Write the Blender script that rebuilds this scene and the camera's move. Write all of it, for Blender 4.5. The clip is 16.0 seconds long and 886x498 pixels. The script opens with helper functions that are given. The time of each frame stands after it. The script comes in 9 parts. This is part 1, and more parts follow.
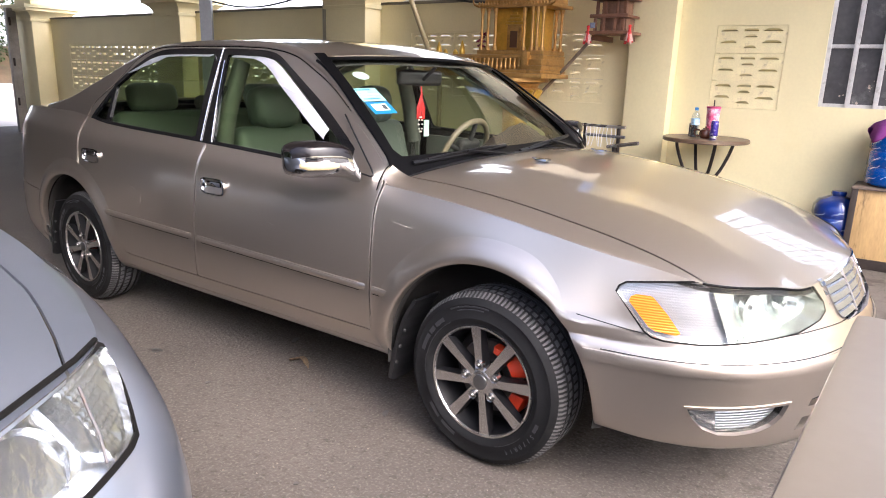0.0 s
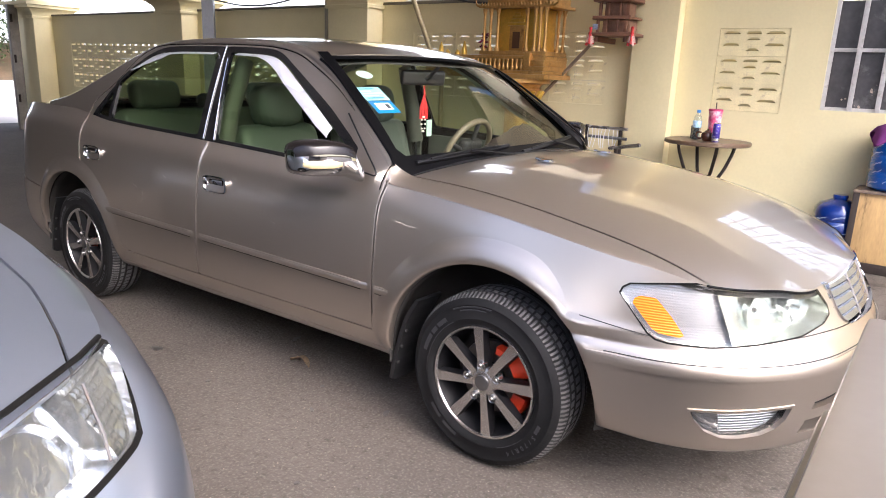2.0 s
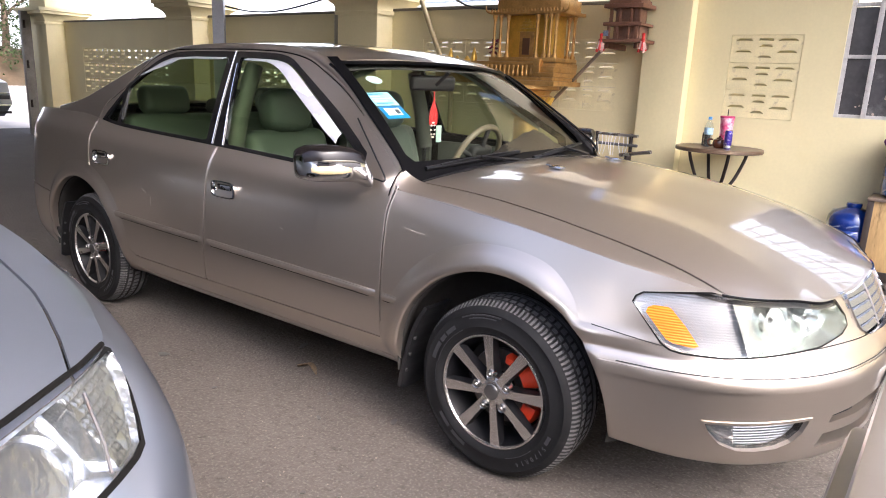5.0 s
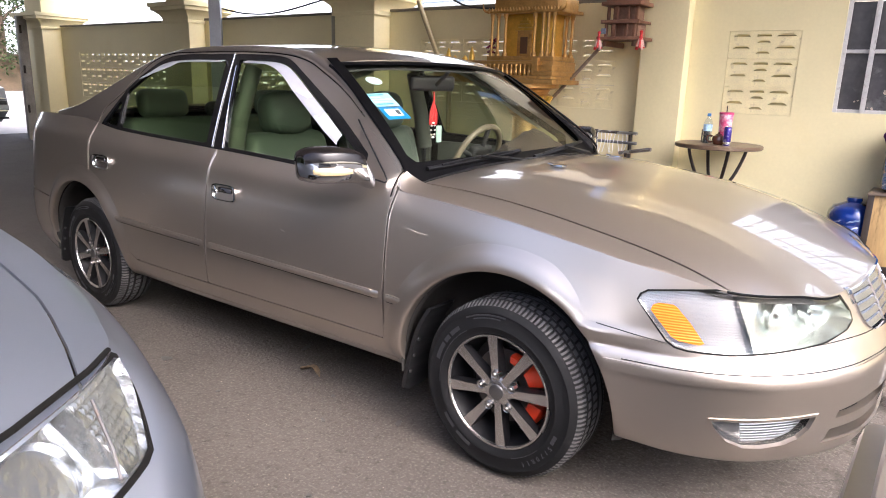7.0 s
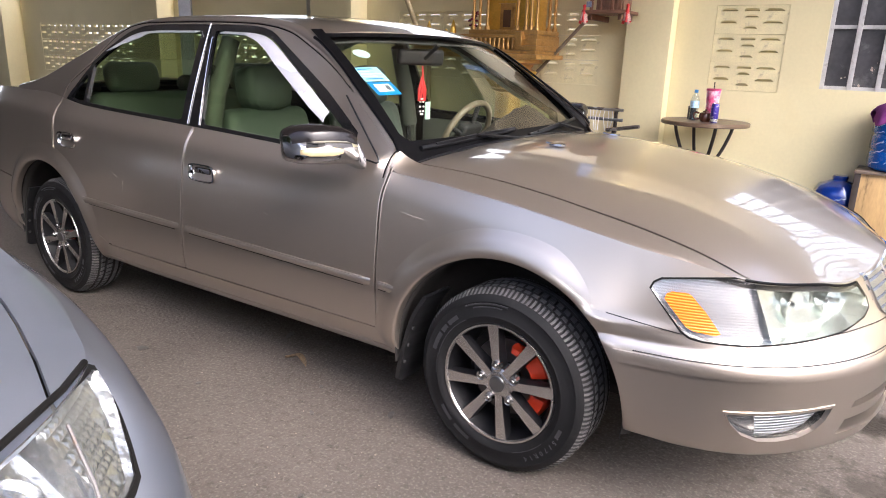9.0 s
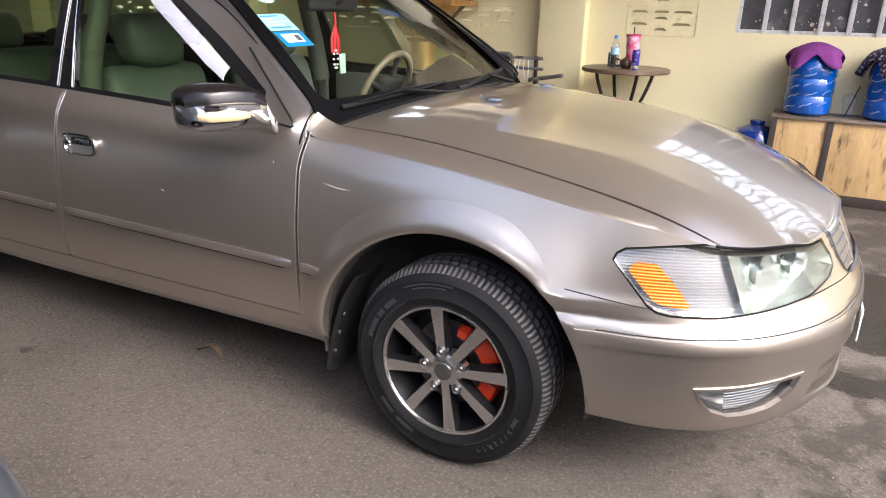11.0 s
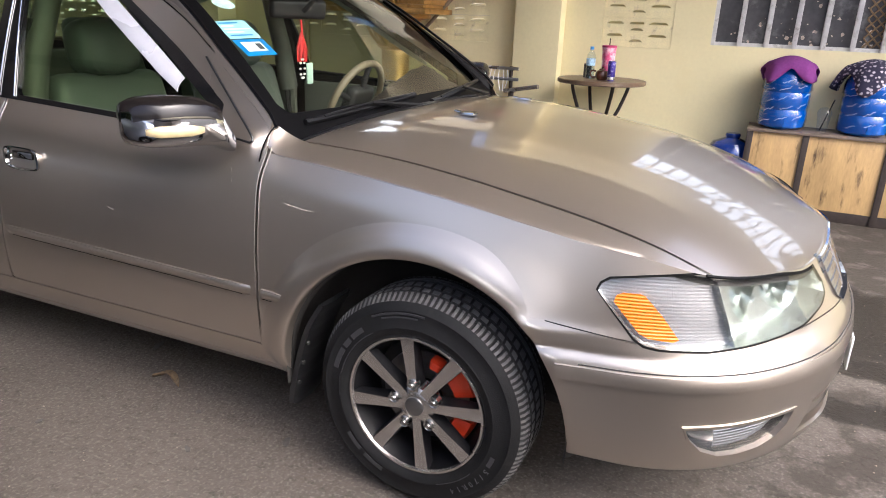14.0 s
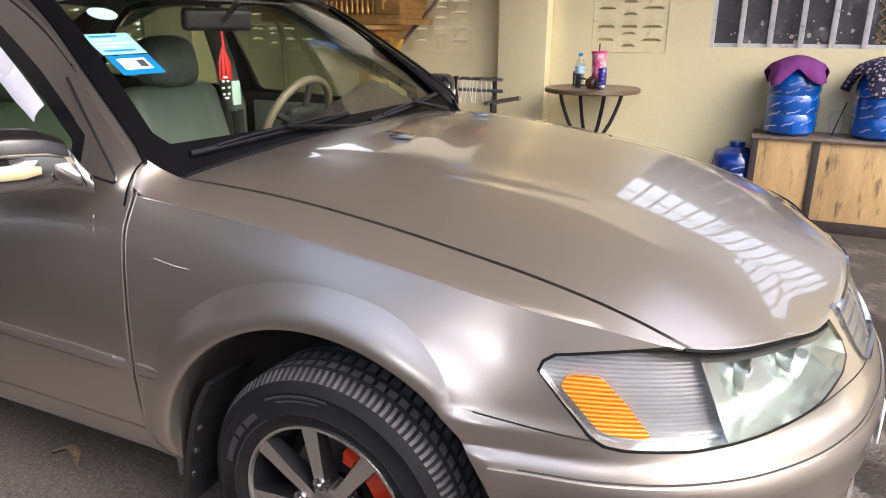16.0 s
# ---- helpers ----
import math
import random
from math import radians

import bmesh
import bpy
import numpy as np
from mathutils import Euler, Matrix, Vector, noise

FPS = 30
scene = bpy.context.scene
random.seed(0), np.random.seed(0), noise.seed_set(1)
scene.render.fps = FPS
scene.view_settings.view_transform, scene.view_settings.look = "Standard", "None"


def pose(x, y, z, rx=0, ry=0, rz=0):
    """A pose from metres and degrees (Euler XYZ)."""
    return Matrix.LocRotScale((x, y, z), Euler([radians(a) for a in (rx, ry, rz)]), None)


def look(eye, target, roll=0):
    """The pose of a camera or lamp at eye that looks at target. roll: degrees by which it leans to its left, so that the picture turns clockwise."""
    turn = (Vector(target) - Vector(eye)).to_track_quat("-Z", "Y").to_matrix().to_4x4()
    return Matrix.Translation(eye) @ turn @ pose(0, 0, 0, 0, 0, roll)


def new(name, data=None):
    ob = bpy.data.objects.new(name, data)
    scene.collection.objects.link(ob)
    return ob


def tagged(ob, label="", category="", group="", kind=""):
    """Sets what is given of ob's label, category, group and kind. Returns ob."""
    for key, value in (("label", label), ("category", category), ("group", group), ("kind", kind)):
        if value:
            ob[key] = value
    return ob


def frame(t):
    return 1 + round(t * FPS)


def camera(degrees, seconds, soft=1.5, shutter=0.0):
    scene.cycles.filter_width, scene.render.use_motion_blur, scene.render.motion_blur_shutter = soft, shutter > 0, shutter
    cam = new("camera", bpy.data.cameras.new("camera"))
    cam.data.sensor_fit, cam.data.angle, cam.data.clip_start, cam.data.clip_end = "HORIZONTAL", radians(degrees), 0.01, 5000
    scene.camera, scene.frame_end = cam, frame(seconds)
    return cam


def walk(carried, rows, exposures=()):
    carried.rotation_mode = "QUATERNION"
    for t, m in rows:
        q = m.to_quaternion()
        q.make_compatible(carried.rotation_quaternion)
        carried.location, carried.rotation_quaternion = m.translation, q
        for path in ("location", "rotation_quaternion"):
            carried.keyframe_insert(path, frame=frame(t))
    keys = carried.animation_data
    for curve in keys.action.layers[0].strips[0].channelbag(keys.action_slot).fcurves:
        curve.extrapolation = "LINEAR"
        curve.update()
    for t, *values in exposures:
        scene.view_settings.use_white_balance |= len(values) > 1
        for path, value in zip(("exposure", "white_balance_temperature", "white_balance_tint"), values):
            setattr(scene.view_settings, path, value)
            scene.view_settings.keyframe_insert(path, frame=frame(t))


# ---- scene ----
cam = camera(66.1, 16.0, soft=1.0)
PATH = [
    (0, (2.469, -2.627, 1.309), (1.325, -1.064, 0.809), 1.8),
    (0.5, (2.468, -2.631, 1.309), (1.325, -1.061, 0.832), 1.7),
    (1, (2.461, -2.629, 1.306), (1.318, -1.064, 0.814), 1.9),
    (1.5, (2.458, -2.631, 1.307), (1.318, -1.061, 0.821), 2.2),
    (2, (2.456, -2.63, 1.305), (1.314, -1.066, 0.807), 2.3),
    (2.5, (2.456, -2.632, 1.303), (1.315, -1.064, 0.81), 2.4),
    (3, (2.456, -2.638, 1.3), (1.291, -1.086, 0.814), 2.1),
    (3.5, (2.455, -2.63, 1.297), (1.289, -1.081, 0.808), 2.3),
    (4, (2.455, -2.627, 1.303), (1.295, -1.066, 0.834), 2.3),
    (4.2, (2.454, -2.625, 1.299), (1.289, -1.07, 0.823), 2.4),
    (6.3, (2.404, -2.589, 1.302), (1.242, -1.035, 0.818), 2.5),
    (6.5, (2.414, -2.6, 1.305), (1.255, -1.042, 0.827), 1.9),
    (7, (2.421, -2.613, 1.299), (1.259, -1.058, 0.818), 1.7),
    (7.5, (2.413, -2.616, 1.3), (1.259, -1.053, 0.828), 2.3),
    (8, (2.392, -2.602, 1.296), (1.236, -1.043, 0.812), 2.4),
    (8.2, (2.38, -2.598, 1.297), (1.228, -1.039, 0.804), 2.7),
    (10.3, (2.121, -2.439, 1.273), (1.191, -0.788, 0.634), 1.4),
    (10.5, (2.114, -2.425, 1.271), (1.207, -0.764, 0.624), 2.0),
    (11, (2.092, -2.359, 1.273), (1.241, -0.677, 0.605), 1.4),
    (11.5, (2.07, -2.301, 1.276), (1.276, -0.598, 0.59), 1.8),
    (12, (2.051, -2.245, 1.282), (1.296, -0.517, 0.614), 1.9),
    (12.5, (2.039, -2.27, 1.279), (1.244, -0.561, 0.611), 2.2),
    (13, (2.066, -2.316, 1.273), (1.269, -0.621, 0.572), 3.0),
    (13.5, (2.06, -2.289, 1.274), (1.31, -0.569, 0.584), 2.3),
    (14, (2.036, -2.234, 1.276), (1.249, -0.512, 0.63), 2.2),
    (14.5, (2.016, -2.135, 1.272), (1.127, -0.472, 0.605), 1.9),
    (15, (2.016, -2.04, 1.259), (1.153, -0.364, 0.59), 1.6),
    (15.5, (2.036, -1.904, 1.255), (1.252, -0.175, 0.626), 1.7),
    (16, (2.062, -1.793, 1.252), (1.236, -0.078, 0.64), 0.2),
]
walk(cam, [(t, look(eye, target, roll)) for t, eye, target, roll in PATH], exposures=[(0.0, 2.05, 5750, 15), (0.5, 1.96, 5750, 15), (8.2, 1.93, 5750, 15), (10.3, 1.92, 5750, 13), (11.0, 1.75, 5750, 12), (11.5, 1.62, 5750, 12), (14.0, 1.61, 5750, 12), (15.0, 1.63, 5750, 12), (16.0, 1.57, 5750, 12)])

# ---- light ----
SUN_DIR = Vector((0.80, -0.27, 0.82)).normalized()      # towards the sun
world = bpy.data.worlds.new("sky")
scene.world = world
world.use_nodes = True
wn = world.node_tree
sky = wn.nodes.new("ShaderNodeTexSky")
sky.sky_type = "NISHITA"
sky.sun_disc = False
sky.sun_elevation = math.asin(SUN_DIR.z)
sky.sun_rotation = math.atan2(SUN_DIR.x, SUN_DIR.y)
sky.dust_density = 8.5
sky.air_density = 0.75
sky.ozone_density = 0.5
wn.nodes["Background"].inputs["Strength"].default_value = 0.15
wn.links.new(sky.outputs[0], wn.nodes["Background"].inputs["Color"])
sun = bpy.data.lights.new("sun", "SUN")
sun.energy = 0.6
sun.angle = radians(60)
sun.color = (1.0, 0.95, 0.88)
sun_ob = new("sun", sun)
sun_ob.matrix_world = look(SUN_DIR * 40, (0, 0, 0))


# ---- materials ----
def mat(name, color, rough=0.5, metal=0.0, var=0.12, scale=3.0, fine=60.0, bump=0.0, bump_scale=120.0, coat=0.0,
        coat_rough=0.05, spec=0.5, stain=None, stain_scale=1.2, stain_cut=(0.55, 0.75), rough_var=0.1, sheen=0.0, island=0.0):
    """Principled surface with variation at two scales, optional stains and fine relief."""
    m = bpy.data.materials.new(name)
    m.use_nodes = True
    nt = m.node_tree
    N, L = nt.nodes, nt.links
    b = N["Principled BSDF"]
    tc = N.new("ShaderNodeTexCoord")
    n1 = N.new("ShaderNodeTexNoise")
    n1.inputs["Scale"].default_value = scale
    n1.inputs["Detail"].default_value = 5
    n2 = N.new("ShaderNodeTexNoise")
    n2.inputs["Scale"].default_value = fine
    n2.inputs["Detail"].default_value = 3
    L.new(tc.outputs["Object"], n1.inputs["Vector"])
    L.new(tc.outputs["Object"], n2.inputs["Vector"])
    mixn = N.new("ShaderNodeMath")
    mixn.operation = "MULTIPLY_ADD"
    mixn.inputs[1].default_value = 0.6
    L.new(n1.outputs["Fac"], mixn.inputs[0])
    half = N.new("ShaderNodeMath")
    half.operation = "MULTIPLY"
    half.inputs[1].default_value = 0.4
    L.new(n2.outputs["Fac"], half.inputs[0])
    L.new(half.outputs[0], mixn.inputs[2])
    ramp = N.new("ShaderNodeMapRange")
    ramp.inputs["From Min"].default_value = 0.3
    ramp.inputs["From Max"].default_value = 0.7
    ramp.inputs["To Min"].default_value = 1 - var
    ramp.inputs["To Max"].default_value = 1 + var
    L.new(mixn.outputs[0], ramp.inputs["Value"])
    mul = N.new("ShaderNodeVectorMath")
    mul.operation = "SCALE"
    mul.inputs[0].default_value = color[:3]
    L.new(ramp.outputs[0], mul.inputs["Scale"])
    last = mul.outputs[0]
    if island:
        info = N.new("ShaderNodeObjectInfo")
        mr = N.new("ShaderNodeMapRange")
        mr.inputs["To Min"].default_value = 1 - island
        mr.inputs["To Max"].default_value = 1 + island
        L.new(info.outputs["Random"], mr.inputs["Value"])
        sc = N.new("ShaderNodeVectorMath")
        sc.operation = "SCALE"
        L.new(last, sc.inputs[0])
        L.new(mr.outputs[0], sc.inputs["Scale"])
        last = sc.outputs[0]
    if stain:
        n3 = N.new("ShaderNodeTexNoise")
        n3.inputs["Scale"].default_value = stain_scale
        n3.inputs["Detail"].default_value = 8
        n3.inputs["Roughness"].default_value = 0.65
        L.new(tc.outputs["Object"], n3.inputs["Vector"])
        mr = N.new("ShaderNodeMapRange")
        mr.inputs["From Min"].default_value, mr.inputs["From Max"].default_value = stain_cut
        L.new(n3.outputs["Fac"], mr.inputs["Value"])
        mx = N.new("ShaderNodeMix")
        mx.data_type = "RGBA"
        L.new(mr.outputs[0], mx.inputs[0])
        L.new(last, mx.inputs[6])
        mx.inputs[7].default_value = (*stain, 1)
        last = mx.outputs[2]
    L.new(last, b.inputs["Base Color"])
    rr = N.new("ShaderNodeMapRange")
    rr.inputs["To Min"].default_value = max(rough * (1 - rough_var), 0.01)
    rr.inputs["To Max"].default_value = min(rough * (1 + rough_var), 1)
    L.new(n1.outputs["Fac"], rr.inputs["Value"])
    L.new(rr.outputs[0], b.inputs["Roughness"])
    b.inputs["Metallic"].default_value = metal
    b.inputs["Specular IOR Level"].default_value = spec
    b.inputs["Coat Weight"].default_value = coat
    b.inputs["Coat Roughness"].default_value = coat_rough
    b.inputs["Sheen Weight"].default_value = sheen
    if bump:
        nb = N.new("ShaderNodeTexNoise")
        nb.inputs["Scale"].default_value = bump_scale
        nb.inputs["Detail"].default_value = 6
        L.new(tc.outputs["Object"], nb.inputs["Vector"])
        bp = N.new("ShaderNodeBump")
        bp.inputs["Strength"].default_value = bump
        bp.inputs["Distance"].default_value = 0.01
        L.new(nb.outputs["Fac"], bp.inputs["Height"])
        L.new(bp.outputs[0], b.inputs["Normal"])
    return m


def glass(name, color, rough=0.02, ridges=0.0, ridge_scale=60.0, ridge_dir="Z"):
    """Thin pane: mostly clear, with a real mirror film by Fresnel."""
    m = bpy.data.materials.new(name)
    m.use_nodes = True
    nt = m.node_tree
    N, L = nt.nodes, nt.links
    N.remove(N["Principled BSDF"])
    tr = N.new("ShaderNodeBsdfTransparent")
    tr.inputs["Color"].default_value = (*color, 1)
    gl = N.new("ShaderNodeBsdfGlossy")
    gl.inputs["Roughness"].default_value = rough
    lw = N.new("ShaderNodeLayerWeight")
    fifth = N.new("ShaderNodeMath")
    fifth.operation = "POWER"
    fifth.inputs[1].default_value = 5.0
    L.new(lw.outputs["Facing"], fifth.inputs[0])
    fr = N.new("ShaderNodeMath")
    fr.operation = "MULTIPLY_ADD"
    fr.inputs[1].default_value = 0.95
    fr.inputs[2].default_value = 0.05
    L.new(fifth.outputs[0], fr.inputs[0])
    mx = N.new("ShaderNodeMixShader")
    if ridges:
        tc = N.new("ShaderNodeTexCoord")
        wv = N.new("ShaderNodeTexWave")
        wv.bands_direction = ridge_dir
        wv.inputs["Scale"].default_value = ridge_scale
        L.new(tc.outputs["Object"], wv.inputs["Vector"])
        bp = N.new("ShaderNodeBump")
        bp.inputs["Strength"].default_value = ridges
        bp.inputs["Distance"].default_value = 0.01
        L.new(wv.outputs["Fac"], bp.inputs["Height"])
        L.new(bp.outputs[0], gl.inputs["Normal"])
    L.new(fr.outputs[0], mx.inputs[0])
    L.new(tr.outputs[0], mx.inputs[1])
    L.new(gl.outputs[0], mx.inputs[2])
    L.new(mx.outputs[0], N["Material Output"].inputs["Surface"])
    return m


def prism_faces(faces, shift, depth):
    """Each patch raised to a small pyramid, as in prism-cut lamp lenses."""
    out = []
    small = []
    for P in faces:
        if len(P) == 4:
            a, b, c, d = P
            ab, bc, cd, da, m = (a + b) / 2, (b + c) / 2, (c + d) / 2, (d + a) / 2, P.mean(0)
            small += [np.array(q) for q in ((a, ab, m, da), (ab, b, bc, m), (m, bc, c, cd), (da, m, cd, d))]
        else:
            small.append(P)
    for P in small:
        c = P.mean(0)
        c[:3] += np.array(shift) * depth
        for i in range(len(P)):
            out.append(np.array((P[i], P[(i + 1) % len(P)], c)))
    return out


def ridged(name, color, rough, metal, scale, strength, direction="Z", coat=0.0):
    """Surface with pressed parallel ribs (lamp prisms, tyre ribs)."""
    m = mat(name, color, rough, metal, var=0.06, coat=coat)
    N, L = m.node_tree.nodes, m.node_tree.links
    tc = N.new("ShaderNodeTexCoord")
    wv = N.new("ShaderNodeTexWave")
    wv.bands_direction = direction
    wv.inputs["Scale"].default_value = scale
    wv.inputs["Distortion"].default_value = 0.3
    L.new(tc.outputs["Object"], wv.inputs["Vector"])
    bp = N.new("ShaderNodeBump")
    bp.inputs["Strength"].default_value = strength
    bp.inputs["Distance"].default_value = 0.01
    L.new(wv.outputs["Fac"], bp.inputs["Height"])
    L.new(bp.outputs[0], N["Principled BSDF"].inputs["Normal"])
    return m


def paint(name, color, metal=0.7, rough=0.36):
    """Metallic car paint: flakes under a clear coat, with dust that dulls it in patches."""
    m = mat(name, color, rough, metal, var=0.03, scale=2.0, fine=900.0, coat=1.0, coat_rough=0.035, rough_var=0.15)
    N, L = m.node_tree.nodes, m.node_tree.links
    tc = N.new("ShaderNodeTexCoord")
    ns = N.new("ShaderNodeTexNoise")
    ns.inputs["Scale"].default_value = 7.0
    ns.inputs["Detail"].default_value = 8
    L.new(tc.outputs["Object"], ns.inputs["Vector"])
    mr = N.new("ShaderNodeMapRange")
    mr.inputs["From Min"].default_value, mr.inputs["From Max"].default_value = 0.4, 0.75
    mr.inputs["To Min"].default_value, mr.inputs["To Max"].default_value = 0.004, 0.016
    L.new(ns.outputs["Fac"], mr.inputs["Value"])
    L.new(mr.outputs[0], N["Principled BSDF"].inputs["Coat Roughness"])
    return m


M_PAINT = paint("champagne_paint", (0.510, 0.452, 0.387), 0.90, 0.295)
M_SILVER = paint("silver_paint", (0.44, 0.49, 0.585), 0.85, 0.30)
M_GOLD = mat("gold_paint", (0.29, 0.25, 0.215), 0.42, 0.6, var=0.05, coat=0.35, coat_rough=0.25)
M_BLACK = mat("black_plastic", (0.012, 0.012, 0.013), 0.35, var=0.2, bump=0.05, bump_scale=400)
M_FRIT = mat("black_screen_border", (0.004, 0.004, 0.0045), 0.4, spec=0.04, var=0.2)
M_GLOSSBLACK = mat("gloss_black_trim", (0.008, 0.008, 0.009), 0.12, coat=0.6, var=0.1)
M_UNDER = mat("dark_inner_steel", (0.02, 0.018, 0.016), 0.7, var=0.3)
M_RUBBER = mat("tyre_rubber", (0.009, 0.009, 0.0095), 0.62, spec=0.22, var=0.25, scale=9, bump=0.15, bump_scale=260, stain=(0.026, 0.024, 0.022), stain_scale=7, stain_cut=(0.6, 0.85))
M_TREAD = mat("worn_tread_rubber", (0.098, 0.096, 0.096), 0.8, spec=0.25, var=0.3, scale=14, bump=0.3, bump_scale=200, stain=(0.19, 0.178, 0.160), stain_scale=16, stain_cut=(0.56, 0.8))
M_ALLOY = mat("machined_alloy", (0.58, 0.56, 0.54), 0.27, 0.95, var=0.06, fine=300)
M_RIMBLACK = mat("black_rim_lacquer", (0.007, 0.007, 0.008), 0.5, spec=0.2)
M_CHROME = mat("chrome", (0.62, 0.63, 0.65), 0.05, 1.0, var=0.03)
M_STEEL = mat("brake_steel", (0.17, 0.16, 0.155), 0.4, 0.9, var=0.2, stain=(0.16, 0.09, 0.05), stain_scale=30)
M_RED = mat("red_caliper_paint", (0.62, 0.045, 0.012), 0.35, var=0.1, coat=0.4)
M_GLASS = glass("clear_window_glass", (0.90, 0.94, 0.88))
M_TINT = glass("tinted_window_glass", (0.54, 0.63, 0.47))
M_LENS = glass("lamp_lens", (0.95, 0.97, 0.95), 0.05)
M_LENSRIDGE = glass("fluted_lamp_lens", (0.95, 0.96, 0.95), 0.06, ridges=0.10, ridge_scale=22)
M_REFLECT = mat("lamp_reflector", (0.66, 0.69, 0.65), 0.16, 0.8, var=0.05, bump=0.10, bump_scale=26)
M_GRILLE = mat("silvered_grille_plastic", (0.32, 0.34, 0.38), 0.24, 0.9, var=0.05)
M_REFLINE = ridged("fluted_reflector", (0.62, 0.62, 0.64), 0.26, 0.72, 42, 0.07, "Z")
M_FOGREFL = ridged("fog_reflector", (0.30, 0.31, 0.33), 0.3, 0.6, 34, 0.5, "Z")
M_NOSELAMP = mat("dull_lamp_reflector", (0.58, 0.59, 0.61), 0.16, 0.9, var=0.1, bump=0.5, bump_scale=26)
M_AMBER = ridged("amber_lamp_plastic", (0.66, 0.19, 0.004), 0.25, 0.0, 42, 0.3, "Z", coat=0.4)
M_MIRRORLAMP = mat("cream_indicator_lens", (0.62, 0.50, 0.28), 0.2, var=0.15, coat=0.6)
M_LEATHER = mat("grey_green_leather", (0.115, 0.138, 0.112), 0.42, var=0.12, scale=6, bump=0.08, bump_scale=350)
M_TRIMGREY = mat("interior_grey_trim", (0.115, 0.125, 0.098), 0.6, var=0.15)
M_DARKTRIM = mat("dark_interior", (0.018, 0.018, 0.017), 0.7, var=0.2)
M_BEIGE = mat("beige_steering_leather", (0.17, 0.140, 0.090), 0.45, var=0.12)
M_FUR = mat("brown_dash_cloth", (0.026, 0.017, 0.011), 0.85, var=0.45, scale=18, bump=0.6, bump_scale=60)
M_STK_BLUE = mat("blue_sticker", (0.012, 0.20, 0.52), 0.3, var=0.05)
M_STK_PALE = mat("pale_blue_sticker", (0.35, 0.66, 0.78), 0.35, var=0.12, scale=40)
M_WHITE = mat("white_print", (0.80, 0.82, 0.82), 0.4, var=0.04)
M_CHARMRED = mat("red_tassel", (0.60, 0.02, 0.02), 0.55, var=0.25, scale=60)
M_JADE = mat("pale_jade", (0.45, 0.62, 0.52), 0.3, var=0.1)
M_PEARL = mat("white_bead", (0.78, 0.72, 0.66), 0.35, var=0.1)


# ---- mesh helpers ----
def mesh_object(name, verts, faces, material, parent=None, label="", smooth=False):
    me = bpy.data.meshes.new(name)
    me.from_pydata([tuple(map(float, v)) for v in verts], [], [tuple(f) for f in faces])
    me.materials.append(material)
    if smooth:
        me.polygons.foreach_set("use_smooth", [True] * len(me.polygons))
    me.update()
    ob = new(name, me)
    if parent is not None:
        ob.parent = parent
    if label:
        ob["label"] = label
    return ob


def part(name, bm, material, parent=None, label="", smooth=False, angle=None):
    me = bpy.data.meshes.new(name)
    bmesh.ops.recalc_face_normals(bm, faces=bm.faces)
    bm.to_mesh(me)
    bm.free()
    me.materials.append(material)
    if smooth or angle:
        me.polygons.foreach_set("use_smooth", [True] * len(me.polygons))
    if angle:
        me.set_sharp_from_angle(angle=radians(angle))
    ob = new(name, me)
    if parent is not None:
        ob.parent = parent
    if label:
        ob["label"] = label
    return ob


def empty(name, label, category, at=(0, 0, 0), group="", kind=""):
    ob = new(name)
    ob.matrix_basis = Matrix.Translation(at)
    return tagged(ob, label, category, group, kind)


def add_box(bm, lo, hi, m=None, bevel=0.0):
    g = bmesh.ops.create_cube(bm, size=1.0)
    vs = g["verts"]
    c = [(a + b) / 2 for a, b in zip(lo, hi)]
    s = [abs(b - a) for a, b in zip(lo, hi)]
    for v in vs:
        v.co = Vector((c[0] + v.co.x * s[0], c[1] + v.co.y * s[1], c[2] + v.co.z * s[2]))
    if bevel:
        es = list({e for v in vs for e in v.link_edges})
        r = bmesh.ops.bevel(bm, geom=es, offset=bevel, segments=2, affect="EDGES", profile=0.6)
        vs = list({v for f in r["faces"] for v in f.verts} | {v for v in vs if v.is_valid})
    if m is not None:
        bmesh.ops.transform(bm, matrix=m, verts=[v for v in vs if v.is_valid])
    return vs


def box(name, lo, hi, material, parent=None, label="", bevel=0.0, m=None):
    bm = bmesh.new()
    add_box(bm, lo, hi, m, bevel)
    return part(name, bm, material, parent, label, angle=35 if bevel else None)


def revolve(profile, seg=32, axis="Z", closed=False):
    """verts, faces of a surface turned round an axis. profile: (r, h) pairs."""
    vs, fs = [], []
    n = len(profile)
    for i in range(seg):
        a = 2 * math.pi * i / seg
        for r, h in profile:
            p = (r * math.cos(a), r * math.sin(a), h)
            if axis == "Y":
                p = (p[0], p[2], p[1])
            elif axis == "X":
                p = (p[2], p[0], p[1])
            vs.append(p)
    for i in range(seg):
        j = (i + 1) % seg
        for k in range(n - 1 + (1 if closed else 0)):
            k2 = (k + 1) % n
            fs.append((i * n + k, j * n + k, j * n + k2, i * n + k2))
    return vs, fs


def turned(name, profile, material, parent=None, label="", at=(0, 0, 0), seg=32, axis="Z", m=None, angle=40):
    vs, fs = revolve(profile, seg, axis)
    bm = bmesh.new()
    bv = [bm.verts.new(v) for v in vs]
    for f in fs:
        try:
            bm.faces.new([bv[i] for i in f])
        except ValueError:
            pass
    bmesh.ops.remove_doubles(bm, verts=bm.verts, dist=1e-5)
    bmesh.ops.transform(bm, matrix=Matrix.Translation(at) @ (m or Matrix()), verts=bm.verts)
    return part(name, bm, material, parent, label, angle=angle)


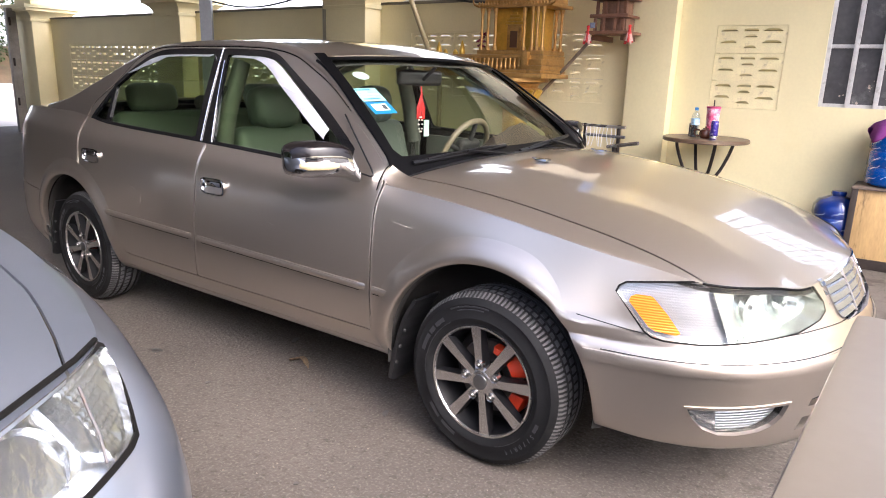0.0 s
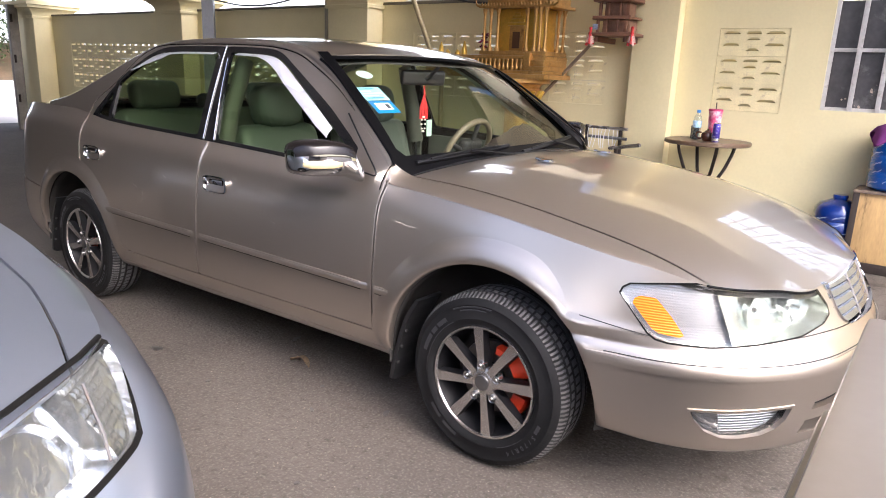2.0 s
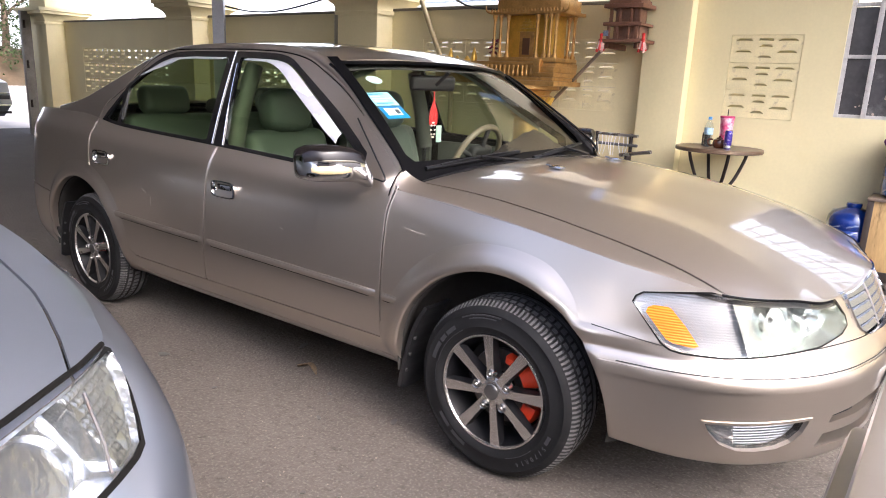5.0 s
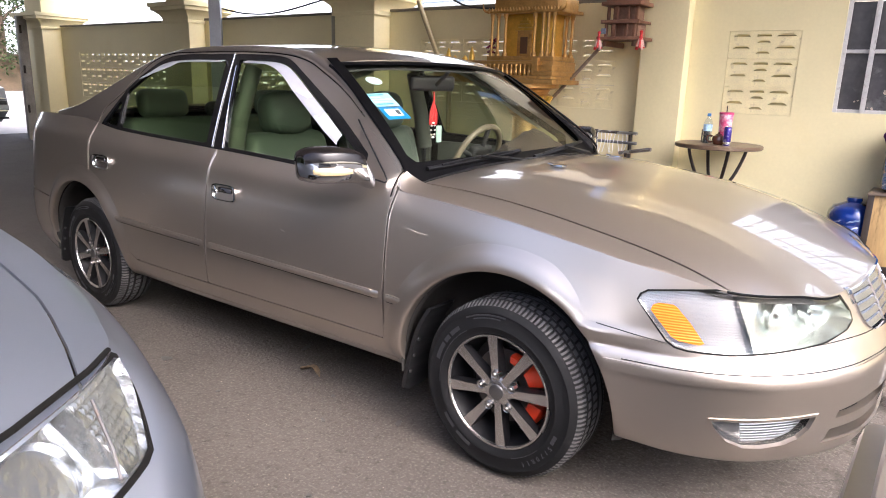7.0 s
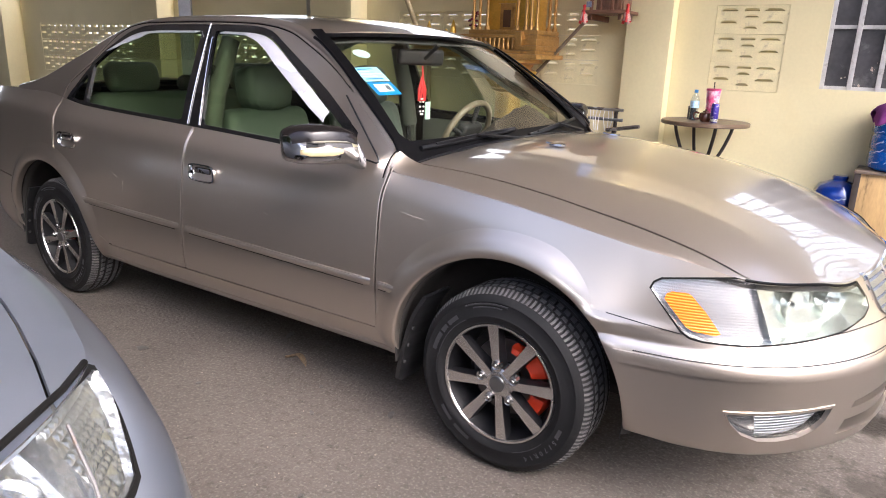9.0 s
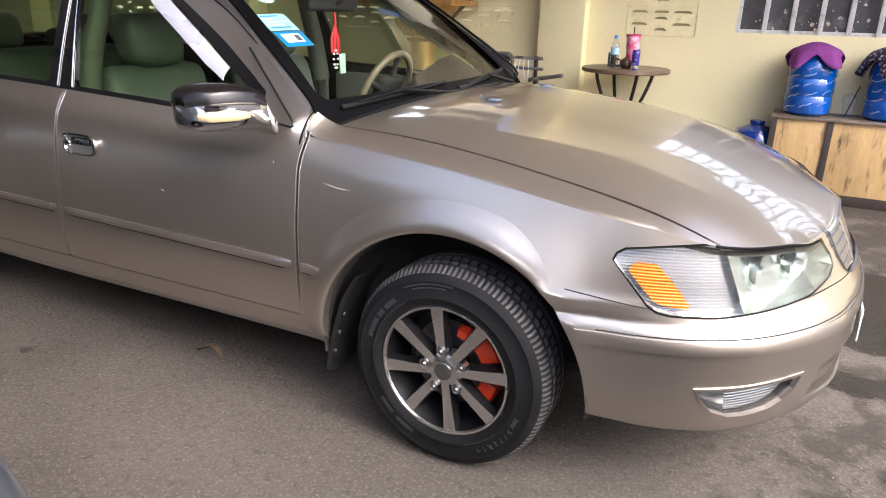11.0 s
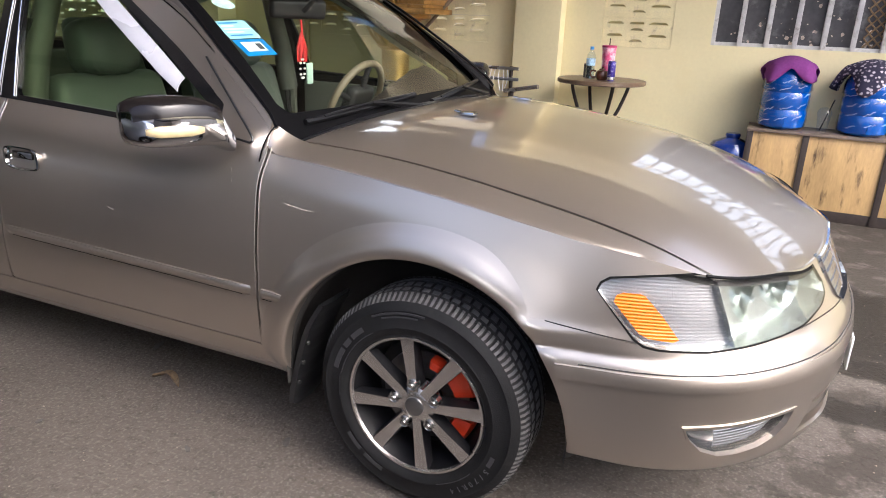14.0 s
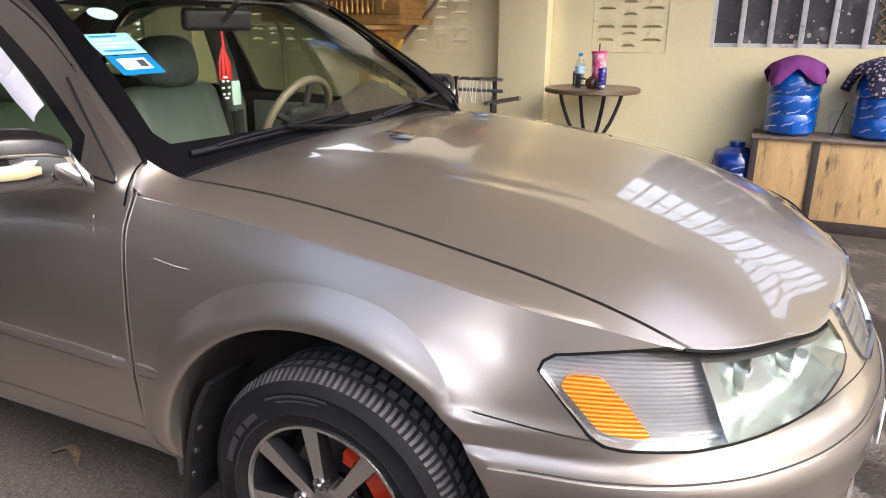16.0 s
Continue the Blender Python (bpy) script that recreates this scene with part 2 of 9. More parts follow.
def add_tube(bm, pts, r, seg=8, cap=True):
    """Round bar through the points; r a number or one for each point."""
    pts = [Vector(p) for p in pts]
    rs = [r] * len(pts) if isinstance(r, (int, float)) else list(r)
    rings = []
    up = None
    for i, p in enumerate(pts):
        d = (pts[min(i + 1, len(pts) - 1)] - pts[max(i - 1, 0)]).normalized()
        if up is None:
            up = Vector((0, 0, 1)) if abs(d.z) < 0.9 else Vector((1, 0, 0))
        s = d.cross(up).normalized()
        up = s.cross(d).normalized()
        rings.append([bm.verts.new(p + rs[i] * (math.cos(2 * math.pi * k / seg) * s + math.sin(2 * math.pi * k / seg) * up)) for k in range(seg)])
    for a, b in zip(rings, rings[1:]):
        for k in range(seg):
            bm.faces.new((a[k], a[(k + 1) % seg], b[(k + 1) % seg], b[k]))
    if cap:
        bm.faces.new(rings[0][::-1])
        bm.faces.new(rings[-1])


def tube(name, pts, r, material, parent=None, label="", seg=8):
    bm = bmesh.new()
    add_tube(bm, pts, r, seg)
    return part(name, bm, material, parent, label, angle=50)


def curve(pts, n):
    """Catmull-Rom through points, n samples."""
    P = np.array(pts, float)
    t = np.linspace(0, len(P) - 1, n)
    out = []
    for u in t:
        i = min(int(u), len(P) - 2)
        f = u - i
        p0, p1, p2, p3 = P[max(i - 1, 0)], P[i], P[i + 1], P[min(i + 2, len(P) - 1)]
        out.append(0.5 * (2 * p1 + (p2 - p0) * f + (2 * p0 - 5 * p1 + 4 * p2 - p3) * f * f + (3 * p1 - p0 - 3 * p2 + p3) * f ** 3))
    return np.array(out)


def pchip(xs, ys):
    """Smooth curve through the points that does not overshoot. ys may have columns."""
    xs = np.array(xs, float)
    Y = np.array(ys, float)
    if Y.ndim == 1:
        Y = Y[:, None]
    h = np.diff(xs)[:, None]
    d = np.diff(Y, axis=0) / h
    m = np.zeros_like(Y)
    m[0], m[-1] = d[0], d[-1]
    for i in range(1, len(xs) - 1):
        w1, w2 = 2 * h[i] + h[i - 1], h[i] + 2 * h[i - 1]
        same = d[i - 1] * d[i] > 0
        with np.errstate(divide="ignore", invalid="ignore"):
            hm = (w1 + w2) / (w1 / d[i - 1] + w2 / d[i])
        m[i] = np.where(same, hm, 0)

    def f(x):
        x = np.clip(np.asarray(x, float), xs[0], xs[-1])
        i = np.clip(np.searchsorted(xs, x, side="right") - 1, 0, len(xs) - 2)
        hh = xs[i + 1] - xs[i]
        t = (x - xs[i]) / hh
        t = t[..., None]
        hh = hh[..., None]
        r = ((1 + 2 * t) * (1 - t) ** 2 * Y[i] + t * (1 - t) ** 2 * hh * m[i] + t * t * (3 - 2 * t) * Y[i + 1] + t * t * (t - 1) * hh * m[i + 1])
        return r[..., 0] if r.shape[-1] == 1 else r
    return f


def split(faces, f):
    """Cuts polygons (rows of attributes) where f changes sign: (f >= 0, f < 0)."""
    pos, neg = [], []
    for P in faces:
        v = f(P)
        if (v >= 0).all():
            pos.append(P)
        elif (v < 0).all():
            neg.append(P)
        else:
            a, b = [], []
            n = len(P)
            for i in range(n):
                j = (i + 1) % n
                (a if v[i] >= 0 else b).append(P[i])
                if (v[i] >= 0) != (v[j] >= 0):
                    t = v[i] / (v[i] - v[j])
                    x = P[i] + (P[j] - P[i]) * t
                    a.append(x)
                    b.append(x)
            if len(a) > 2:
                pos.append(np.array(a))
            if len(b) > 2:
                neg.append(np.array(b))
    return pos, neg


def keep(faces, *fs):
    for f in fs:
        faces = split(faces, f)[0]
    return faces


def inside_poly(faces, poly, cols):
    """Splits by a convex polygon (clockwise or not) in two attribute columns: (inside, outside)."""
    poly = np.array(poly, float)
    area = sum(poly[i][0] * poly[(i + 1) % len(poly)][1] - poly[(i + 1) % len(poly)][0] * poly[i][1] for i in range(len(poly)))
    if area < 0:
        poly = poly[::-1]
    out = []
    a, b = cols
    for i in range(len(poly)):
        p, q = poly[i], poly[(i + 1) % len(poly)]
        faces, rest = split(faces, lambda P, p=p, q=q: (q[0] - p[0]) * (P[:, b] - p[1]) - (q[1] - p[1]) * (P[:, a] - p[0]))
        out += rest
    return faces, out


def faces_mesh(name, faces, material, parent, label="", thick=0.0, mirror=False, flip=False, shift=None):
    """One mesh from cut polygons; shared corners are merged."""
    index, verts, fs = {}, [], []
    for P in faces:
        ids = []
        for r in P:
            c = r[:3]
            if mirror:
                c = np.array((c[0], -c[1], c[2]))
            k = (round(float(c[0]), 5), round(float(c[1]), 5), round(float(c[2]), 5))
            if k not in index:
                index[k] = len(verts)
                verts.append(k)
            i = index[k]
            if not ids or ids[-1] != i:
                ids.append(i)
        if len(ids) > 2 and ids[0] == ids[-1]:
            ids.pop()
        if len(set(ids)) == len(ids) and len(ids) > 2:
            fs.append(ids[::-1] if (mirror != flip) else ids)
    ob = mesh_object(name, verts, fs, material, parent, label, smooth=True)
    if thick:
        s = ob.modifiers.new("thick", "SOLIDIFY")
        s.thickness, s.offset = thick, -1
        e = ob.modifiers.new("edges", "EDGE_SPLIT")
        e.split_angle = radians(38)
    return ob


def grid_faces(G):
    """Quads of a grid of rows (n, m, k)."""
    n, m = G.shape[:2]
    return [np.array((G[i, j], G[i + 1, j], G[i + 1, j + 1], G[i, j + 1])) for i in range(n - 1) for j in range(m - 1)]


def slab(bm, x0, x1, z0, z1, y0, y1, holes):
    """Upright slab between y0 and y1 with rectangular holes (x0, x1, z0, z1) through it."""
    xs = sorted({x0, x1, *[h[0] for h in holes], *[h[1] for h in holes]})
    zs = sorted({z0, z1, *[h[2] for h in holes], *[h[3] for h in holes]})
    solid = {}
    for i in range(len(xs) - 1):
        for k in range(len(zs) - 1):
            cx, cz = (xs[i] + xs[i + 1]) / 2, (zs[k] + zs[k + 1]) / 2
            solid[i, k] = not any(h[0] < cx < h[1] and h[2] < cz < h[3] for h in holes)
    vid = {}

    def v(x, y, z):
        if (x, y, z) not in vid:
            vid[x, y, z] = bm.verts.new((x, y, z))
        return vid[x, y, z]
    for (i, k), s in solid.items():
        if not s:
            continue
        a, b, c, d = xs[i], xs[i + 1], zs[k], zs[k + 1]
        bm.faces.new((v(a, y0, c), v(b, y0, c), v(b, y0, d), v(a, y0, d)))
        bm.faces.new((v(a, y1, c), v(a, y1, d), v(b, y1, d), v(b, y1, c)))
        if not solid.get((i - 1, k)):
            bm.faces.new((v(a, y0, c), v(a, y0, d), v(a, y1, d), v(a, y1, c)))
        if not solid.get((i + 1, k)):
            bm.faces.new((v(b, y0, c), v(b, y1, c), v(b, y1, d), v(b, y0, d)))
        if not solid.get((i, k - 1)):
            bm.faces.new((v(a, y0, c), v(a, y1, c), v(b, y1, c), v(b, y0, c)))
        if not solid.get((i, k + 1)):
            bm.faces.new((v(a, y0, d), v(b, y0, d), v(b, y1, d), v(a, y1, d)))


# ---- the champagne sedan ----
HUB_F, HUB_R, HUB_Z, ARCH = 1.335, -1.335, 0.312, 0.405
PLAN = [(2.365, 0), (2.357, -0.15), (2.333, -0.30), (2.285, -0.43), (2.21, -0.565), (2.11, -0.685), (2.0, -0.765), (1.88, -0.815), (1.74, -0.846),
        (1.6, -0.856), (1.3, -0.862), (0.9, -0.864), (0.4, -0.872), (0, -0.880), (-0.5, -0.888), (-1.0, -0.888), (-1.4, -0.882), (-1.7, -0.868),
        (-1.95, -0.84), (-2.15, -0.79), (-2.3, -0.71), (-2.40, -0.58), (-2.45, -0.38), (-2.47, 0)]
fine_plan = curve(PLAN, 1200)
plan_q = np.concatenate([[0], np.cumsum(np.hypot(*np.diff(fine_plan, axis=0).T))])


def plan_at(q):
    q = np.asarray(q, float)
    p = np.stack([np.interp(q, plan_q, fine_plan[:, 0]), np.interp(q, plan_q, fine_plan[:, 1])], -1)
    e = 0.03
    a, b = np.clip(q - e, 0, plan_q[-1]), np.clip(q + e, 0, plan_q[-1])
    d = np.stack([np.interp(b, plan_q, fine_plan[:, 0]) - np.interp(a, plan_q, fine_plan[:, 0]),
                  np.interp(b, plan_q, fine_plan[:, 1]) - np.interp(a, plan_q, fine_plan[:, 1])], -1)
    d /= np.linalg.norm(d, axis=-1, keepdims=True)
    n = np.stack([-d[..., 1], d[..., 0]], -1)          # outwards
    n = np.where(q[..., None] < 1e-6, np.array((1.0, 0.0)), n)
    return p, n


def q_of(x=None, y=None):
    """Arc length from the nose of the place on the right flank with that x, or on the nose with that y."""
    if x is not None:
        return float(np.interp(-x, -fine_plan[:, 0], plan_q))
    k = fine_plan[:, 0] > 0
    return float(np.interp(-y, -fine_plan[k][:, 1], plan_q[k]))


Q_END = float(plan_q[-1])
# sections of the flank: (inward offset, height) from the sill up
SECTIONS = [
    (0.0, [(0.10, 0.20), (0.03, 0.25), (0.006, 0.33), (0, 0.42), (0, 0.50), (0.012, 0.555), (0.04, 0.605), (0.072, 0.678), (0.108, 0.748)]),
    (q_of(y=-0.30), [(0.10, 0.20), (0.03, 0.25), (0.006, 0.33), (0, 0.42), (0, 0.50), (0.012, 0.552), (0.036, 0.60), (0.068, 0.660), (0.106, 0.724)]),
    (q_of(y=-0.45), [(0.09, 0.205), (0.03, 0.255), (0.007, 0.33), (-0.004, 0.42), (-0.014, 0.507), (0.003, 0.555), (0.030, 0.595), (0.055, 0.650), (0.088, 0.720)]),
    (q_of(y=-0.60), [(0.083, 0.22), (0.03, 0.262), (0.0075, 0.335), (-0.005, 0.42), (-0.018, 0.509), (-0.002, 0.557), (0.022, 0.598), (0.040, 0.662), (0.066, 0.743)]),
    (q_of(x=2.0), [(0.075, 0.24), (0.03, 0.27), (0.008, 0.34), (-0.005, 0.42), (-0.018, 0.512), (-0.003, 0.559), (0.016, 0.60), (0.026, 0.67), (0.042, 0.764)]),
    (q_of(x=1.88), [(0.075, 0.25), (0.03, 0.275), (0.009, 0.34), (-0.004, 0.425), (-0.015, 0.517), (-0.001, 0.565), (0.015, 0.61), (0.028, 0.70), (0.048, 0.79)]),
    (q_of(x=1.74), [(0.075, 0.265), (0.035, 0.285), (0.01, 0.34), (-0.002, 0.43), (-0.007, 0.522), (0.001, 0.572), (0.012, 0.63), (0.030, 0.72), (0.050, 0.812)]),
    (q_of(x=1.3), [(0.10, 0.24), (0.06, 0.275), (0.03, 0.31), (0.004, 0.43), (0, 0.52), (0.002, 0.60), (0.008, 0.70), (0.020, 0.80), (0.046, 0.882)]),
    (q_of(x=0.85), [(0.11, 0.245), (0.062, 0.272), (0.034, 0.315), (0.012, 0.385), (0, 0.53), (0.002, 0.63), (0.008, 0.74), (0.019, 0.84), (0.046, 0.922)]),
    (q_of(x=0.4), [(0.11, 0.245), (0.062, 0.272), (0.034, 0.315), (0.012, 0.385), (0, 0.53), (0.002, 0.64), (0.010, 0.76), (0.030, 0.87), (0.078, 0.950)]),
    (q_of(x=-0.3), [(0.11, 0.245), (0.062, 0.272), (0.034, 0.315), (0.012, 0.385), (0, 0.53), (0.002, 0.65), (0.010, 0.77), (0.030, 0.89), (0.078, 0.980)]),
    (q_of(x=-1.0), [(0.11, 0.25), (0.062, 0.275), (0.034, 0.315), (0.012, 0.39), (0, 0.54), (0.002, 0.66), (0.010, 0.79), (0.030, 0.91), (0.084, 1.004)]),
    (q_of(x=-1.5), [(0.075, 0.20), (0.045, 0.28), (0.020, 0.33), (0.010, 0.42), (0, 0.54), (0.002, 0.67), (0.012, 0.80), (0.036, 0.94), (0.115, 1.045)]),
    (q_of(x=-2.0), [(0.07, 0.23), (0.04, 0.28), (0.015, 0.34), (0.004, 0.43), (0, 0.53), (0.006, 0.64), (0.016, 0.78), (0.036, 0.93), (0.095, 1.046)]),
    (q_of(x=-2.32), [(0.06, 0.26), (0.03, 0.30), (0.01, 0.36), (0, 0.44), (0, 0.53), (0.012, 0.60), (0.022, 0.74), (0.040, 0.90), (0.085, 1.020)]),
    (Q_END, [(0.06, 0.27), (0.03, 0.31), (0.01, 0.37), (0, 0.45), (0, 0.54), (0.015, 0.60), (0.025, 0.74), (0.045, 0.90), (0.085, 1.015)]),
]
sec_f = pchip([s[0] for s in SECTIONS], [np.array(s[1]).ravel() for s in SECTIONS])
NV = 70


def flank_sections(q, inset=0.0):
    """Rows of (x, y, z, q) up the flank at each q."""
    q = np.asarray(q, float)
    raw = sec_f(q).reshape(len(q), 9, 2)
    p, n = plan_at(q)
    out = np.zeros((len(q), NV, 4))
    for i in range(len(q)):
        f = pchip(np.arange(9), raw[i])
        oz = f(np.linspace(0, 8, NV))
        o, z = oz[:, 0] + inset, oz[:, 1]
        if p[i, 0] > 1.5:      # hollow between the fender seam and the bumper moulding, running out towards the nose
            run = float(np.clip((2.12 - p[i, 0]) / 0.42, 0, 1))
            o = o + run * (0.0055 * np.exp(-((z - 0.572) / 0.012) ** 2) - 0.0035 * np.exp(-((z - 0.612) / 0.014) ** 2))
        x = p[i, 0] - n[i, 0] * o
        y = p[i, 1] - n[i, 1] * o
        for hub, wide in ((HUB_F, 0.007), (HUB_R, 0.007)):
            d = np.hypot(x - hub, z - HUB_Z)
            lip = wide * np.exp(-(np.maximum(d - 0.42, 0) / 0.05) ** 2) * np.exp(-(np.maximum(0.41 - d, 0) / 0.02) ** 2) * (z > 0.15)
            y = y - lip * abs(n[i, 1])
        out[i] = np.stack([x, y, z, np.full(NV, q[i])], -1)
    return out


q_samples = np.unique(np.concatenate([np.linspace(0, q_of(x=1.7), 74), np.linspace(q_of(x=1.7), q_of(x=0.9), 46), np.linspace(q_of(x=0.9), q_of(x=-0.8), 50),
                                      np.linspace(q_of(x=-0.8), q_of(x=-1.85), 58), np.linspace(q_of(x=-1.85), Q_END, 34)]))
FLANK = flank_sections(q_samples)
OUTLINE = FLANK[:, -1, :]                                   # upper edge of the flank


def both(faces):
    return faces + [P[::-1] * np.array((1, -1, 1, 1)) for P in faces]


def hood_z(x, y):
    y = np.abs(y)
    zc = pchip([0.85, 0.95, 1.1, 1.2, 1.4, 1.6, 1.8, 2.0, 2.1, 2.2, 2.3], [0.948, 0.953, 0.956, 0.953, 0.937, 0.910, 0.876, 0.832, 0.808, 0.781, 0.750])(x)
    a = pchip([0.85, 1.2, 1.6, 2.0, 2.3], [0.018, 0.046, 0.072, 0.080, 0.080])(x)
    crown = pchip([0.85, 1.0, 1.2, 1.4, 1.65, 1.85, 2.05, 2.3], [0.024, 0.034, 0.035, 0.034, 0.036, 0.027, 0.015, 0.006])(x)
    ridge = 0.47 - 0.13 * np.clip((x - 0.95) / 1.2, 0, 1)
    s = 1 / (1 + np.exp((y - ridge) / 0.008))
    return zc + crown - (a + crown) * (0.35 * (y / 0.72) ** 2 + 0.65 * (y / 0.72) ** 5) + 0.0022 * (s - 0.5) * np.clip((2.25 - x) / 0.5, 0, 1)


def deck(q_from, q_to, height, pull, n_in, groove=0.0, reach=0.24):
    """Top surface from the flank's upper edge to the middle line, rolled down to meet that edge."""
    k = (q_samples >= q_from - 1e-9) & (q_samples <= q_to + 1e-9)
    O = OUTLINE[k]
    B = np.concatenate([O[:, :3], O[1:, :3] * np.array((1, -1, 1))])
    off = B[:, 2] - height(B[:, 0], B[:, 1])
    s = np.linspace(0, 1, n_in) ** 1.45
    out = np.zeros((len(O), n_in, 4))
    for i, o in enumerate(O):
        xm = o[0] + pull(o[3])
        x = o[0] + (xm - o[0]) * s
        y = o[1] * (1 - s)
        d = np.hypot(x[:, None] - B[None, :, 0], y[:, None] - B[None, :, 1])
        w = 1 / (d + 1e-4) ** 3
        soft = ((d + 1e-4) ** -6.0).sum(1) ** (-1 / 6)
        near = np.clip(1 - soft / reach, 0, 1) ** 2
        z = height(x, y) + (w * off).sum(1) / w.sum(1) * near
        z[0] = o[2]
        z = z - groove * np.exp(-(s * abs(o[1]) / 0.007) ** 2) * (0.9 < o[0] < 1.85)
        out[i] = np.stack([x, y, z, np.full(n_in, o[3])], -1)
    return out


HOOD = deck(0, q_of(x=0.80), hood_z, lambda q: -0.10 * math.exp(-(q / 0.75) ** 2), 52, 0.0055)


def trunk_z(x, y):
    zc = pchip([-2.45, -2.38, -2.25, -2.0, -1.8, -1.5, -1.3], [1.012, 1.036, 1.058, 1.074, 1.088, 1.11, 1.12])(x)
    return zc - 0.035 * (np.abs(y) / 0.7) ** 2


TRUNK = deck(q_of(x=-1.52), Q_END, trunk_z, lambda q: 0.10 * math.exp(-((Q_END - q) / 0.75) ** 2), 26)

sedan = empty("sedan_car", "champagne metallic four-door sedan parked on bare concrete", "car")
GAP = 0.0036
flank = grid_faces(FLANK)
arch_f = lambda P: np.hypot(P[:, 0] - HUB_F, P[:, 2] - HUB_Z) - ARCH
arch_r = lambda P: np.hypot(P[:, 0] - HUB_R, P[:, 2] - HUB_Z) - ARCH
flank = keep(flank, lambda P: np.where(P[:, 1] < -0.5, arch_f(P), 1.0), lambda P: np.where(P[:, 1] < -0.5, arch_r(P), 1.0))

# lamp, fog lamp, grille and intake outlines in (arc length, height)
LAMP = [(q_of(x=1.768), 0.716), (q_of(x=1.775), 0.734), (q_of(x=1.795), 0.747), (q_of(x=1.87), 0.757), (q_of(x=2.005), 0.772), (q_of(y=-0.44), 0.765), (q_of(y=-0.395), 0.705), (q_of(y=-0.375), 0.675), (q_of(y=-0.38), 0.648), (q_of(y=-0.42), 0.628), (q_of(y=-0.52), 0.609),
        (q_of(x=2.02), 0.588), (q_of(x=1.915), 0.590), (q_of(x=1.882), 0.596), (q_of(x=1.858), 0.612)]
FOG = [(q_of(x=1.985), 0.408), (q_of(x=2.222), 0.412), (q_of(x=2.214), 0.366), (q_of(x=2.196), 0.334), (q_of(x=2.168), 0.314), (q_of(x=2.12), 0.306), (q_of(x=2.075), 0.309), (q_of(x=2.030), 0.334), (q_of(x=2.0), 0.372)]
GRILLE = [(-0.01, 0.790), (q_of(y=-0.30), 0.790), (q_of(y=-0.333), 0.722), (q_of(y=-0.328), 0.66), (q_of(y=-0.312), 0.626), (q_of(y=-0.27), 0.606), (-0.01, 0.594)]
INTAKE = [(-0.01, 0.425), (q_of(y=-0.30), 0.425), (q_of(y=-0.47), 0.405), (q_of(y=-0.50), 0.300), (-0.01, 0.275)]
lamp_f, flank = inside_poly(flank, LAMP, (3, 2))
fog_f, flank = inside_poly(flank, FOG, (3, 2))
grille_f, flank = inside_poly(flank, GRILLE, (3, 2))
intake_f, flank = inside_poly(flank, INTAKE, (3, 2))

# bumper seam, door seams (height as a function of x, or x as a function of height)
seam_b = lambda x: np.interp(x, [1.5, 1.62, 1.74, 1.86, 2.4], [0.642, 0.636, 0.622, 0.606, 0.606])
bump_line = lambda P: np.where(P[:, 0] > 1.45, seam_b(P[:, 0]) - P[:, 2], -1.0)
front_bumper, rest = split(flank, lambda P: bump_line(P) - 0.0014)
rest, _ = split(rest, lambda P: -bump_line(P) - 0.0014)
front_bumper, nose = split(front_bumper, lambda P: 0.80 - P[:, 2])
rear_line = lambda P: np.where(P[:, 0] < -1.6, np.interp(P[:, 0], [-2.5, -2.2, -1.74], [0.60, 0.60, 0.58]) - P[:, 2], -1.0)
rear_bumper, rest = split(rest, lambda P: rear_line(P) - GAP)
rest, _ = split(rest, lambda P: -rear_line(P) - GAP)
xf = pchip([0.2, 0.5, 0.8, 0.93, 1.0], [0.850, 0.850, 0.856, 0.876, 0.905])
xb = pchip([0.2, 0.5, 0.8, 1.0], [-0.225, -0.205, -0.190, -0.185])
xr = pchip([0.2, 0.36, 0.42, 0.54, 0.66, 0.78, 0.90, 0.97, 1.03, 1.12], [-0.78, -0.80, -0.90, -1.03, -1.14, -1.225, -1.243, -1.252, -1.262, -1.262])
sill = lambda P: P[:, 2] - 0.372
fender = keep(rest, lambda P: P[:, 0] - xf(P[:, 2]) - GAP)
rest2 = keep(rest, lambda P: xf(P[:, 2]) - P[:, 0] - GAP)
door_f = keep(rest2, lambda P: P[:, 0] - xb(P[:, 2]) - GAP, lambda P: sill(P) - GAP)
door_r = keep(rest2, lambda P: xb(P[:, 2]) - P[:, 0] - GAP, lambda P: P[:, 0] - xr(P[:, 2]) - GAP, lambda P: sill(P) - GAP)
quarter = keep(rest2, lambda P: xr(P[:, 2]) - P[:, 0] - GAP)
quarter = keep(quarter, lambda P: np.maximum(sill(P), -0.83 - P[:, 0]))
rocker = keep(rest, lambda P: -sill(P) - GAP, lambda P: P[:, 0] + 1.0, lambda P: 1.0 - P[:, 0])
fender = keep(fender, lambda P: np.maximum(sill(P), P[:, 0] - 0.93))
tail, quarter = split(quarter, lambda P: np.minimum(np.minimum(P[:, 2] - 0.70, 0.93 - P[:, 2]), np.where(P[:, 1] > -0.30, -1, -2.16 - P[:, 0])))

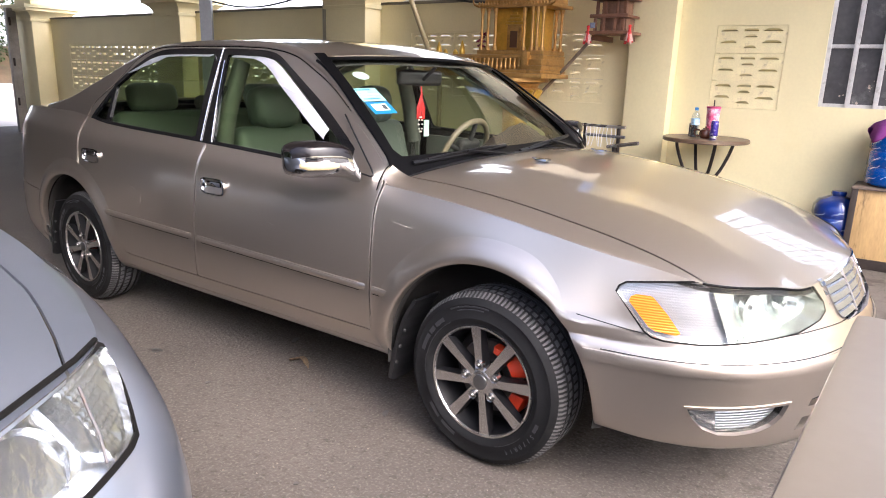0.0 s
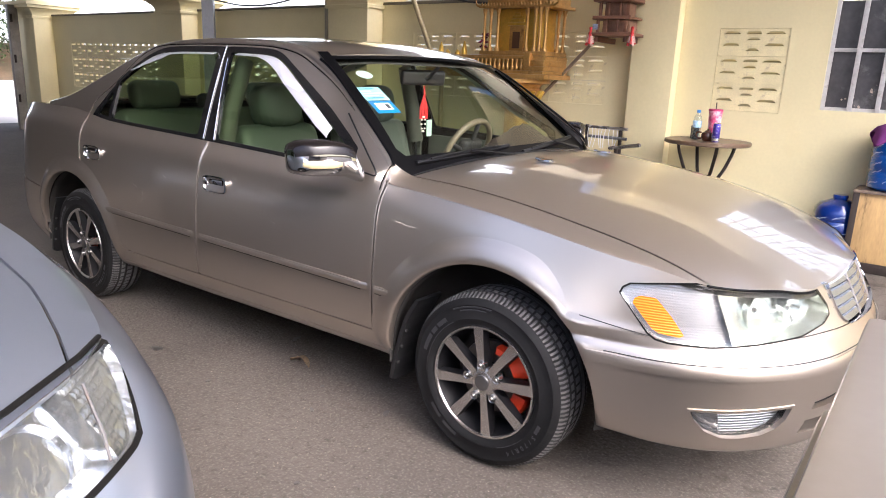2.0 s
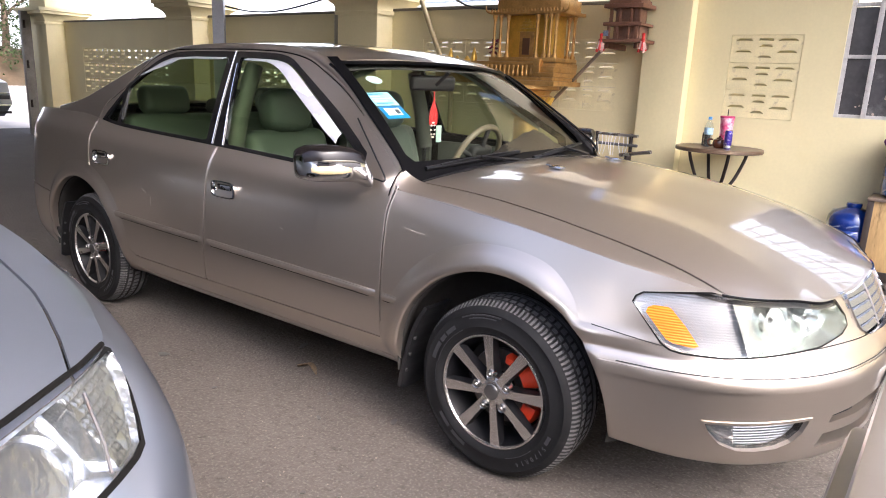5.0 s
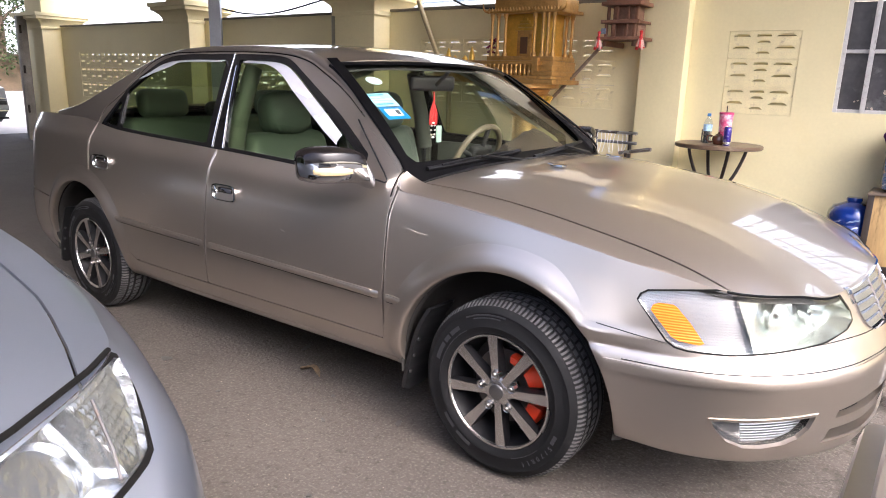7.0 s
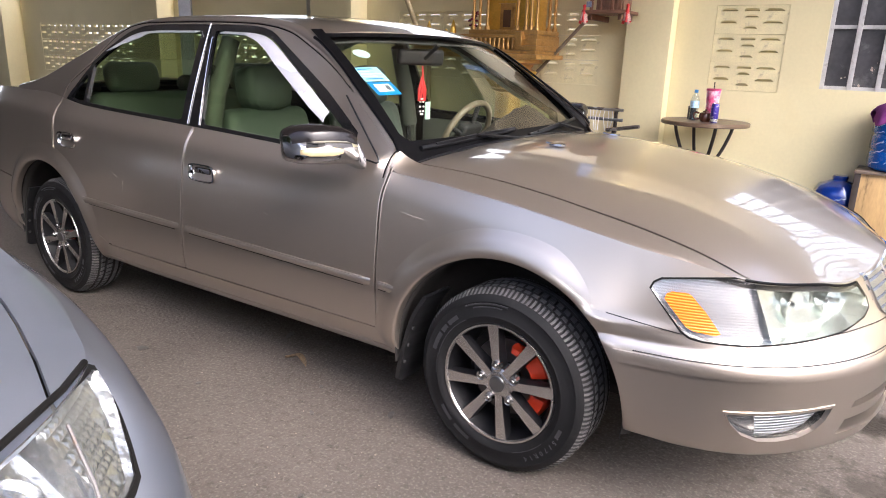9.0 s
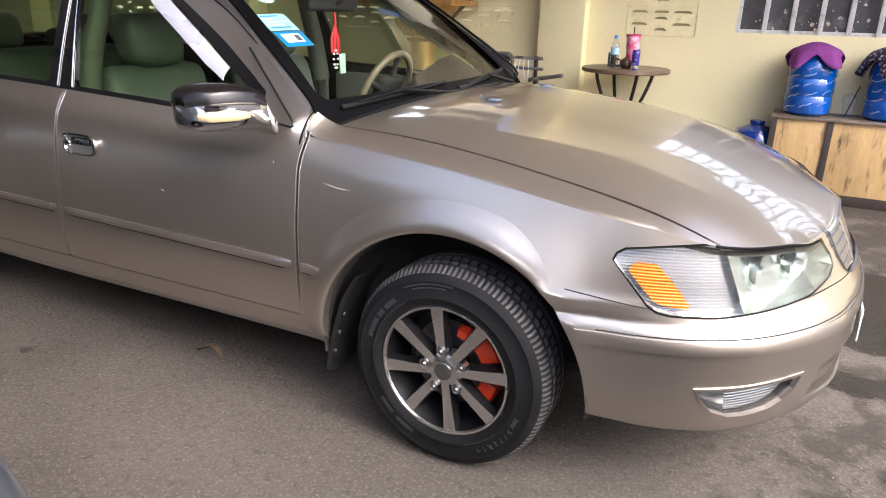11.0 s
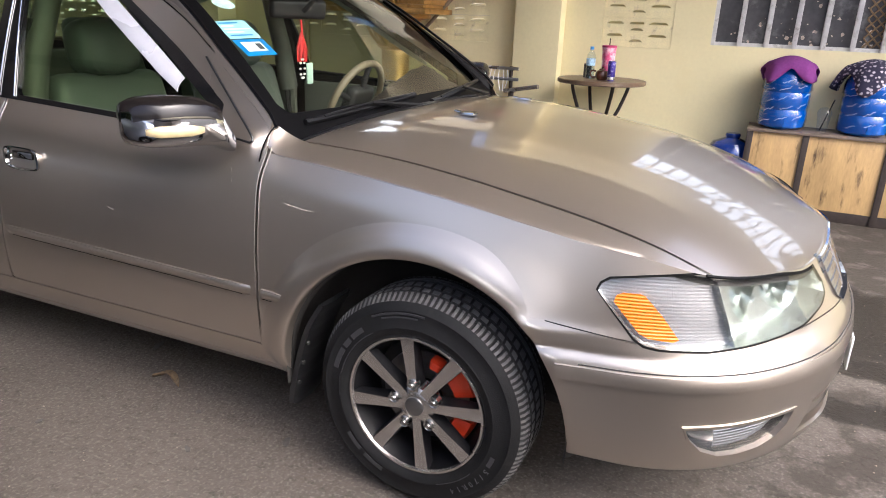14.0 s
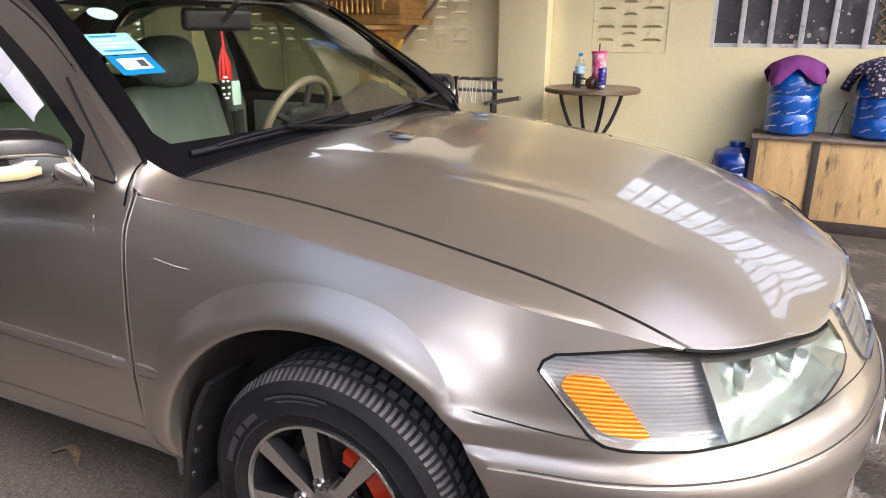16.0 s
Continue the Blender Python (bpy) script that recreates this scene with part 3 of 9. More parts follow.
hood = grid_faces(HOOD)
cowl_x = lambda P: 0.915 + 0.075 * (1 - (P[:, 1] / 0.72) ** 2)
hood_main = keep(hood, lambda P: 0.720 - np.abs(P[:, 1]) - GAP, lambda P: P[:, 0] - cowl_x(P))
fender_top = keep(hood, lambda P: np.abs(P[:, 1]) - 0.720 - GAP)
scuttle = keep(hood, lambda P: 0.720 - np.abs(P[:, 1]) - GAP, lambda P: cowl_x(P) - GAP * 2 - P[:, 0], lambda P: P[:, 0] - 0.86)
trunk = grid_faces(TRUNK)
trunk_lid = keep(trunk, lambda P: 0.66 - np.abs(P[:, 1]) - GAP, lambda P: -1.66 - P[:, 0])
quarter_top = keep(trunk, lambda P: np.maximum(np.abs(P[:, 1]) - 0.66 - GAP, P[:, 0] + 1.66 - GAP))

hood_ob = faces_mesh("hood", both(hood_main), M_PAINT, sedan, flip=True, thick=0.012)
faces_mesh("trunk_lid", both(trunk_lid), M_PAINT, sedan, flip=True, thick=0.012)
bumper_ob = faces_mesh("front_bumper", both(front_bumper + nose), M_PAINT, sedan, flip=True, thick=0.008)
faces_mesh("rear_bumper", both(rear_bumper), M_PAINT, sedan, flip=True, thick=0.008)
faces_mesh("scuttle_panel", both(scuttle), M_BLACK, sedan, "black wiper scuttle", flip=True, thick=0.01)
doors = {}
for side, mir in (("right", False), ("left", True)):
    faces_mesh("front_fender", fender + fender_top, M_PAINT, sedan, flip=True, thick=0.006, mirror=mir)
    doors[side, "f"] = faces_mesh("front_door", door_f, M_PAINT, sedan, flip=True, thick=0.008, mirror=mir)
    doors[side, "r"] = faces_mesh("rear_door", door_r, M_PAINT, sedan, flip=True, thick=0.008, mirror=mir)
    faces_mesh("rear_quarter_panel", quarter + quarter_top, M_PAINT, sedan, flip=True, thick=0.006, mirror=mir)
    faces_mesh("sill", rocker, M_PAINT, sedan, flip=True, thick=0.006, mirror=mir)
    faces_mesh("tail_lamp", tail, mat("red_tail_lens", (0.25, 0.01, 0.01), 0.15, coat=0.5), sedan, "dark red tail lamp", flip=True, thick=0.006, mirror=mir)

# rolled edges of the panels along the seams
def flank_y(x, z):
    i = int(np.argmin(np.abs(OUTLINE[:, 0] - x) + 9 * (OUTLINE[:, 1] > -0.5)))
    return float(np.interp(z, FLANK[i, :, 2], FLANK[i, :, 1]))


def rolled_edge(name, pts, parent, mir, r=0.0022):
    sg = -1 if mir else 1
    tube(name, [(x, sg * (flank_y(x, z) + 0.0012), z) for x, z in pts], r, M_PAINT, parent, "", 6)


for side, mir in (("right", False), ("left", True)):
    for fx, z0, z1, dx, par in ((xf, 0.38, 0.938, 0.0058, sedan), (xf, 0.38, 0.938, -0.0058, doors[side, "f"]), (xb, 0.38, 0.965, 0.0058, doors[side, "f"]), (xb, 0.38, 0.965, -0.0058, doors[side, "r"]),
                                (xr, 0.43, 1.01, 0.0058, doors[side, "r"]), (xr, 0.43, 1.01, -0.0058, sedan)):
        rolled_edge("panel_edge", [(float(fx(z)) + dx, z) for z in np.linspace(z0, z1, 40)], par, mir, 0.0022 if fx is xf else 0.0029)
    for x0, x1, z, par in ((0.84, -0.20, 0.3745, doors[side, "f"]), (-0.225, -0.78, 0.3745, doors[side, "r"])):
        rolled_edge("panel_edge", [(x, z) for x in np.linspace(x0, x1, 16)], par, mir, 0.0022)

# turned-in lower lip of the sills
for mir in (False, True):
    tube("sill_lip", [(x, (-1 if mir else 1) * (flank_y(x, 0.300) - 0.0005), 0.300) for x in np.linspace(0.90, -0.88, 40)], 0.0034, M_PAINT, sedan, "", 6)

# pressed shoulder line along the front fender
for mir in (False, True):
    k = (OUTLINE[:, 0] > 0.87) & (OUTLINE[:, 0] < 1.76) & (OUTLINE[:, 1] < -0.5)
    tube("shoulder_line", [(x, (-1 if mir else 1) * (y - 0.0004), z - 0.0012) for x, y, z, _ in OUTLINE[k]], [float(0.0018 * min(1.0, (1.77 - x) / 0.3)) for x in OUTLINE[k][:, 0]], M_PAINT, sedan, "", 6)

# pressed flares round the wheel arches
side_cols = np.where(OUTLINE[:, 1] < -0.6)[0]


def flank_smooth(x, z):
    ys = np.array([np.interp(z, FLANK[i, :, 2], FLANK[i, :, 1]) for i in side_cols])
    xs = np.array([np.interp(z, FLANK[i, :, 2], FLANK[i, :, 0]) for i in side_cols])
    return float(np.interp(-x, -xs, ys))


for hub, a0, a1 in ((HUB_F, 43, 186), (HUB_R, -4, 172)):
    prof = [(0.4035, -0.022), (0.4035, 0.004), (0.406, 0.0105), (0.411, 0.0122), (0.420, 0.0130), (0.432, 0.0128), (0.444, 0.0114), (0.455, 0.0090), (0.464, 0.0062), (0.474, 0.0033), (0.486, 0.0012), (0.500, -0.0015)]
    n_a = 72
    G = np.zeros((n_a, len(prof), 4))
    for i, a in enumerate(np.linspace(a0, a1, n_a)):
        fade = min(1.0, (a - a0) / 30 + 0.02, (a1 - a) / 14 + 0.05)
        fade = fade * fade * (3 - 2 * fade)
        for j, (r, o) in enumerate(prof):
            r = 0.4035 + (r - 0.4035) * (0.55 + 0.45 * fade)
            x, z = hub + r * math.cos(radians(a)), HUB_Z + r * math.sin(radians(a))
            G[i, j] = (x, flank_smooth(x, z) - (o * fade if o > 0 else o) + 0.001 * (1 - fade), z, 0)
    for mir in (False, True):
        faces_mesh("arch_flare", grid_faces(G), M_PAINT, sedan, flip=True, mirror=mir)

# dark inner shell, seen in the seams and arches
shell = grid_faces(flank_sections(q_samples[::2], 0.016))
shell = keep(shell, lambda P: np.where(P[:, 1] < -0.5, arch_f(P), 1.0), lambda P: np.where(P[:, 1] < -0.5, arch_r(P), 1.0))
for poly in (LAMP, FOG, GRILLE, INTAKE):
    shell = inside_poly(shell, poly, (3, 2))[1]
low = [P.copy() for P in hood[::1]]
for P in low:
    P[:, 2] -= 0.022
low = keep(low, lambda P: P[:, 0] - 1.0)
faces_mesh("inner_body", both(shell) + both(low), M_UNDER, sedan, "dark steel inner body", flip=True)
bm = bmesh.new()
add_box(bm, (-2.2, -0.6, 0.28), (-1.78, 0.6, 0.32))
add_box(bm, (-0.92, -0.74, 0.24), (0.92, 0.74, 0.29))
add_box(bm, (1.78, -0.55, 0.27), (2.08, 0.55, 0.30))
add_box(bm, (-1.80, -0.52, 0.23), (1.80, 0.52, 0.282))
part("floor_pan", bm, M_UNDER, sedan, "dark floor pan")

# wheel-arch liners
for hub in (HUB_F, HUB_R):
    for sgn in (-1, 1):
        prof = []
        vs, fs = [], []
        n = 36
        for i in range(n + 1):
            a = -0.12 + (math.pi + 0.24) * i / n
            for k, (r, y) in enumerate(((ARCH + 0.004, 0.845), (ARCH - 0.006, 0.82), (ARCH + 0.015, 0.79), (ARCH + 0.015, 0.56), (0.05, 0.555))):
                vs.append((hub + r * math.cos(a), sgn * y, HUB_Z + max(r * math.sin(a), -0.12)))
        for i in range(n):
            for k in range(4):
                f = (i * 5 + k, (i + 1) * 5 + k, (i + 1) * 5 + k + 1, i * 5 + k + 1)
                fs.append(f if sgn < 0 else f[::-1])
        mesh_object("arch_liner", vs, fs, M_UNDER, sedan, "black wheel-arch liner", smooth=True)

# ---- greenhouse ----
ztop = pchip([-1.78, -1.55, -1.35, -1.15, -0.95, -0.80, -0.65, -0.45, -0.2, 0, 0.12, 0.22, 0.35, 0.5, 0.65, 0.8, 0.93, 0.97],
             [1.060, 1.108, 1.176, 1.248, 1.326, 1.376, 1.398, 1.406, 1.407, 1.402, 1.392, 1.372, 1.320, 1.247, 1.156, 1.055, 0.945, 0.915])
wtop = pchip([-1.30, -1.19, -1.068, -0.969, -0.913, -0.856, -0.777, -0.692, -0.5, -0.2, 0.0, 0.12, 0.22, 0.35, 0.5, 0.97],
             [0.98, 1.050, 1.165, 1.238, 1.272, 1.304, 1.336, 1.353, 1.361, 1.361, 1.357, 1.345, 1.325, 1.274, 1.201, 0.87])
# joint between the door frames and the body, from the rear wheel arch's shoulder up and along the roof
frame_line = pchip([-1.262, -1.245, -1.229, -1.135, -1.066, -0.972, -0.885, -0.784, -0.674, -0.25, 0.0, 0.12, 0.22, 0.35, 0.5, 0.65],
                   [1.02, 1.062, 1.090, 1.154, 1.197, 1.282, 1.345, 1.380, 1.392, 1.397, 1.392, 1.381, 1.361, 1.308, 1.234, 1.143])
belt_pts = OUTLINE[(OUTLINE[:, 0] < 1.0) & (OUTLINE[:, 0] > -1.85)]
bx = belt_pts[::-1]
zbelt = lambda x: np.interp(x, bx[:, 0], bx[:, 2])
ybelt = lambda x: np.interp(x, bx[:, 0], bx[:, 1])


def side_y(x, z):
    h = np.clip(z - zbelt(x), -0.05, 0.6)
    return ybelt(x) + 0.34 * h + 0.16 * h * h


gx = np.linspace(-1.78, 0.868, 110)
GS = np.zeros((len(gx), 34, 4))
for i, x in enumerate(gx):
    z0, z1 = zbelt(x), max(float(ztop(x)), zbelt(x) + 0.002)
    z = np.linspace(z0, z1, 34)
    GS[i] = np.stack([np.full(34, x), side_y(np.full(34, x), z), z, np.zeros(34)], -1)
side_faces = grid_faces(GS)
wb = lambda x: zbelt(x) + 0.016
front_edge = lambda x: -0.012 * np.log(np.exp(-wtop(x) / 0.012) + np.exp(-(1.285 - 0.625 * (x - 0.22)) / 0.012))
F_front = lambda P: np.minimum.reduce([P[:, 2] - wb(P[:, 0]), front_edge(P[:, 0]) - P[:, 2], P[:, 0] + 0.142 + 0.18 * (P[:, 2] - 1.0), 0.655 - P[:, 0]])
F_rear = lambda P: np.minimum.reduce([P[:, 2] - wb(P[:, 0]), wtop(P[:, 0]) - P[:, 2], -0.272 - 0.06 * (P[:, 2] - 1.0) - P[:, 0],
                                      (P[:, 0] + 1.022) * 0.9 + (P[:, 2] - 1.05) * 0.06])
F_quart = lambda P: np.minimum.reduce([P[:, 2] - wb(P[:, 0]), wtop(P[:, 0]) - 0.012 - P[:, 2], -1.050 - 0.06 * (P[:, 2] - 1.05) - P[:, 0], (P[:, 0] + 1.190 - (P[:, 2] - 1.021) * 0.85) * 0.75])
g_front, rest = split(side_faces, F_front)
g_rear, rest = split(rest, F_rear)
g_quart, rest = split(rest, F_quart)
any_w = lambda P: np.maximum.reduce([F_front(P), F_rear(P), F_quart(P)])
trim, frame_f = split(rest, lambda P: np.maximum(any_w(P) + np.interp(P[:, 0], [0.2, 0.5], [0.026, 0.044]), np.where((P[:, 0] > -0.32) & (P[:, 0] < -0.13), np.minimum(wtop(P[:, 0]) + 0.022 - P[:, 2], 1), -1)))
sail, frame_f = split(frame_f, lambda P: np.minimum.reduce([P[:, 0] - 0.655, 0.93 - P[:, 0], ztop(P[:, 0]) - 0.020 - P[:, 2]]))

in_door = lambda P: np.where((P[:, 0] > -1.262) & (P[:, 0] < 0.64), frame_line(P[:, 0]) - P[:, 2], -1.0)
door_frames, body_f = split(frame_f, lambda P: in_door(P) - 0.003)
body_f, _ = split(body_f, lambda P: -in_door(P) - 0.003)
b_seam = lambda P: P[:, 0] + 0.223 + 0.064 * (P[:, 2] - 0.97)
df_front, df_rear = split(door_frames, b_seam)
trim_front, trim_rear = split(trim, b_seam)

inner = pchip([-1.78, -1.62, -1.35, -1.1, -0.85, -0.6, -0.3, 0, 0.2, 0.325, 0.65, 0.89, 0.97],
              [(-0.665, 1.070), (-0.64, 1.102), (-0.610, 1.205), (-0.590, 1.303), (-0.570, 1.388), (-0.575, 1.414), (-0.58, 1.424), (-0.58, 1.418), (-0.592, 1.398),
               (-0.613, 1.363), (-0.692, 1.122), (-0.752, 0.950), (-0.772, 0.925)])
CS = np.zeros((len(gx), 9, 4))
for i, x in enumerate(gx):
    zo = max(float(ztop(x)), zbelt(x) + 0.002)
    a = np.array((x, float(side_y(np.array(x), zo)), zo))
    yi, zi = inner(np.array(x))
    b = np.array((x, yi, zi))
    c = (a + b) / 2 + np.array((0.012 if x > 0.36 else (-0.01 if x < -0.8 else 0), -0.016, 0.016))
    for k, s in enumerate(np.linspace(0, 1, 9)):
        CS[i, k] = (*((1 - s) ** 2 * a + 2 * s * (1 - s) * c + s * s * b), 0)
for i, x in enumerate(gx):
    CS[i, :, 2] -= 0.020 * max(0.0, (x - 0.835) / 0.037) ** 2      # the pillar's foot sinks into the fender
cant = grid_faces(CS[gx <= 0.90])

bow = lambda a: 1 - a * a


def windscreen(a, b, out=0.0):
    """Point of the windscreen: a across (-1 to 1), b from the base up."""
    x = (0.880 + 0.075 * bow(a)) * (1 - b) + (0.325 + 0.080 * bow(a)) * b
    y = (0.750 * (1 - b) + 0.611 * b) * a
    z = (0.945 + 0.002 * bow(a)) * (1 - b) + (1.366 + 0.020 * bow(a)) * b
    k = 4 * b * (1 - b) * 0.020
    return (x + k * 0.58 + out * 0.58, y, z + k * 0.8 + out * 0.8)


def rear_screen(a, b):
    x = (-1.64 - 0.05 * bow(a)) * (1 - b) + (-0.855 - 0.05 * bow(a)) * b
    y = (0.635 * (1 - b) + 0.568 * b) * a
    z = (1.082 + 0.01 * bow(a)) * (1 - b) + (1.386 + 0.018 * bow(a)) * b
    return (x - 0.02 * b * (1 - b), y, z + 0.06 * b * (1 - b))


def sheet(f, na, nb, a0=-1, a1=1, b0=0, b1=1):
    G = np.zeros((na, nb, 4))
    for i, a in enumerate(np.linspace(a0, a1, na)):
        for j, b in enumerate(np.linspace(b0, b1, nb)):
            G[i, j, :3] = f(a, b)
            G[i, j, 3] = 0
    return grid_faces(G)


roof_c = pchip([-0.93, -0.85, -0.7, -0.45, -0.15, 0.1, 0.3, 0.45], [1.398, 1.408, 1.432, 1.450, 1.453, 1.443, 1.414, 1.372])


def roof(a, b):
    x = (0.352 + 0.082 * bow(a)) * (1 - b) + (-0.855 - 0.05 * bow(a)) * b
    yi, zi = inner(np.array(np.clip(x, -0.85, 0.352)))
    zc = float(roof_c(np.array(x)))
    return (x, -yi * a, zc - (zc - zi) * abs(a) ** 2.4)


faces_mesh("roof", sheet(roof, 41, 44), M_PAINT, sedan, thick=0.012)
pane = faces_mesh("windscreen", sheet(windscreen, 33, 20, b0=0.03, b1=0.955, a0=-0.985, a1=0.985), M_GLASS, sedan, "clear curved windscreen", thick=0.0)
pane.visible_shadow = False
pane2 = faces_mesh("rear_window", sheet(rear_screen, 25, 14), M_TINT, sedan, "tinted rear window", flip=True)
pane2.visible_shadow = False
# black rubber round the windscreen
W3 = lambda a, b: windscreen(a, b, 0.007)
W4 = lambda a, b: windscreen(a, b, 0.010)
seal = sheet(W3, 33, 5, b0=-0.04, b1=0.112) + sheet(W3, 33, 3, b0=0.925, b1=0.962) + sheet(W4, 6, 20, -1.032, -0.955) + sheet(W4, 6, 20, 0.955, 1.032)
for sg in (-1, 1):
    # rounded lower corners
    seal += sheet(lambda u, v: W3(sg * (0.958 - 0.13 * u), 0.05 + 0.13 * v * (1 - u) ** 2), 14, 4, 0, 1, 0, 1)
faces_mesh("windscreen_seal", seal, M_FRIT, sedan, "black windscreen surround")
for side, mir in (("right", False), ("left", True)):
    edge_from = 3
    faces_mesh("roof_rail", [P for i, P in enumerate(cant) if i % 8 < edge_from or P[:, 0].min() < 0.36], M_PAINT, sedan, flip=False, thick=0.010, mirror=mir)
    faces_mesh("screen_moulding", [P for i, P in enumerate(cant) if not (i % 8 < edge_from or P[:, 0].min() < 0.36)], M_FRIT, sedan, "black windscreen moulding", flip=False, thick=0.010, mirror=mir)
    faces_mesh("side_frame", body_f, M_PAINT, sedan, flip=False, thick=0.012, mirror=mir)
    faces_mesh("window_frame", df_front, M_PAINT, doors[side, "f"], flip=False, thick=0.012, mirror=mir)
    faces_mesh("window_frame", df_rear, M_PAINT, doors[side, "r"], flip=False, thick=0.012, mirror=mir)
    for nm, fc, dr in (("front_window", g_front, doors[side, "f"]), ("rear_side_window", g_rear, doors[side, "r"]), ("quarter_window", g_quart, doors[side, "r"])):
        sunk = [P.copy() for P in fc]
        for P in sunk:
            P[:, 1] += 0.010
        w = faces_mesh(nm, sunk, M_TINT, dr, "green-tinted side glass", flip=False, mirror=mir)
        w.visible_shadow = False
    for tr_f, dr in ((trim_front, "f"), (trim_rear, "r")):
        faces_mesh("window_trim", tr_f, M_GLOSSBLACK, doors[side, dr], "gloss black window surround", flip=False, thick=0.014, mirror=mir)
    sl = [P.copy() for P in sail]
    for P in sl:
        P[:, 1] -= 0.003
    faces_mesh("mirror_sail", sl, M_PAINT, doors[side, "f"], flip=False, thick=0.01, mirror=mir)

# rubber along the pillar's screen edge, and the seam round the triangular mirror base
for side, mir in (("right", False), ("left", True)):
    sg = -1 if mir else 1
    col = 3
    tube("pillar_rubber", [(p[0] + 0.006, sg * (p[1] - 0.003), p[2] + 0.007) for p in CS[(gx > 0.35) & (gx <= 0.90)][:, col, :3]], 0.006, M_FRIT, sedan, "black rubber beside the windscreen", 6)
    # the fender's horn, which sweeps up beside the windscreen to meet the pillar
    e_out = curve([(0.836, -0.803, 0.965), (0.868, -0.8150, 0.938), (0.905, -0.8188, 0.9188), (0.96, -0.8182, 0.9140), (1.03, -0.8165, 0.9050)], 26)
    e_in = curve([(0.836, -0.776, 1.014), (0.868, -0.774, 0.990), (0.898, -0.753, 0.963), (0.935, -0.729, 0.9425), (1.03, -0.7235, 0.9350)], 26)
    HG = np.zeros((26, 9, 4))
    for i in range(26):
        u = i / 25
        for k, v in enumerate(np.linspace(0, 1, 9)):
            c = e_out[i] * (1 - v) + e_in[i] * v + np.array((0.0, -0.5, 0.8)) * 0.0015 * 4 * v * (1 - v) * (1 - 0.6 * u ** 4)
            HG[i, k, :3] = (c[0], sg * (c[1] - 0.0022 * math.sin(math.pi * v) * (1 - u ** 6) + 0.0008), c[2] + 0.0022 * math.sin(math.pi * v) * (1 - u ** 6) - 0.0008)
    faces_mesh("fender_horn", grid_faces(HG), M_PAINT, sedan, flip=mir)
    up_seam = [(0.850, -0.8270, 0.895), (0.855, -0.8215, 0.922), (0.861, -0.8160, 0.943), (0.867, -0.8085, 0.961), (0.872, -0.7990, 0.975), (0.876, -0.786, 0.986), (0.877, -0.776, 0.988)]
    tube("foot_seam", [(x, sg * (y - 0.0012), z + 0.001) for x, y, z in up_seam], 0.0022, M_FRIT, sedan, "dark seam at the pillar's foot", 6)
    base_line = [(0.600, 1.146), (0.645, 1.108), (0.68, 1.078), (0.72, 1.044), (0.76, 1.008), (0.80, 0.972), (0.818, 0.953), (0.820, 0.945), (0.812, 0.940), (0.78, 0.944), (0.74, 0.948)]
    tube("base_seam", [(x, sg * (float(side_y(np.array(x), z)) - 0.0035), z) for x, z in base_line], 0.0034, M_BLACK, doors[side, "f"], "dark seam round the mirror base", 6)

# door frame edges: the bright lips along the roof joint and on the black centre pillar
for side, mir in (("right", False), ("left", True)):
    sg = -1 if mir else 1
    lip = lambda x, z, o=0.001: (x, sg * (float(side_y(np.array(x), z)) - o), z)
    xs_f = np.linspace(-1.258, 0.60, 90)
    tube("frame_lip", [lip(x, float(frame_line(x)) + 0.0045) for x in xs_f], 0.0030, M_PAINT, sedan, "", 6)
    tube("frame_joint", [lip(x, float(frame_line(x)), -0.003) for x in xs_f], 0.0035, M_FRIT, sedan, "dark joint over the door frames", 6)
    for x0, x1, z0, z1, dr in ((-0.150, -0.213, 0.985, 1.335, "f"), (-0.224, -0.249, 0.985, 1.392, "r")):
        tube("frame_edge", [lip(x0 + (x1 - x0) * t, z0 + (z1 - z0) * t, 0.003) for t in np.linspace(0, 1, 14)], 0.0024, M_CHROME, doors[side, dr], "bright frame edge", 6)

# rain visors over the side windows: tilted smoked strips along the frames
M_VISOR = mat("silvered_visor", (0.58, 0.58, 0.63), 0.28, 0.25, coat=0.6, coat_rough=0.03, var=0.05)


def visor(xs, drop, door, mir):
    G = np.zeros((len(xs), 4, 4))
    for i, (x, d) in enumerate(zip(xs, drop)):
        z1 = float(front_edge(np.array(x))) - 0.002 if x > -0.2 else float(wtop(x)) - 0.001
        for k, s in enumerate((0, 0.33, 0.66, 1.0)):
            z = z1 - d * s
            y = float(side_y(np.array(x), z)) - 0.006 - 0.020 * math.sin(s * 1.9)
            G[i, k] = (x, y, z, 0)
    faces_mesh("rain_visor", grid_faces(G), M_VISOR, door, "silver-white rain visor strip", thick=0.003, mirror=mir, flip=False)


for side, mir in (("right", False), ("left", True)):
    xs = np.linspace(0.535, -0.145, 44)
    visor(xs, np.interp(xs, [-0.145, 0.00, 0.06, 0.12, 0.20, 0.45, 0.53], [0.009, 0.010, 0.020, 0.034, 0.046, 0.046, 0.036]), doors[side, "f"], mir)
    xs = np.linspace(-0.300, -0.92, 30)
    visor(xs, np.interp(xs, [-0.92, -0.86, -0.76, -0.69, -0.63, -0.3], [0.006, 0.026, 0.036, 0.030, 0.011, 0.009]), doors[side, "r"], mir)

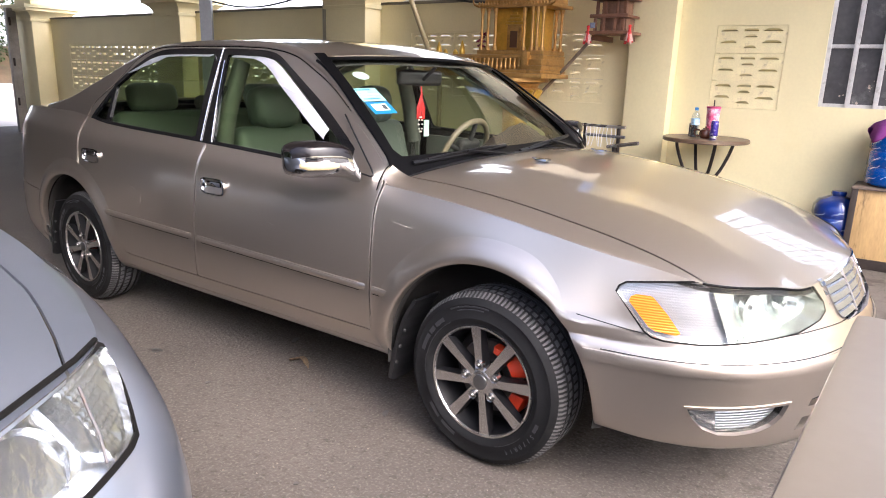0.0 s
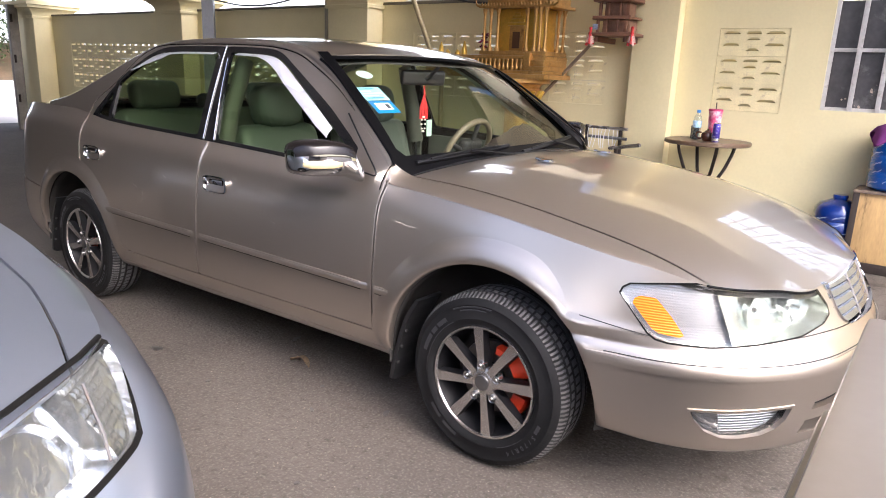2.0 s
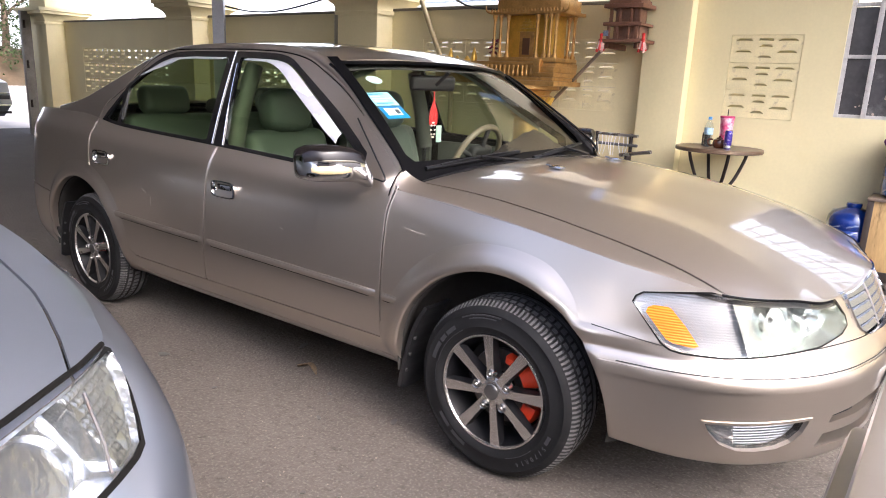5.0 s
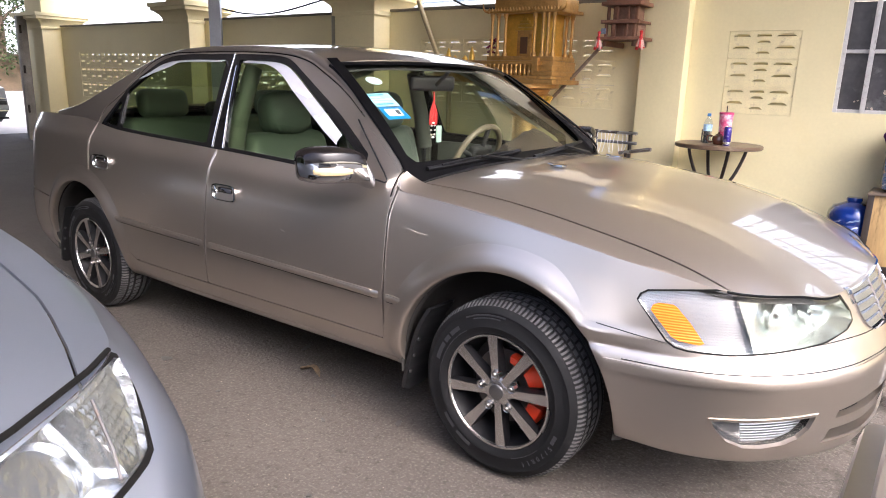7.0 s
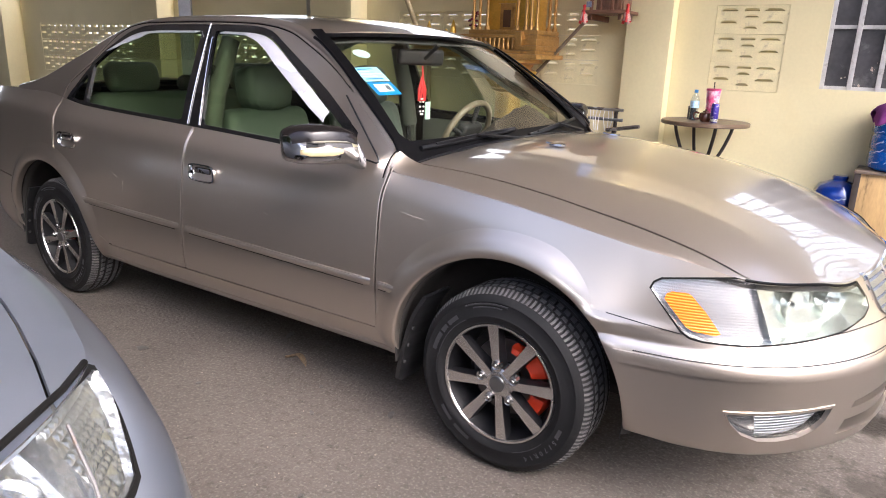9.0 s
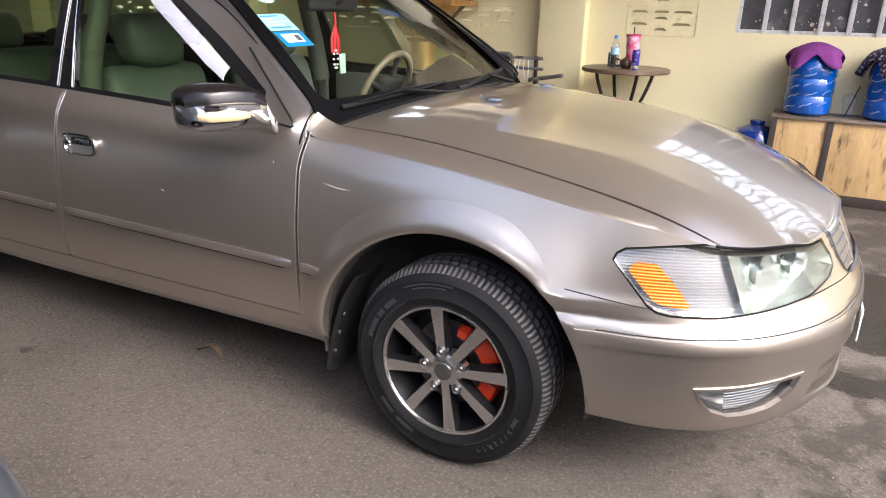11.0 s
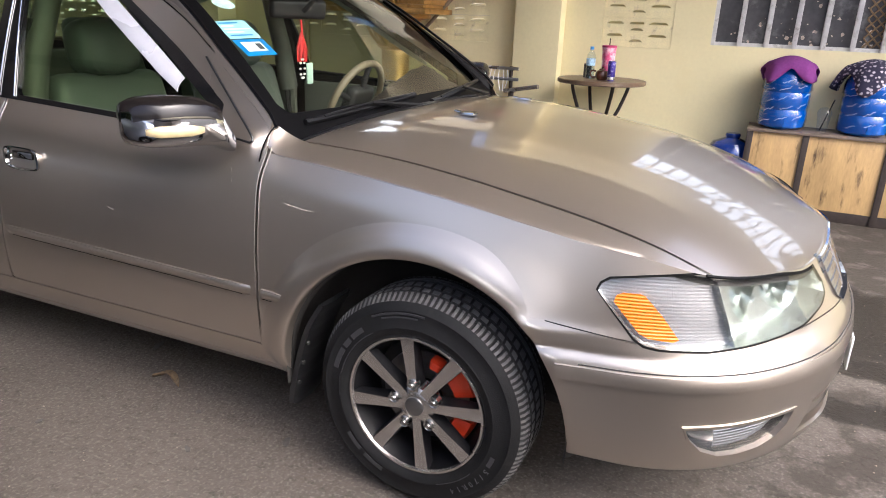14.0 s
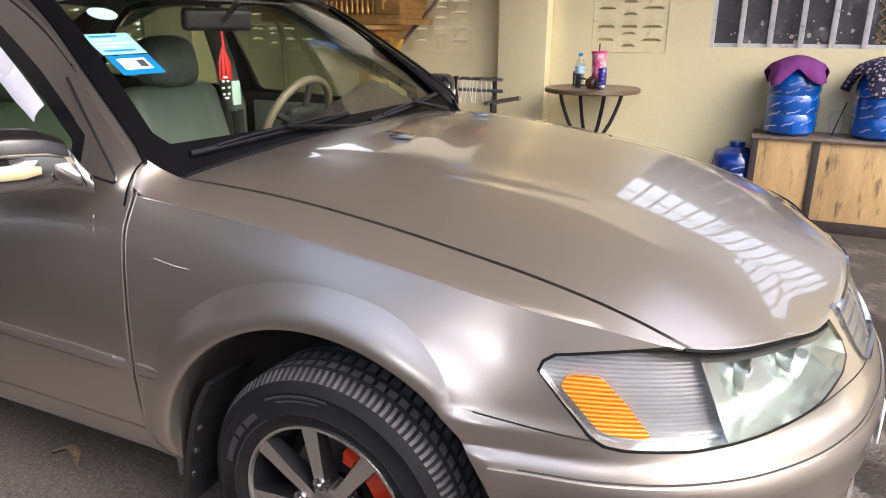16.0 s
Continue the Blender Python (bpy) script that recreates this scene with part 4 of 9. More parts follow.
# rubbing strips on the doors
def strip(x0, x1, z0, z1, parent, mir, name="rubbing_strip", h=0.030, out=0.008, m=M_PAINT):
    n = 24
    G = np.zeros((n, 5, 4))
    for i, x in enumerate(np.linspace(x0, x1, n)):
        zc = z0 + (z1 - z0) * i / (n - 1)
        yb = float(np.interp(zc, FLANK[np.argmin(abs(OUTLINE[:, 0] - x) + 9 * (OUTLINE[:, 1] > -0.5)), :, 2], FLANK[np.argmin(abs(OUTLINE[:, 0] - x) + 9 * (OUTLINE[:, 1] > -0.5)), :, 1]))
        e = 1 if 0 < i < n - 1 else 0.0
        for k, (dz, o) in enumerate(((-1, -0.004), (-0.85, out * 0.8), (0, out), (0.85, out * 0.8), (1, -0.004))):
            G[i, k] = (x, yb - (o if e else -0.004), zc + dz * h / 2, 0)
    ob = faces_mesh(name, grid_faces(G), m, parent, flip=(x1 < x0), mirror=mir)
    sg = -1 if mir else 1
    tube("strip_edge", [(p[0], sg * (p[1] + 0.001), p[2]) for p in G[1:-1, 3, :3]], 0.0021, m, ob, "", 6)
    # dark line drawn along the lower edge as the strip's shadow
    tube("strip_shadow", [(p[0], sg * (p[1] - 0.0052), p[2] - 0.0008) for p in G[1:-1, 0, :3]], 0.0016, M_FRIT, ob, "dark line drawn as the strip's shadow", 6)
    return ob


for side, mir in (("right", False), ("left", True)):
    strip(0.842, -0.196, 0.537, 0.558, doors[side, "f"], mir)
    strip(-0.212, -1.02, 0.559, 0.570, doors[side, "r"], mir)
    strip(0.972, 0.862, 0.533, 0.536, sedan, mir)

# ---- headlamps, fog lamps, grille ----
def inset(faces, d, dx=0.0):
    """The same patch moved inwards along the plan normal."""
    out = []
    for P in faces:
        R = P.copy()
        _, n = plan_at(P[:, 3])
        R[:, 0] -= n[:, 0] * d
        R[:, 1] -= n[:, 1] * d
        R[:, 2] += dx
        out.append(R)
    return out


def shrink(poly, d):
    """Polygon moved inwards by about d."""
    P = np.array(poly)
    c = P.mean(0)
    n = P - c
    return c + n * (1 - d / np.maximum(np.abs(n).max(0), 1e-6))


lamp_f, lamp_seal = inside_poly(lamp_f, shrink(LAMP, 0.0055), (3, 2))
fog_f, fog_seal = inside_poly(fog_f, shrink(FOG, 0.0085), (3, 2))
CORNER_Q = [(q_of(x=2.005) - 0.004, 0.80), (q_of(x=2.085) - 0.004, 0.56), (q_of(x=1.6), 0.56), (q_of(x=1.6), 0.80)]
corner_f, main_f = inside_poly(lamp_f, CORNER_Q, (3, 2))
AMBER = [(q_of(x=1.810), 0.692), (q_of(x=1.814), 0.706), (q_of(x=1.828), 0.714), (q_of(x=1.868), 0.714), (q_of(x=1.890), 0.704), (q_of(x=1.918), 0.668), (q_of(x=1.956), 0.628), (q_of(x=1.958), 0.617), (q_of(x=1.945), 0.610), (q_of(x=1.892), 0.616), (q_of(x=1.872), 0.625)]
amber_f, clear_f = inside_poly(corner_f, AMBER, (3, 2))


def rim_wall(faces, poly, d, name, material, parent, mir, out=0.0, label=""):
    """Wall of the cavity behind a lens: boundary edges of the patch pulled inwards."""
    edges = {}
    for P in faces:
        n = len(P)
        for i in range(n):
            a, b = tuple(np.round(P[i], 5)), tuple(np.round(P[(i + 1) % n], 5))
            if (b, a) in edges:
                del edges[b, a]
            else:
                edges[a, b] = 1
    out_f = []
    for a, b in edges:
        a, b = np.array(a), np.array(b)
        A, B = inset([np.array((a, b))], d)[0]
        if out:
            a2, b2 = inset([np.array((a, b))], -out)[0]
            out_f.append(np.array((a2, b2, B, A)))
        else:
            out_f.append(np.array((a, b, B, A)))
    return faces_mesh(name, out_f, material, parent, label, mirror=mir)


M_SEAL = mat("lamp_seal_black", (0.008, 0.0075, 0.007), 0.45, spec=0.12, var=0.2)


def bowl(center, direction, r, depth, name, material, parent, label=""):
    prof = [(r * math.sqrt(t), -depth * (1 - t)) for t in np.linspace(0, 1, 9)]
    q = Vector(direction).to_track_quat("Z", "Y").to_matrix().to_4x4()
    return turned(name, prof, material, parent, label, center, 28, m=q)


for side, mir in (("right", False), ("left", True)):
    sg = 1 if mir else -1
    lamp = faces_mesh("headlamp", inset(main_f, -0.002), M_LENS, sedan, "clear headlamp with chrome reflector", flip=True, mirror=mir)
    lamp.visible_shadow = False
    crn = faces_mesh("corner_lamp", inset(clear_f, -0.002), M_LENSRIDGE, sedan, "fluted clear and amber corner lamp", flip=True, mirror=mir)
    crn.visible_shadow = False
    faces_mesh("reflector", inset(main_f, 0.062), M_REFLECT, lamp, "chrome reflector", flip=True, mirror=mir)
    faces_mesh("reflector", inset(corner_f, 0.022), M_REFLINE, crn, "fluted chrome reflector", flip=True, mirror=mir)
    rim_wall(main_f, LAMP, 0.064, "housing", M_REFLECT, lamp, mir)
    rim_wall(corner_f, LAMP, 0.032, "housing", M_REFLECT, crn, mir)
    faces_mesh("lamp_seal", inset(lamp_seal, -0.001), M_SEAL, crn, "dark lamp seal", flip=True, mirror=mir, thick=0.006)
    faces_mesh("amber_lens", inset(amber_f, 0.002) , M_AMBER, crn, "ribbed amber indicator", flip=True, mirror=mir, thick=0.004)
    for c, r in (((2.095, sg * 0.570, 0.672), 0.058), ((2.165, sg * 0.470, 0.672), 0.046)):
        bowl(c, (1, sg * 0.35, -0.02), r, 0.06, "reflector_bowl", M_REFLECT, lamp, "round chrome reflector bowl")
        turned("bulb", [(0.0, 0.0), (0.009, -0.002), (0.011, -0.012), (0.008, -0.035), (0.0, -0.036)], M_CHROME, lamp, "small bulb shield", Vector(c) + Vector((-0.008, 0, 0)),
               16, m=Vector((1, sg * 0.35, 0)).to_track_quat("Z", "Y").to_matrix().to_4x4())
    fog = faces_mesh("fog_lamp", inset(fog_f, 0.010), glass("fluted_fog_lens", (0.90, 0.92, 0.93), 0.05, ridges=0.25, ridge_scale=34), sedan, "fluted clear fog lamp set in bumper", flip=True, mirror=mir)
    fog.visible_shadow = False
    fog_clear, fog_ribbed = split(fog_f, lambda P: q_of(x=2.075) + 0.25 * (P[:, 2] - 0.36) - P[:, 3])
    faces_mesh("reflector", inset(fog_clear, 0.034), M_FOGREFL, fog, "ribbed fog reflector", flip=True, mirror=mir)
    faces_mesh("reflector", inset(fog_ribbed, 0.030), mat("plain_fog_reflector", (0.36, 0.36, 0.37), 0.22, 0.8), fog, "plain fog reflector", flip=True, mirror=mir)
    rim_wall(fog_f, FOG, 0.042, "housing", M_SEAL, fog, mir)
    faces_mesh("fog_surround", inset(fog_seal, -0.003), M_PAINT, fog, flip=True, mirror=mir, thick=0.014)

# black gap between hood and lamp
for sg in (-1, 1):
    k = (OUTLINE[:, 3] > q_of(y=-0.43)) & (OUTLINE[:, 3] < q_of(x=1.99))
    tube("lamp_top_seal", [(x + 0.003, -sg * (y - 0.002), z - 0.001) for x, y, z, _ in OUTLINE[k]], 0.0038, M_FRIT, sedan, "black seal between hood and headlamp", 6)

# grille: chrome frame, level slats, uprights
gr = empty("grille", "", "")
gr.parent = sedan
gf = both(grille_f)
faces_mesh("backing", inset(gf, 0.05), M_DARKTRIM, gr, "dark grey grille backing", flip=True)
rim_wall(both(grille_f), GRILLE, 0.05, "frame", M_CHROME, gr, False, out=0.006, label="chrome grille frame")


def front_x(y, z, inn=0.0):
    q = q_of(y=-abs(y)) if abs(y) > 1e-4 else 0.0
    F = flank_sections([q])[0]
    return float(np.interp(z, F[:, 2], F[:, 0])) - inn


for z in (0.620, 0.645, 0.670, 0.695, 0.720):
    half = float(np.interp(z, [0.60, 0.626, 0.66, 0.722, 0.76], [0.22, 0.305, 0.326, 0.328, 0.31])) - 0.003
    ys = np.linspace(-half, half, 19)
    vs, fs = [], []
    for y in ys:
        x = front_x(y, z)
        for dx, dz in ((0.000, -0.010), (-0.010, 0.0060), (-0.018, 0.0100), (-0.034, 0.010), (-0.030, -0.009)):
            vs.append((x + dx, y, z + dz))
    for i in range(len(ys) - 1):
        for k in range(5):
            fs.append((i * 5 + k, (i + 1) * 5 + k, (i + 1) * 5 + (k + 1) % 5, i * 5 + (k + 1) % 5))
    mesh_object("slat", vs, fs, M_GRILLE, gr, "silvered grille slat")
for y in (-0.12, 0.12):
    zt, zb = 0.735, 0.602
    tube("upright", [(front_x(y, z) - 0.006, y, z) for z in np.linspace(zb, zt, 6)], 0.0035, M_STEEL, gr, "grey grille upright", 6)

# lower intake: dark box with one body-coloured bar
ik = empty("intake", "", "")
ik.parent = sedan
faces_mesh("cavity", inset(both(intake_f), 0.06), M_DARKTRIM, ik, "dark intake opening", flip=True)
rim_wall(both(intake_f), INTAKE, 0.06, "intake_edge", M_PAINT, ik, False, out=0.0)
bar, _ = split(both(intake_f), lambda P: 0.018 - np.abs(P[:, 2] - 0.352))
faces_mesh("bar", inset(bar, 0.012), M_PAINT, ik, flip=True, thick=0.02)

# bumper moulding with a fine dark line drawn in as its shadow
ring, _ = split(grid_faces(FLANK), lambda P: np.minimum.reduce([0.017 - np.abs(P[:, 2] - 0.523), P[:, 0] - 1.70]))
faces_mesh("bumper_moulding", inset(both(ring), -0.006), M_PAINT, bumper_ob, flip=True, thick=0.008)
for sg in (-1, 1):
    pts = []
    for i in np.where((OUTLINE[:, 0] > 1.735))[0]:
        zl = 0.5435
        pts.append((float(np.interp(zl, FLANK[i, :, 2], FLANK[i, :, 0])), -sg * float(np.interp(zl, FLANK[i, :, 2], FLANK[i, :, 1])), zl))
    tube("moulding_line", pts, 0.0019, M_UNDER, bumper_ob, "dark shadow line", 6)

# number plate, left without characters that can be read
pl = box("number_plate", (2.366, -0.17, 0.365), (2.371, 0.17, 0.465), M_WHITE, sedan, "white number plate with blue bars", 0.002)
M_BLUEINK = mat("blue_ink", (0.02, 0.05, 0.35), 0.5)
for y in np.linspace(-0.13, 0.13, 7):
    box("plate_bar", (2.372, y - 0.013, 0.380), (2.3725, y + 0.013, 0.430), M_BLUEINK, pl, "plain bar")
box("plate_bar", (2.372, -0.05, 0.439), (2.3725, 0.05, 0.455), M_BLUEINK, pl, "plain bar")

# ---- wheels ----
M_SIDEPRINT = mat("sidewall_print", (0.036, 0.036, 0.039), 0.35, var=0.2)
# groove rubber free of dust, with the grooves' shade put into its colour
M_GROOVE = mat("shaded_groove_rubber", (0.030, 0.029, 0.029), 0.85, spec=0.15, var=0.25, scale=14)
M_NUT = mat("bright_nut_steel", (0.42, 0.41, 0.40), 0.25, 0.95, var=0.1)
def letter(ch, size, depth):
    """One raised character, centred on its base line, facing +z."""
    cu = bpy.data.curves.new("letter", "FONT")
    cu.body, cu.size, cu.extrude, cu.align_x = ch, size, depth, "CENTER"
    ob = new("letter", cu)
    dg = bpy.context.evaluated_depsgraph_get()
    b = bmesh.new()
    b.from_mesh(ob.evaluated_get(dg).to_mesh())
    bpy.data.objects.remove(ob)
    bpy.data.curves.remove(cu)
    return b


def wheel(at, sgn, steer=0.0, spin=0.0):
    """at: hub on the wheel's middle plane; sgn -1: outer face towards -y."""
    R, half = 0.308, 0.098
    m = Matrix.Translation(at) @ pose(0, 0, 0, 0, 0, steer) @ (Matrix.Diagonal((1, -sgn, 1, 1)) if sgn > 0 else Matrix())
    # local: outer face at -y
    barrel = [(0.197, -half + 0.006), (0.199, -half + 0.004), (0.193, -half + 0.001), (0.188, -half + 0.006), (0.184, -half + 0.018), (0.170, -half + 0.040), (0.165, 0.05), (0.185, 0.085)]
    vs, fs = revolve(barrel, 56, "Y")
    bmw = bmesh.new()
    bv = [bmw.verts.new(v) for v in vs]
    for f in fs:
        bmw.faces.new([bv[i] for i in f])
    bmesh.ops.transform(bmw, matrix=m, verts=bmw.verts)
    w = part("wheel", bmw, M_RIMBLACK, sedan, "black and machined alloy wheel", angle=50)

    def sub(name, bmx, material, label="", angle=40):
        bmesh.ops.transform(bmx, matrix=m, verts=bmx.verts)
        return part(name, bmx, material, w, label, angle=angle)

    def turned_sub(name, prof, material, label="", seg=32, off=(0, 0, 0)):
        v2, f2 = revolve(prof, seg, "Y")
        b2 = bmesh.new()
        bb = [b2.verts.new(Vector(v) + Vector(off)) for v in v2]
        for f in f2:
            b2.faces.new([bb[i] for i in f])
        bmesh.ops.remove_doubles(b2, verts=b2.verts, dist=1e-5)
        return sub(name, b2, material, label)
    # bright lip
    turned_sub("lip", [(0.1995, -half + 0.0045), (0.1965, -half - 0.002), (0.1905, -half - 0.002), (0.1875, -half + 0.005)], M_ALLOY, "machined rim lip", 64)
    # tyre: sidewall and tread with ribs and blocks
    side = [(0.196, -half + 0.008), (0.206, -half - 0.004), (0.225, -half - 0.009), (0.228, -half - 0.0075), (0.250, -half - 0.008), (0.268, -half - 0.004), (0.271, -half - 0.0055), (0.283, -half + 0.001), (0.292, -half + 0.008)]
    n = 476
    vs, fs, sunk = [], [], []
    tread_prof = [(0.292, -half + 0.008), (0.300, -half + 0.020), (0.3045, -half + 0.032)]
    ys = [-0.066, -0.0595, -0.058, -0.049, -0.0475, -0.0275, -0.026, -0.016, -0.0145, 0.0145, 0.016, 0.026, 0.0275, 0.0475, 0.049, 0.058, 0.0595, 0.066]
    for y in ys:
        groove = any(lo <= abs(y) <= hi for lo, hi in ((0.0485, 0.0585), (0.0155, 0.0265)))
        tread_prof.append((R - 0.30 * y * y - (0.010 if groove else 0), y))
    tread_prof += [(0.3045, half - 0.032), (0.300, half - 0.020), (0.292, half - 0.008), (0.27, half), (0.2, half - 0.004)]
    k = len(tread_prof)
    for i in range(n):
        a = 2 * math.pi * i / n
        for j, (r, y) in enumerate(tread_prof):
            cut = (i % 4 == 0 and (1 <= j < 5 or k - 10 < j < k - 2)) or (i % 7 == 3 and 7 <= j <= 8) or (i % 7 == 5 and 11 <= j <= 12)
            rr = r - (0.007 if cut else 0)
            sunk.append(cut or any(lo <= abs(y) <= hi for lo, hi in ((0.0485, 0.0585), (0.0155, 0.0265))))
            aa = a + (0.4 * (y + 0.07) if abs(y) < 0.08 else 0)
            vs.append((rr * math.cos(aa), y, rr * math.sin(aa)))
    for i in range(n):
        for j in range(k - 1):
            i2 = (i + 1) % n
            fs.append((i * k + j, i2 * k + j, i2 * k + j + 1, i * k + j + 1))
    b2 = bmesh.new()
    bb = [b2.verts.new(v) for v in vs]
    for f in fs:
        fc = b2.faces.new([bb[i] for i in f])
        if any(sunk[i] for i in f):
            fc.material_index = 1
    tread = sub("tread", b2, M_TREAD, "worn tyre tread with grooves", 30)
    tread.data.materials.append(M_GROOVE)
    turned_sub("tyre", side, M_RUBBER, "black tyre sidewall", 72)
    # raised print on the sidewall: plain bars for the maker's name, the size in figures
    for a0, a1, r0, r1 in ((150, 166, 0.236, 0.250), (141, 148, 0.236, 0.250), (128, 139, 0.236, 0.250), (-128, -112, 0.232, 0.244), (-146, -132, 0.232, 0.244), (-26, -18, 0.236, 0.248), (84, 118, 0.262, 0.2665), (88, 112, 0.252, 0.2555), (168, 186, 0.2235, 0.227), (122, 168, 0.2225, 0.2255), (-70, -40, 0.2225, 0.2245)):
        b2 = bmesh.new()
        row = []
        for t in np.linspace(a0, a1, 8):
            c, s = math.cos(radians(t)), math.sin(radians(t))
            row.append([b2.verts.new((r * c, -half - o, r * s)) for r, o in ((r0, 0.006), (r0, 0.0088), (r1, 0.0088), (r1, 0.006))])
        for p, q in zip(row, row[1:]):
            for j in range(3):
                b2.faces.new((p[j], p[j + 1], q[j + 1], q[j]))
        sub("sidewall_mark", b2, M_SIDEPRINT, "raised sidewall bar", 30)
    for i, ch in enumerate("5/70R14"):
        t = radians(-30 - 5.0 * i)
        b2 = letter(ch, 0.021, 0.0012)
        mm = Matrix.Translation((0.240 * math.cos(t), -half - 0.0085, 0.240 * math.sin(t))) @ pose(0, 0, 0, 0, 90 - math.degrees(t), 0) @ pose(0, 0, 0, 90, 0, 0)
        bmesh.ops.transform(b2, matrix=mm, verts=b2.verts)
        sub("sidewall_figure", b2, M_SIDEPRINT, "raised size figure", None)
    # eight spokes
    for i in range(8):
        ang = spin + i * 45
        b2 = bmesh.new()
        r0, r1 = 0.040, 0.190
        w0, w1 = 0.0125, 0.0190
        pts = []
        for (r, wd, y) in ((r0, w0, -half + 0.006), (0.11, 0.0145, -half + 0.004), (r1, w1, -half + 0.003)):
            pts.append([b2.verts.new((r, y, -wd)), b2.verts.new((r, y, wd))])
        back = []
        for (r, wd, y) in ((r0, w0 + 0.004, -half + 0.05), (0.11, 0.0145 + 0.004, -half + 0.04), (r1, w1 + 0.004, -half + 0.028)):
            back.append([b2.verts.new((r, y, -wd)), b2.verts.new((r, y, wd))])
        faces_side = []
        for p, q, pb, qb in zip(pts, pts[1:], back, back[1:]):
            b2.faces.new((p[0], p[1], q[1], q[0]))
            faces_side.append(b2.faces.new((p[0], q[0], qb[0], pb[0])))
            faces_side.append(b2.faces.new((p[1], pb[1], qb[1], q[1])))
        for f in faces_side:
            f.material_index = 1
        bmesh.ops.rotate(b2, verts=b2.verts, cent=(0, 0, 0), matrix=Matrix.Rotation(-radians(ang), 3, "Y"))
        sp = sub("spoke", b2, M_ALLOY, "machined spoke with black flanks", None)
        sp.data.materials.append(M_RIMBLACK)
    turned_sub("hub", [(0.0, -half + 0.004), (0.030, -half + 0.003), (0.040, -half + 0.006), (0.052, -half + 0.012), (0.058, -half + 0.05), (0.0, -half + 0.06)], M_ALLOY, "machined hub", 40)
    turned_sub("centre_cap", [(0.0, -half - 0.004), (0.018, -half - 0.004), (0.0225, -half - 0.003), (0.0265, -half - 0.001), (0.0270, -half + 0.01)], mat("grey_cap", (0.2, 0.2, 0.2), 0.3, 0.9), "grey centre cap with plain oval", 28)
    for i in range(5):
        a = radians(spin + 18 + i * 72)
        turned_sub("wheel_nut", [(0.0, -half - 0.006), (0.006, -half - 0.006), (0.0085, -half - 0.003), (0.0085, -half + 0.004), (0.0125, -half + 0.003), (0.0155, -half + 0.001), (0.017, -half + 0.02)], M_NUT, "steel wheel nut", 10,
                   (0.062 * math.cos(a), 0, 0.062 * math.sin(a)))
    turned_sub("brake_disc", [(0.05, -0.025), (0.128, -0.025), (0.130, -0.018), (0.128, -0.005), (0.05, -0.005)], M_STEEL, "steel brake disc", 40)
    turned_sub("back_plate", [(0.0, 0.01), (0.165, 0.012)], M_UNDER, "dark back plate", 32)
    # caliper: two rounded blocks on an arm
    for a0, a1, r0, r1 in ((17, 48, 0.092, 0.164), (-40, -14, 0.094, 0.156), (62, 80, 0.090, 0.128)):
        b2 = bmesh.new()
        rows = []
        for t in np.linspace(a0, a1, 7):
            c, s = math.cos(radians(t)), math.sin(radians(t))
            e = 0.004 if t in (a0, a1) else 0.0
            rows.append([b2.verts.new((r * c, y, r * s)) for r, y in ((r0 + e, -0.034), (r0 + 0.008, -0.052 + e), (r1 - 0.008, -0.054 + e), (r1 - e, -0.040), (r1 - e, 0.0), (r0 + e, 0.0))])
        for p, q in zip(rows, rows[1:]):
            for j in range(6):
                b2.faces.new((p[j], p[(j + 1) % 6], q[(j + 1) % 6], q[j]))
        b2.faces.new(rows[0][::-1])
        b2.faces.new(rows[-1])
        sub("brake_caliper", b2, M_RED, "bright red brake caliper", 30)
    return w


wheel((HUB_F, -0.748, 0.306), -1, steer=0, spin=8)
wheel((HUB_R, -0.748, 0.306), -1, spin=16)
wheel((HUB_F, 0.748, 0.306), 1, spin=0)
wheel((HUB_R, 0.748, 0.306), 1, spin=20)

# mud flaps behind the wheels: curved plastic that follows the arch liner, with pressed ribs
for hub in (HUB_F, HUB_R):
    for sg in (-1, 1):
        line = curve([(-0.398, 0.185), (-0.388, 0.25), (-0.372, 0.32), (-0.352, 0.39), (-0.325, 0.46), (-0.283, 0.528)], 22)
        bm = bmesh.new()
        rows = []
        for i, (dx, z) in enumerate(line):
            lip = 0.004 if i % 5 == 2 else 0.0
            inn = 0.030 if i == 0 else 0.0
            rows.append([bm.verts.new((hub + dx + o, sg * y, z)) for y, o in ((0.700 + inn, 0.0), (0.760, 0.004 + lip), (0.812, 0.004 + lip), (0.838 - inn * 0.6, 0.0), (0.838 - inn * 0.6, -0.016), (0.700 + inn, -0.014))])
        for p, q in zip(rows, rows[1:]):
            for k in range(6):
                bm.faces.new((p[k], p[(k + 1) % 6], q[(k + 1) % 6], q[k]))
        bm.faces.new(rows[0][::-1])
        bm.faces.new(rows[-1])
        fl = part("mud_flap", bm, M_BLACK, sedan, "black plastic mud flap", angle=30)
        for i in (5, 9, 13):
            dx, z = line[i]
            turned("bolt", [(0, 0.006), (0.006, 0.005), (0.007, 0)], M_STEEL, fl, "", (hub + dx + 0.002, sg * 0.825, z), 8, m=pose(0, 0, 0, 0, 90, 0))

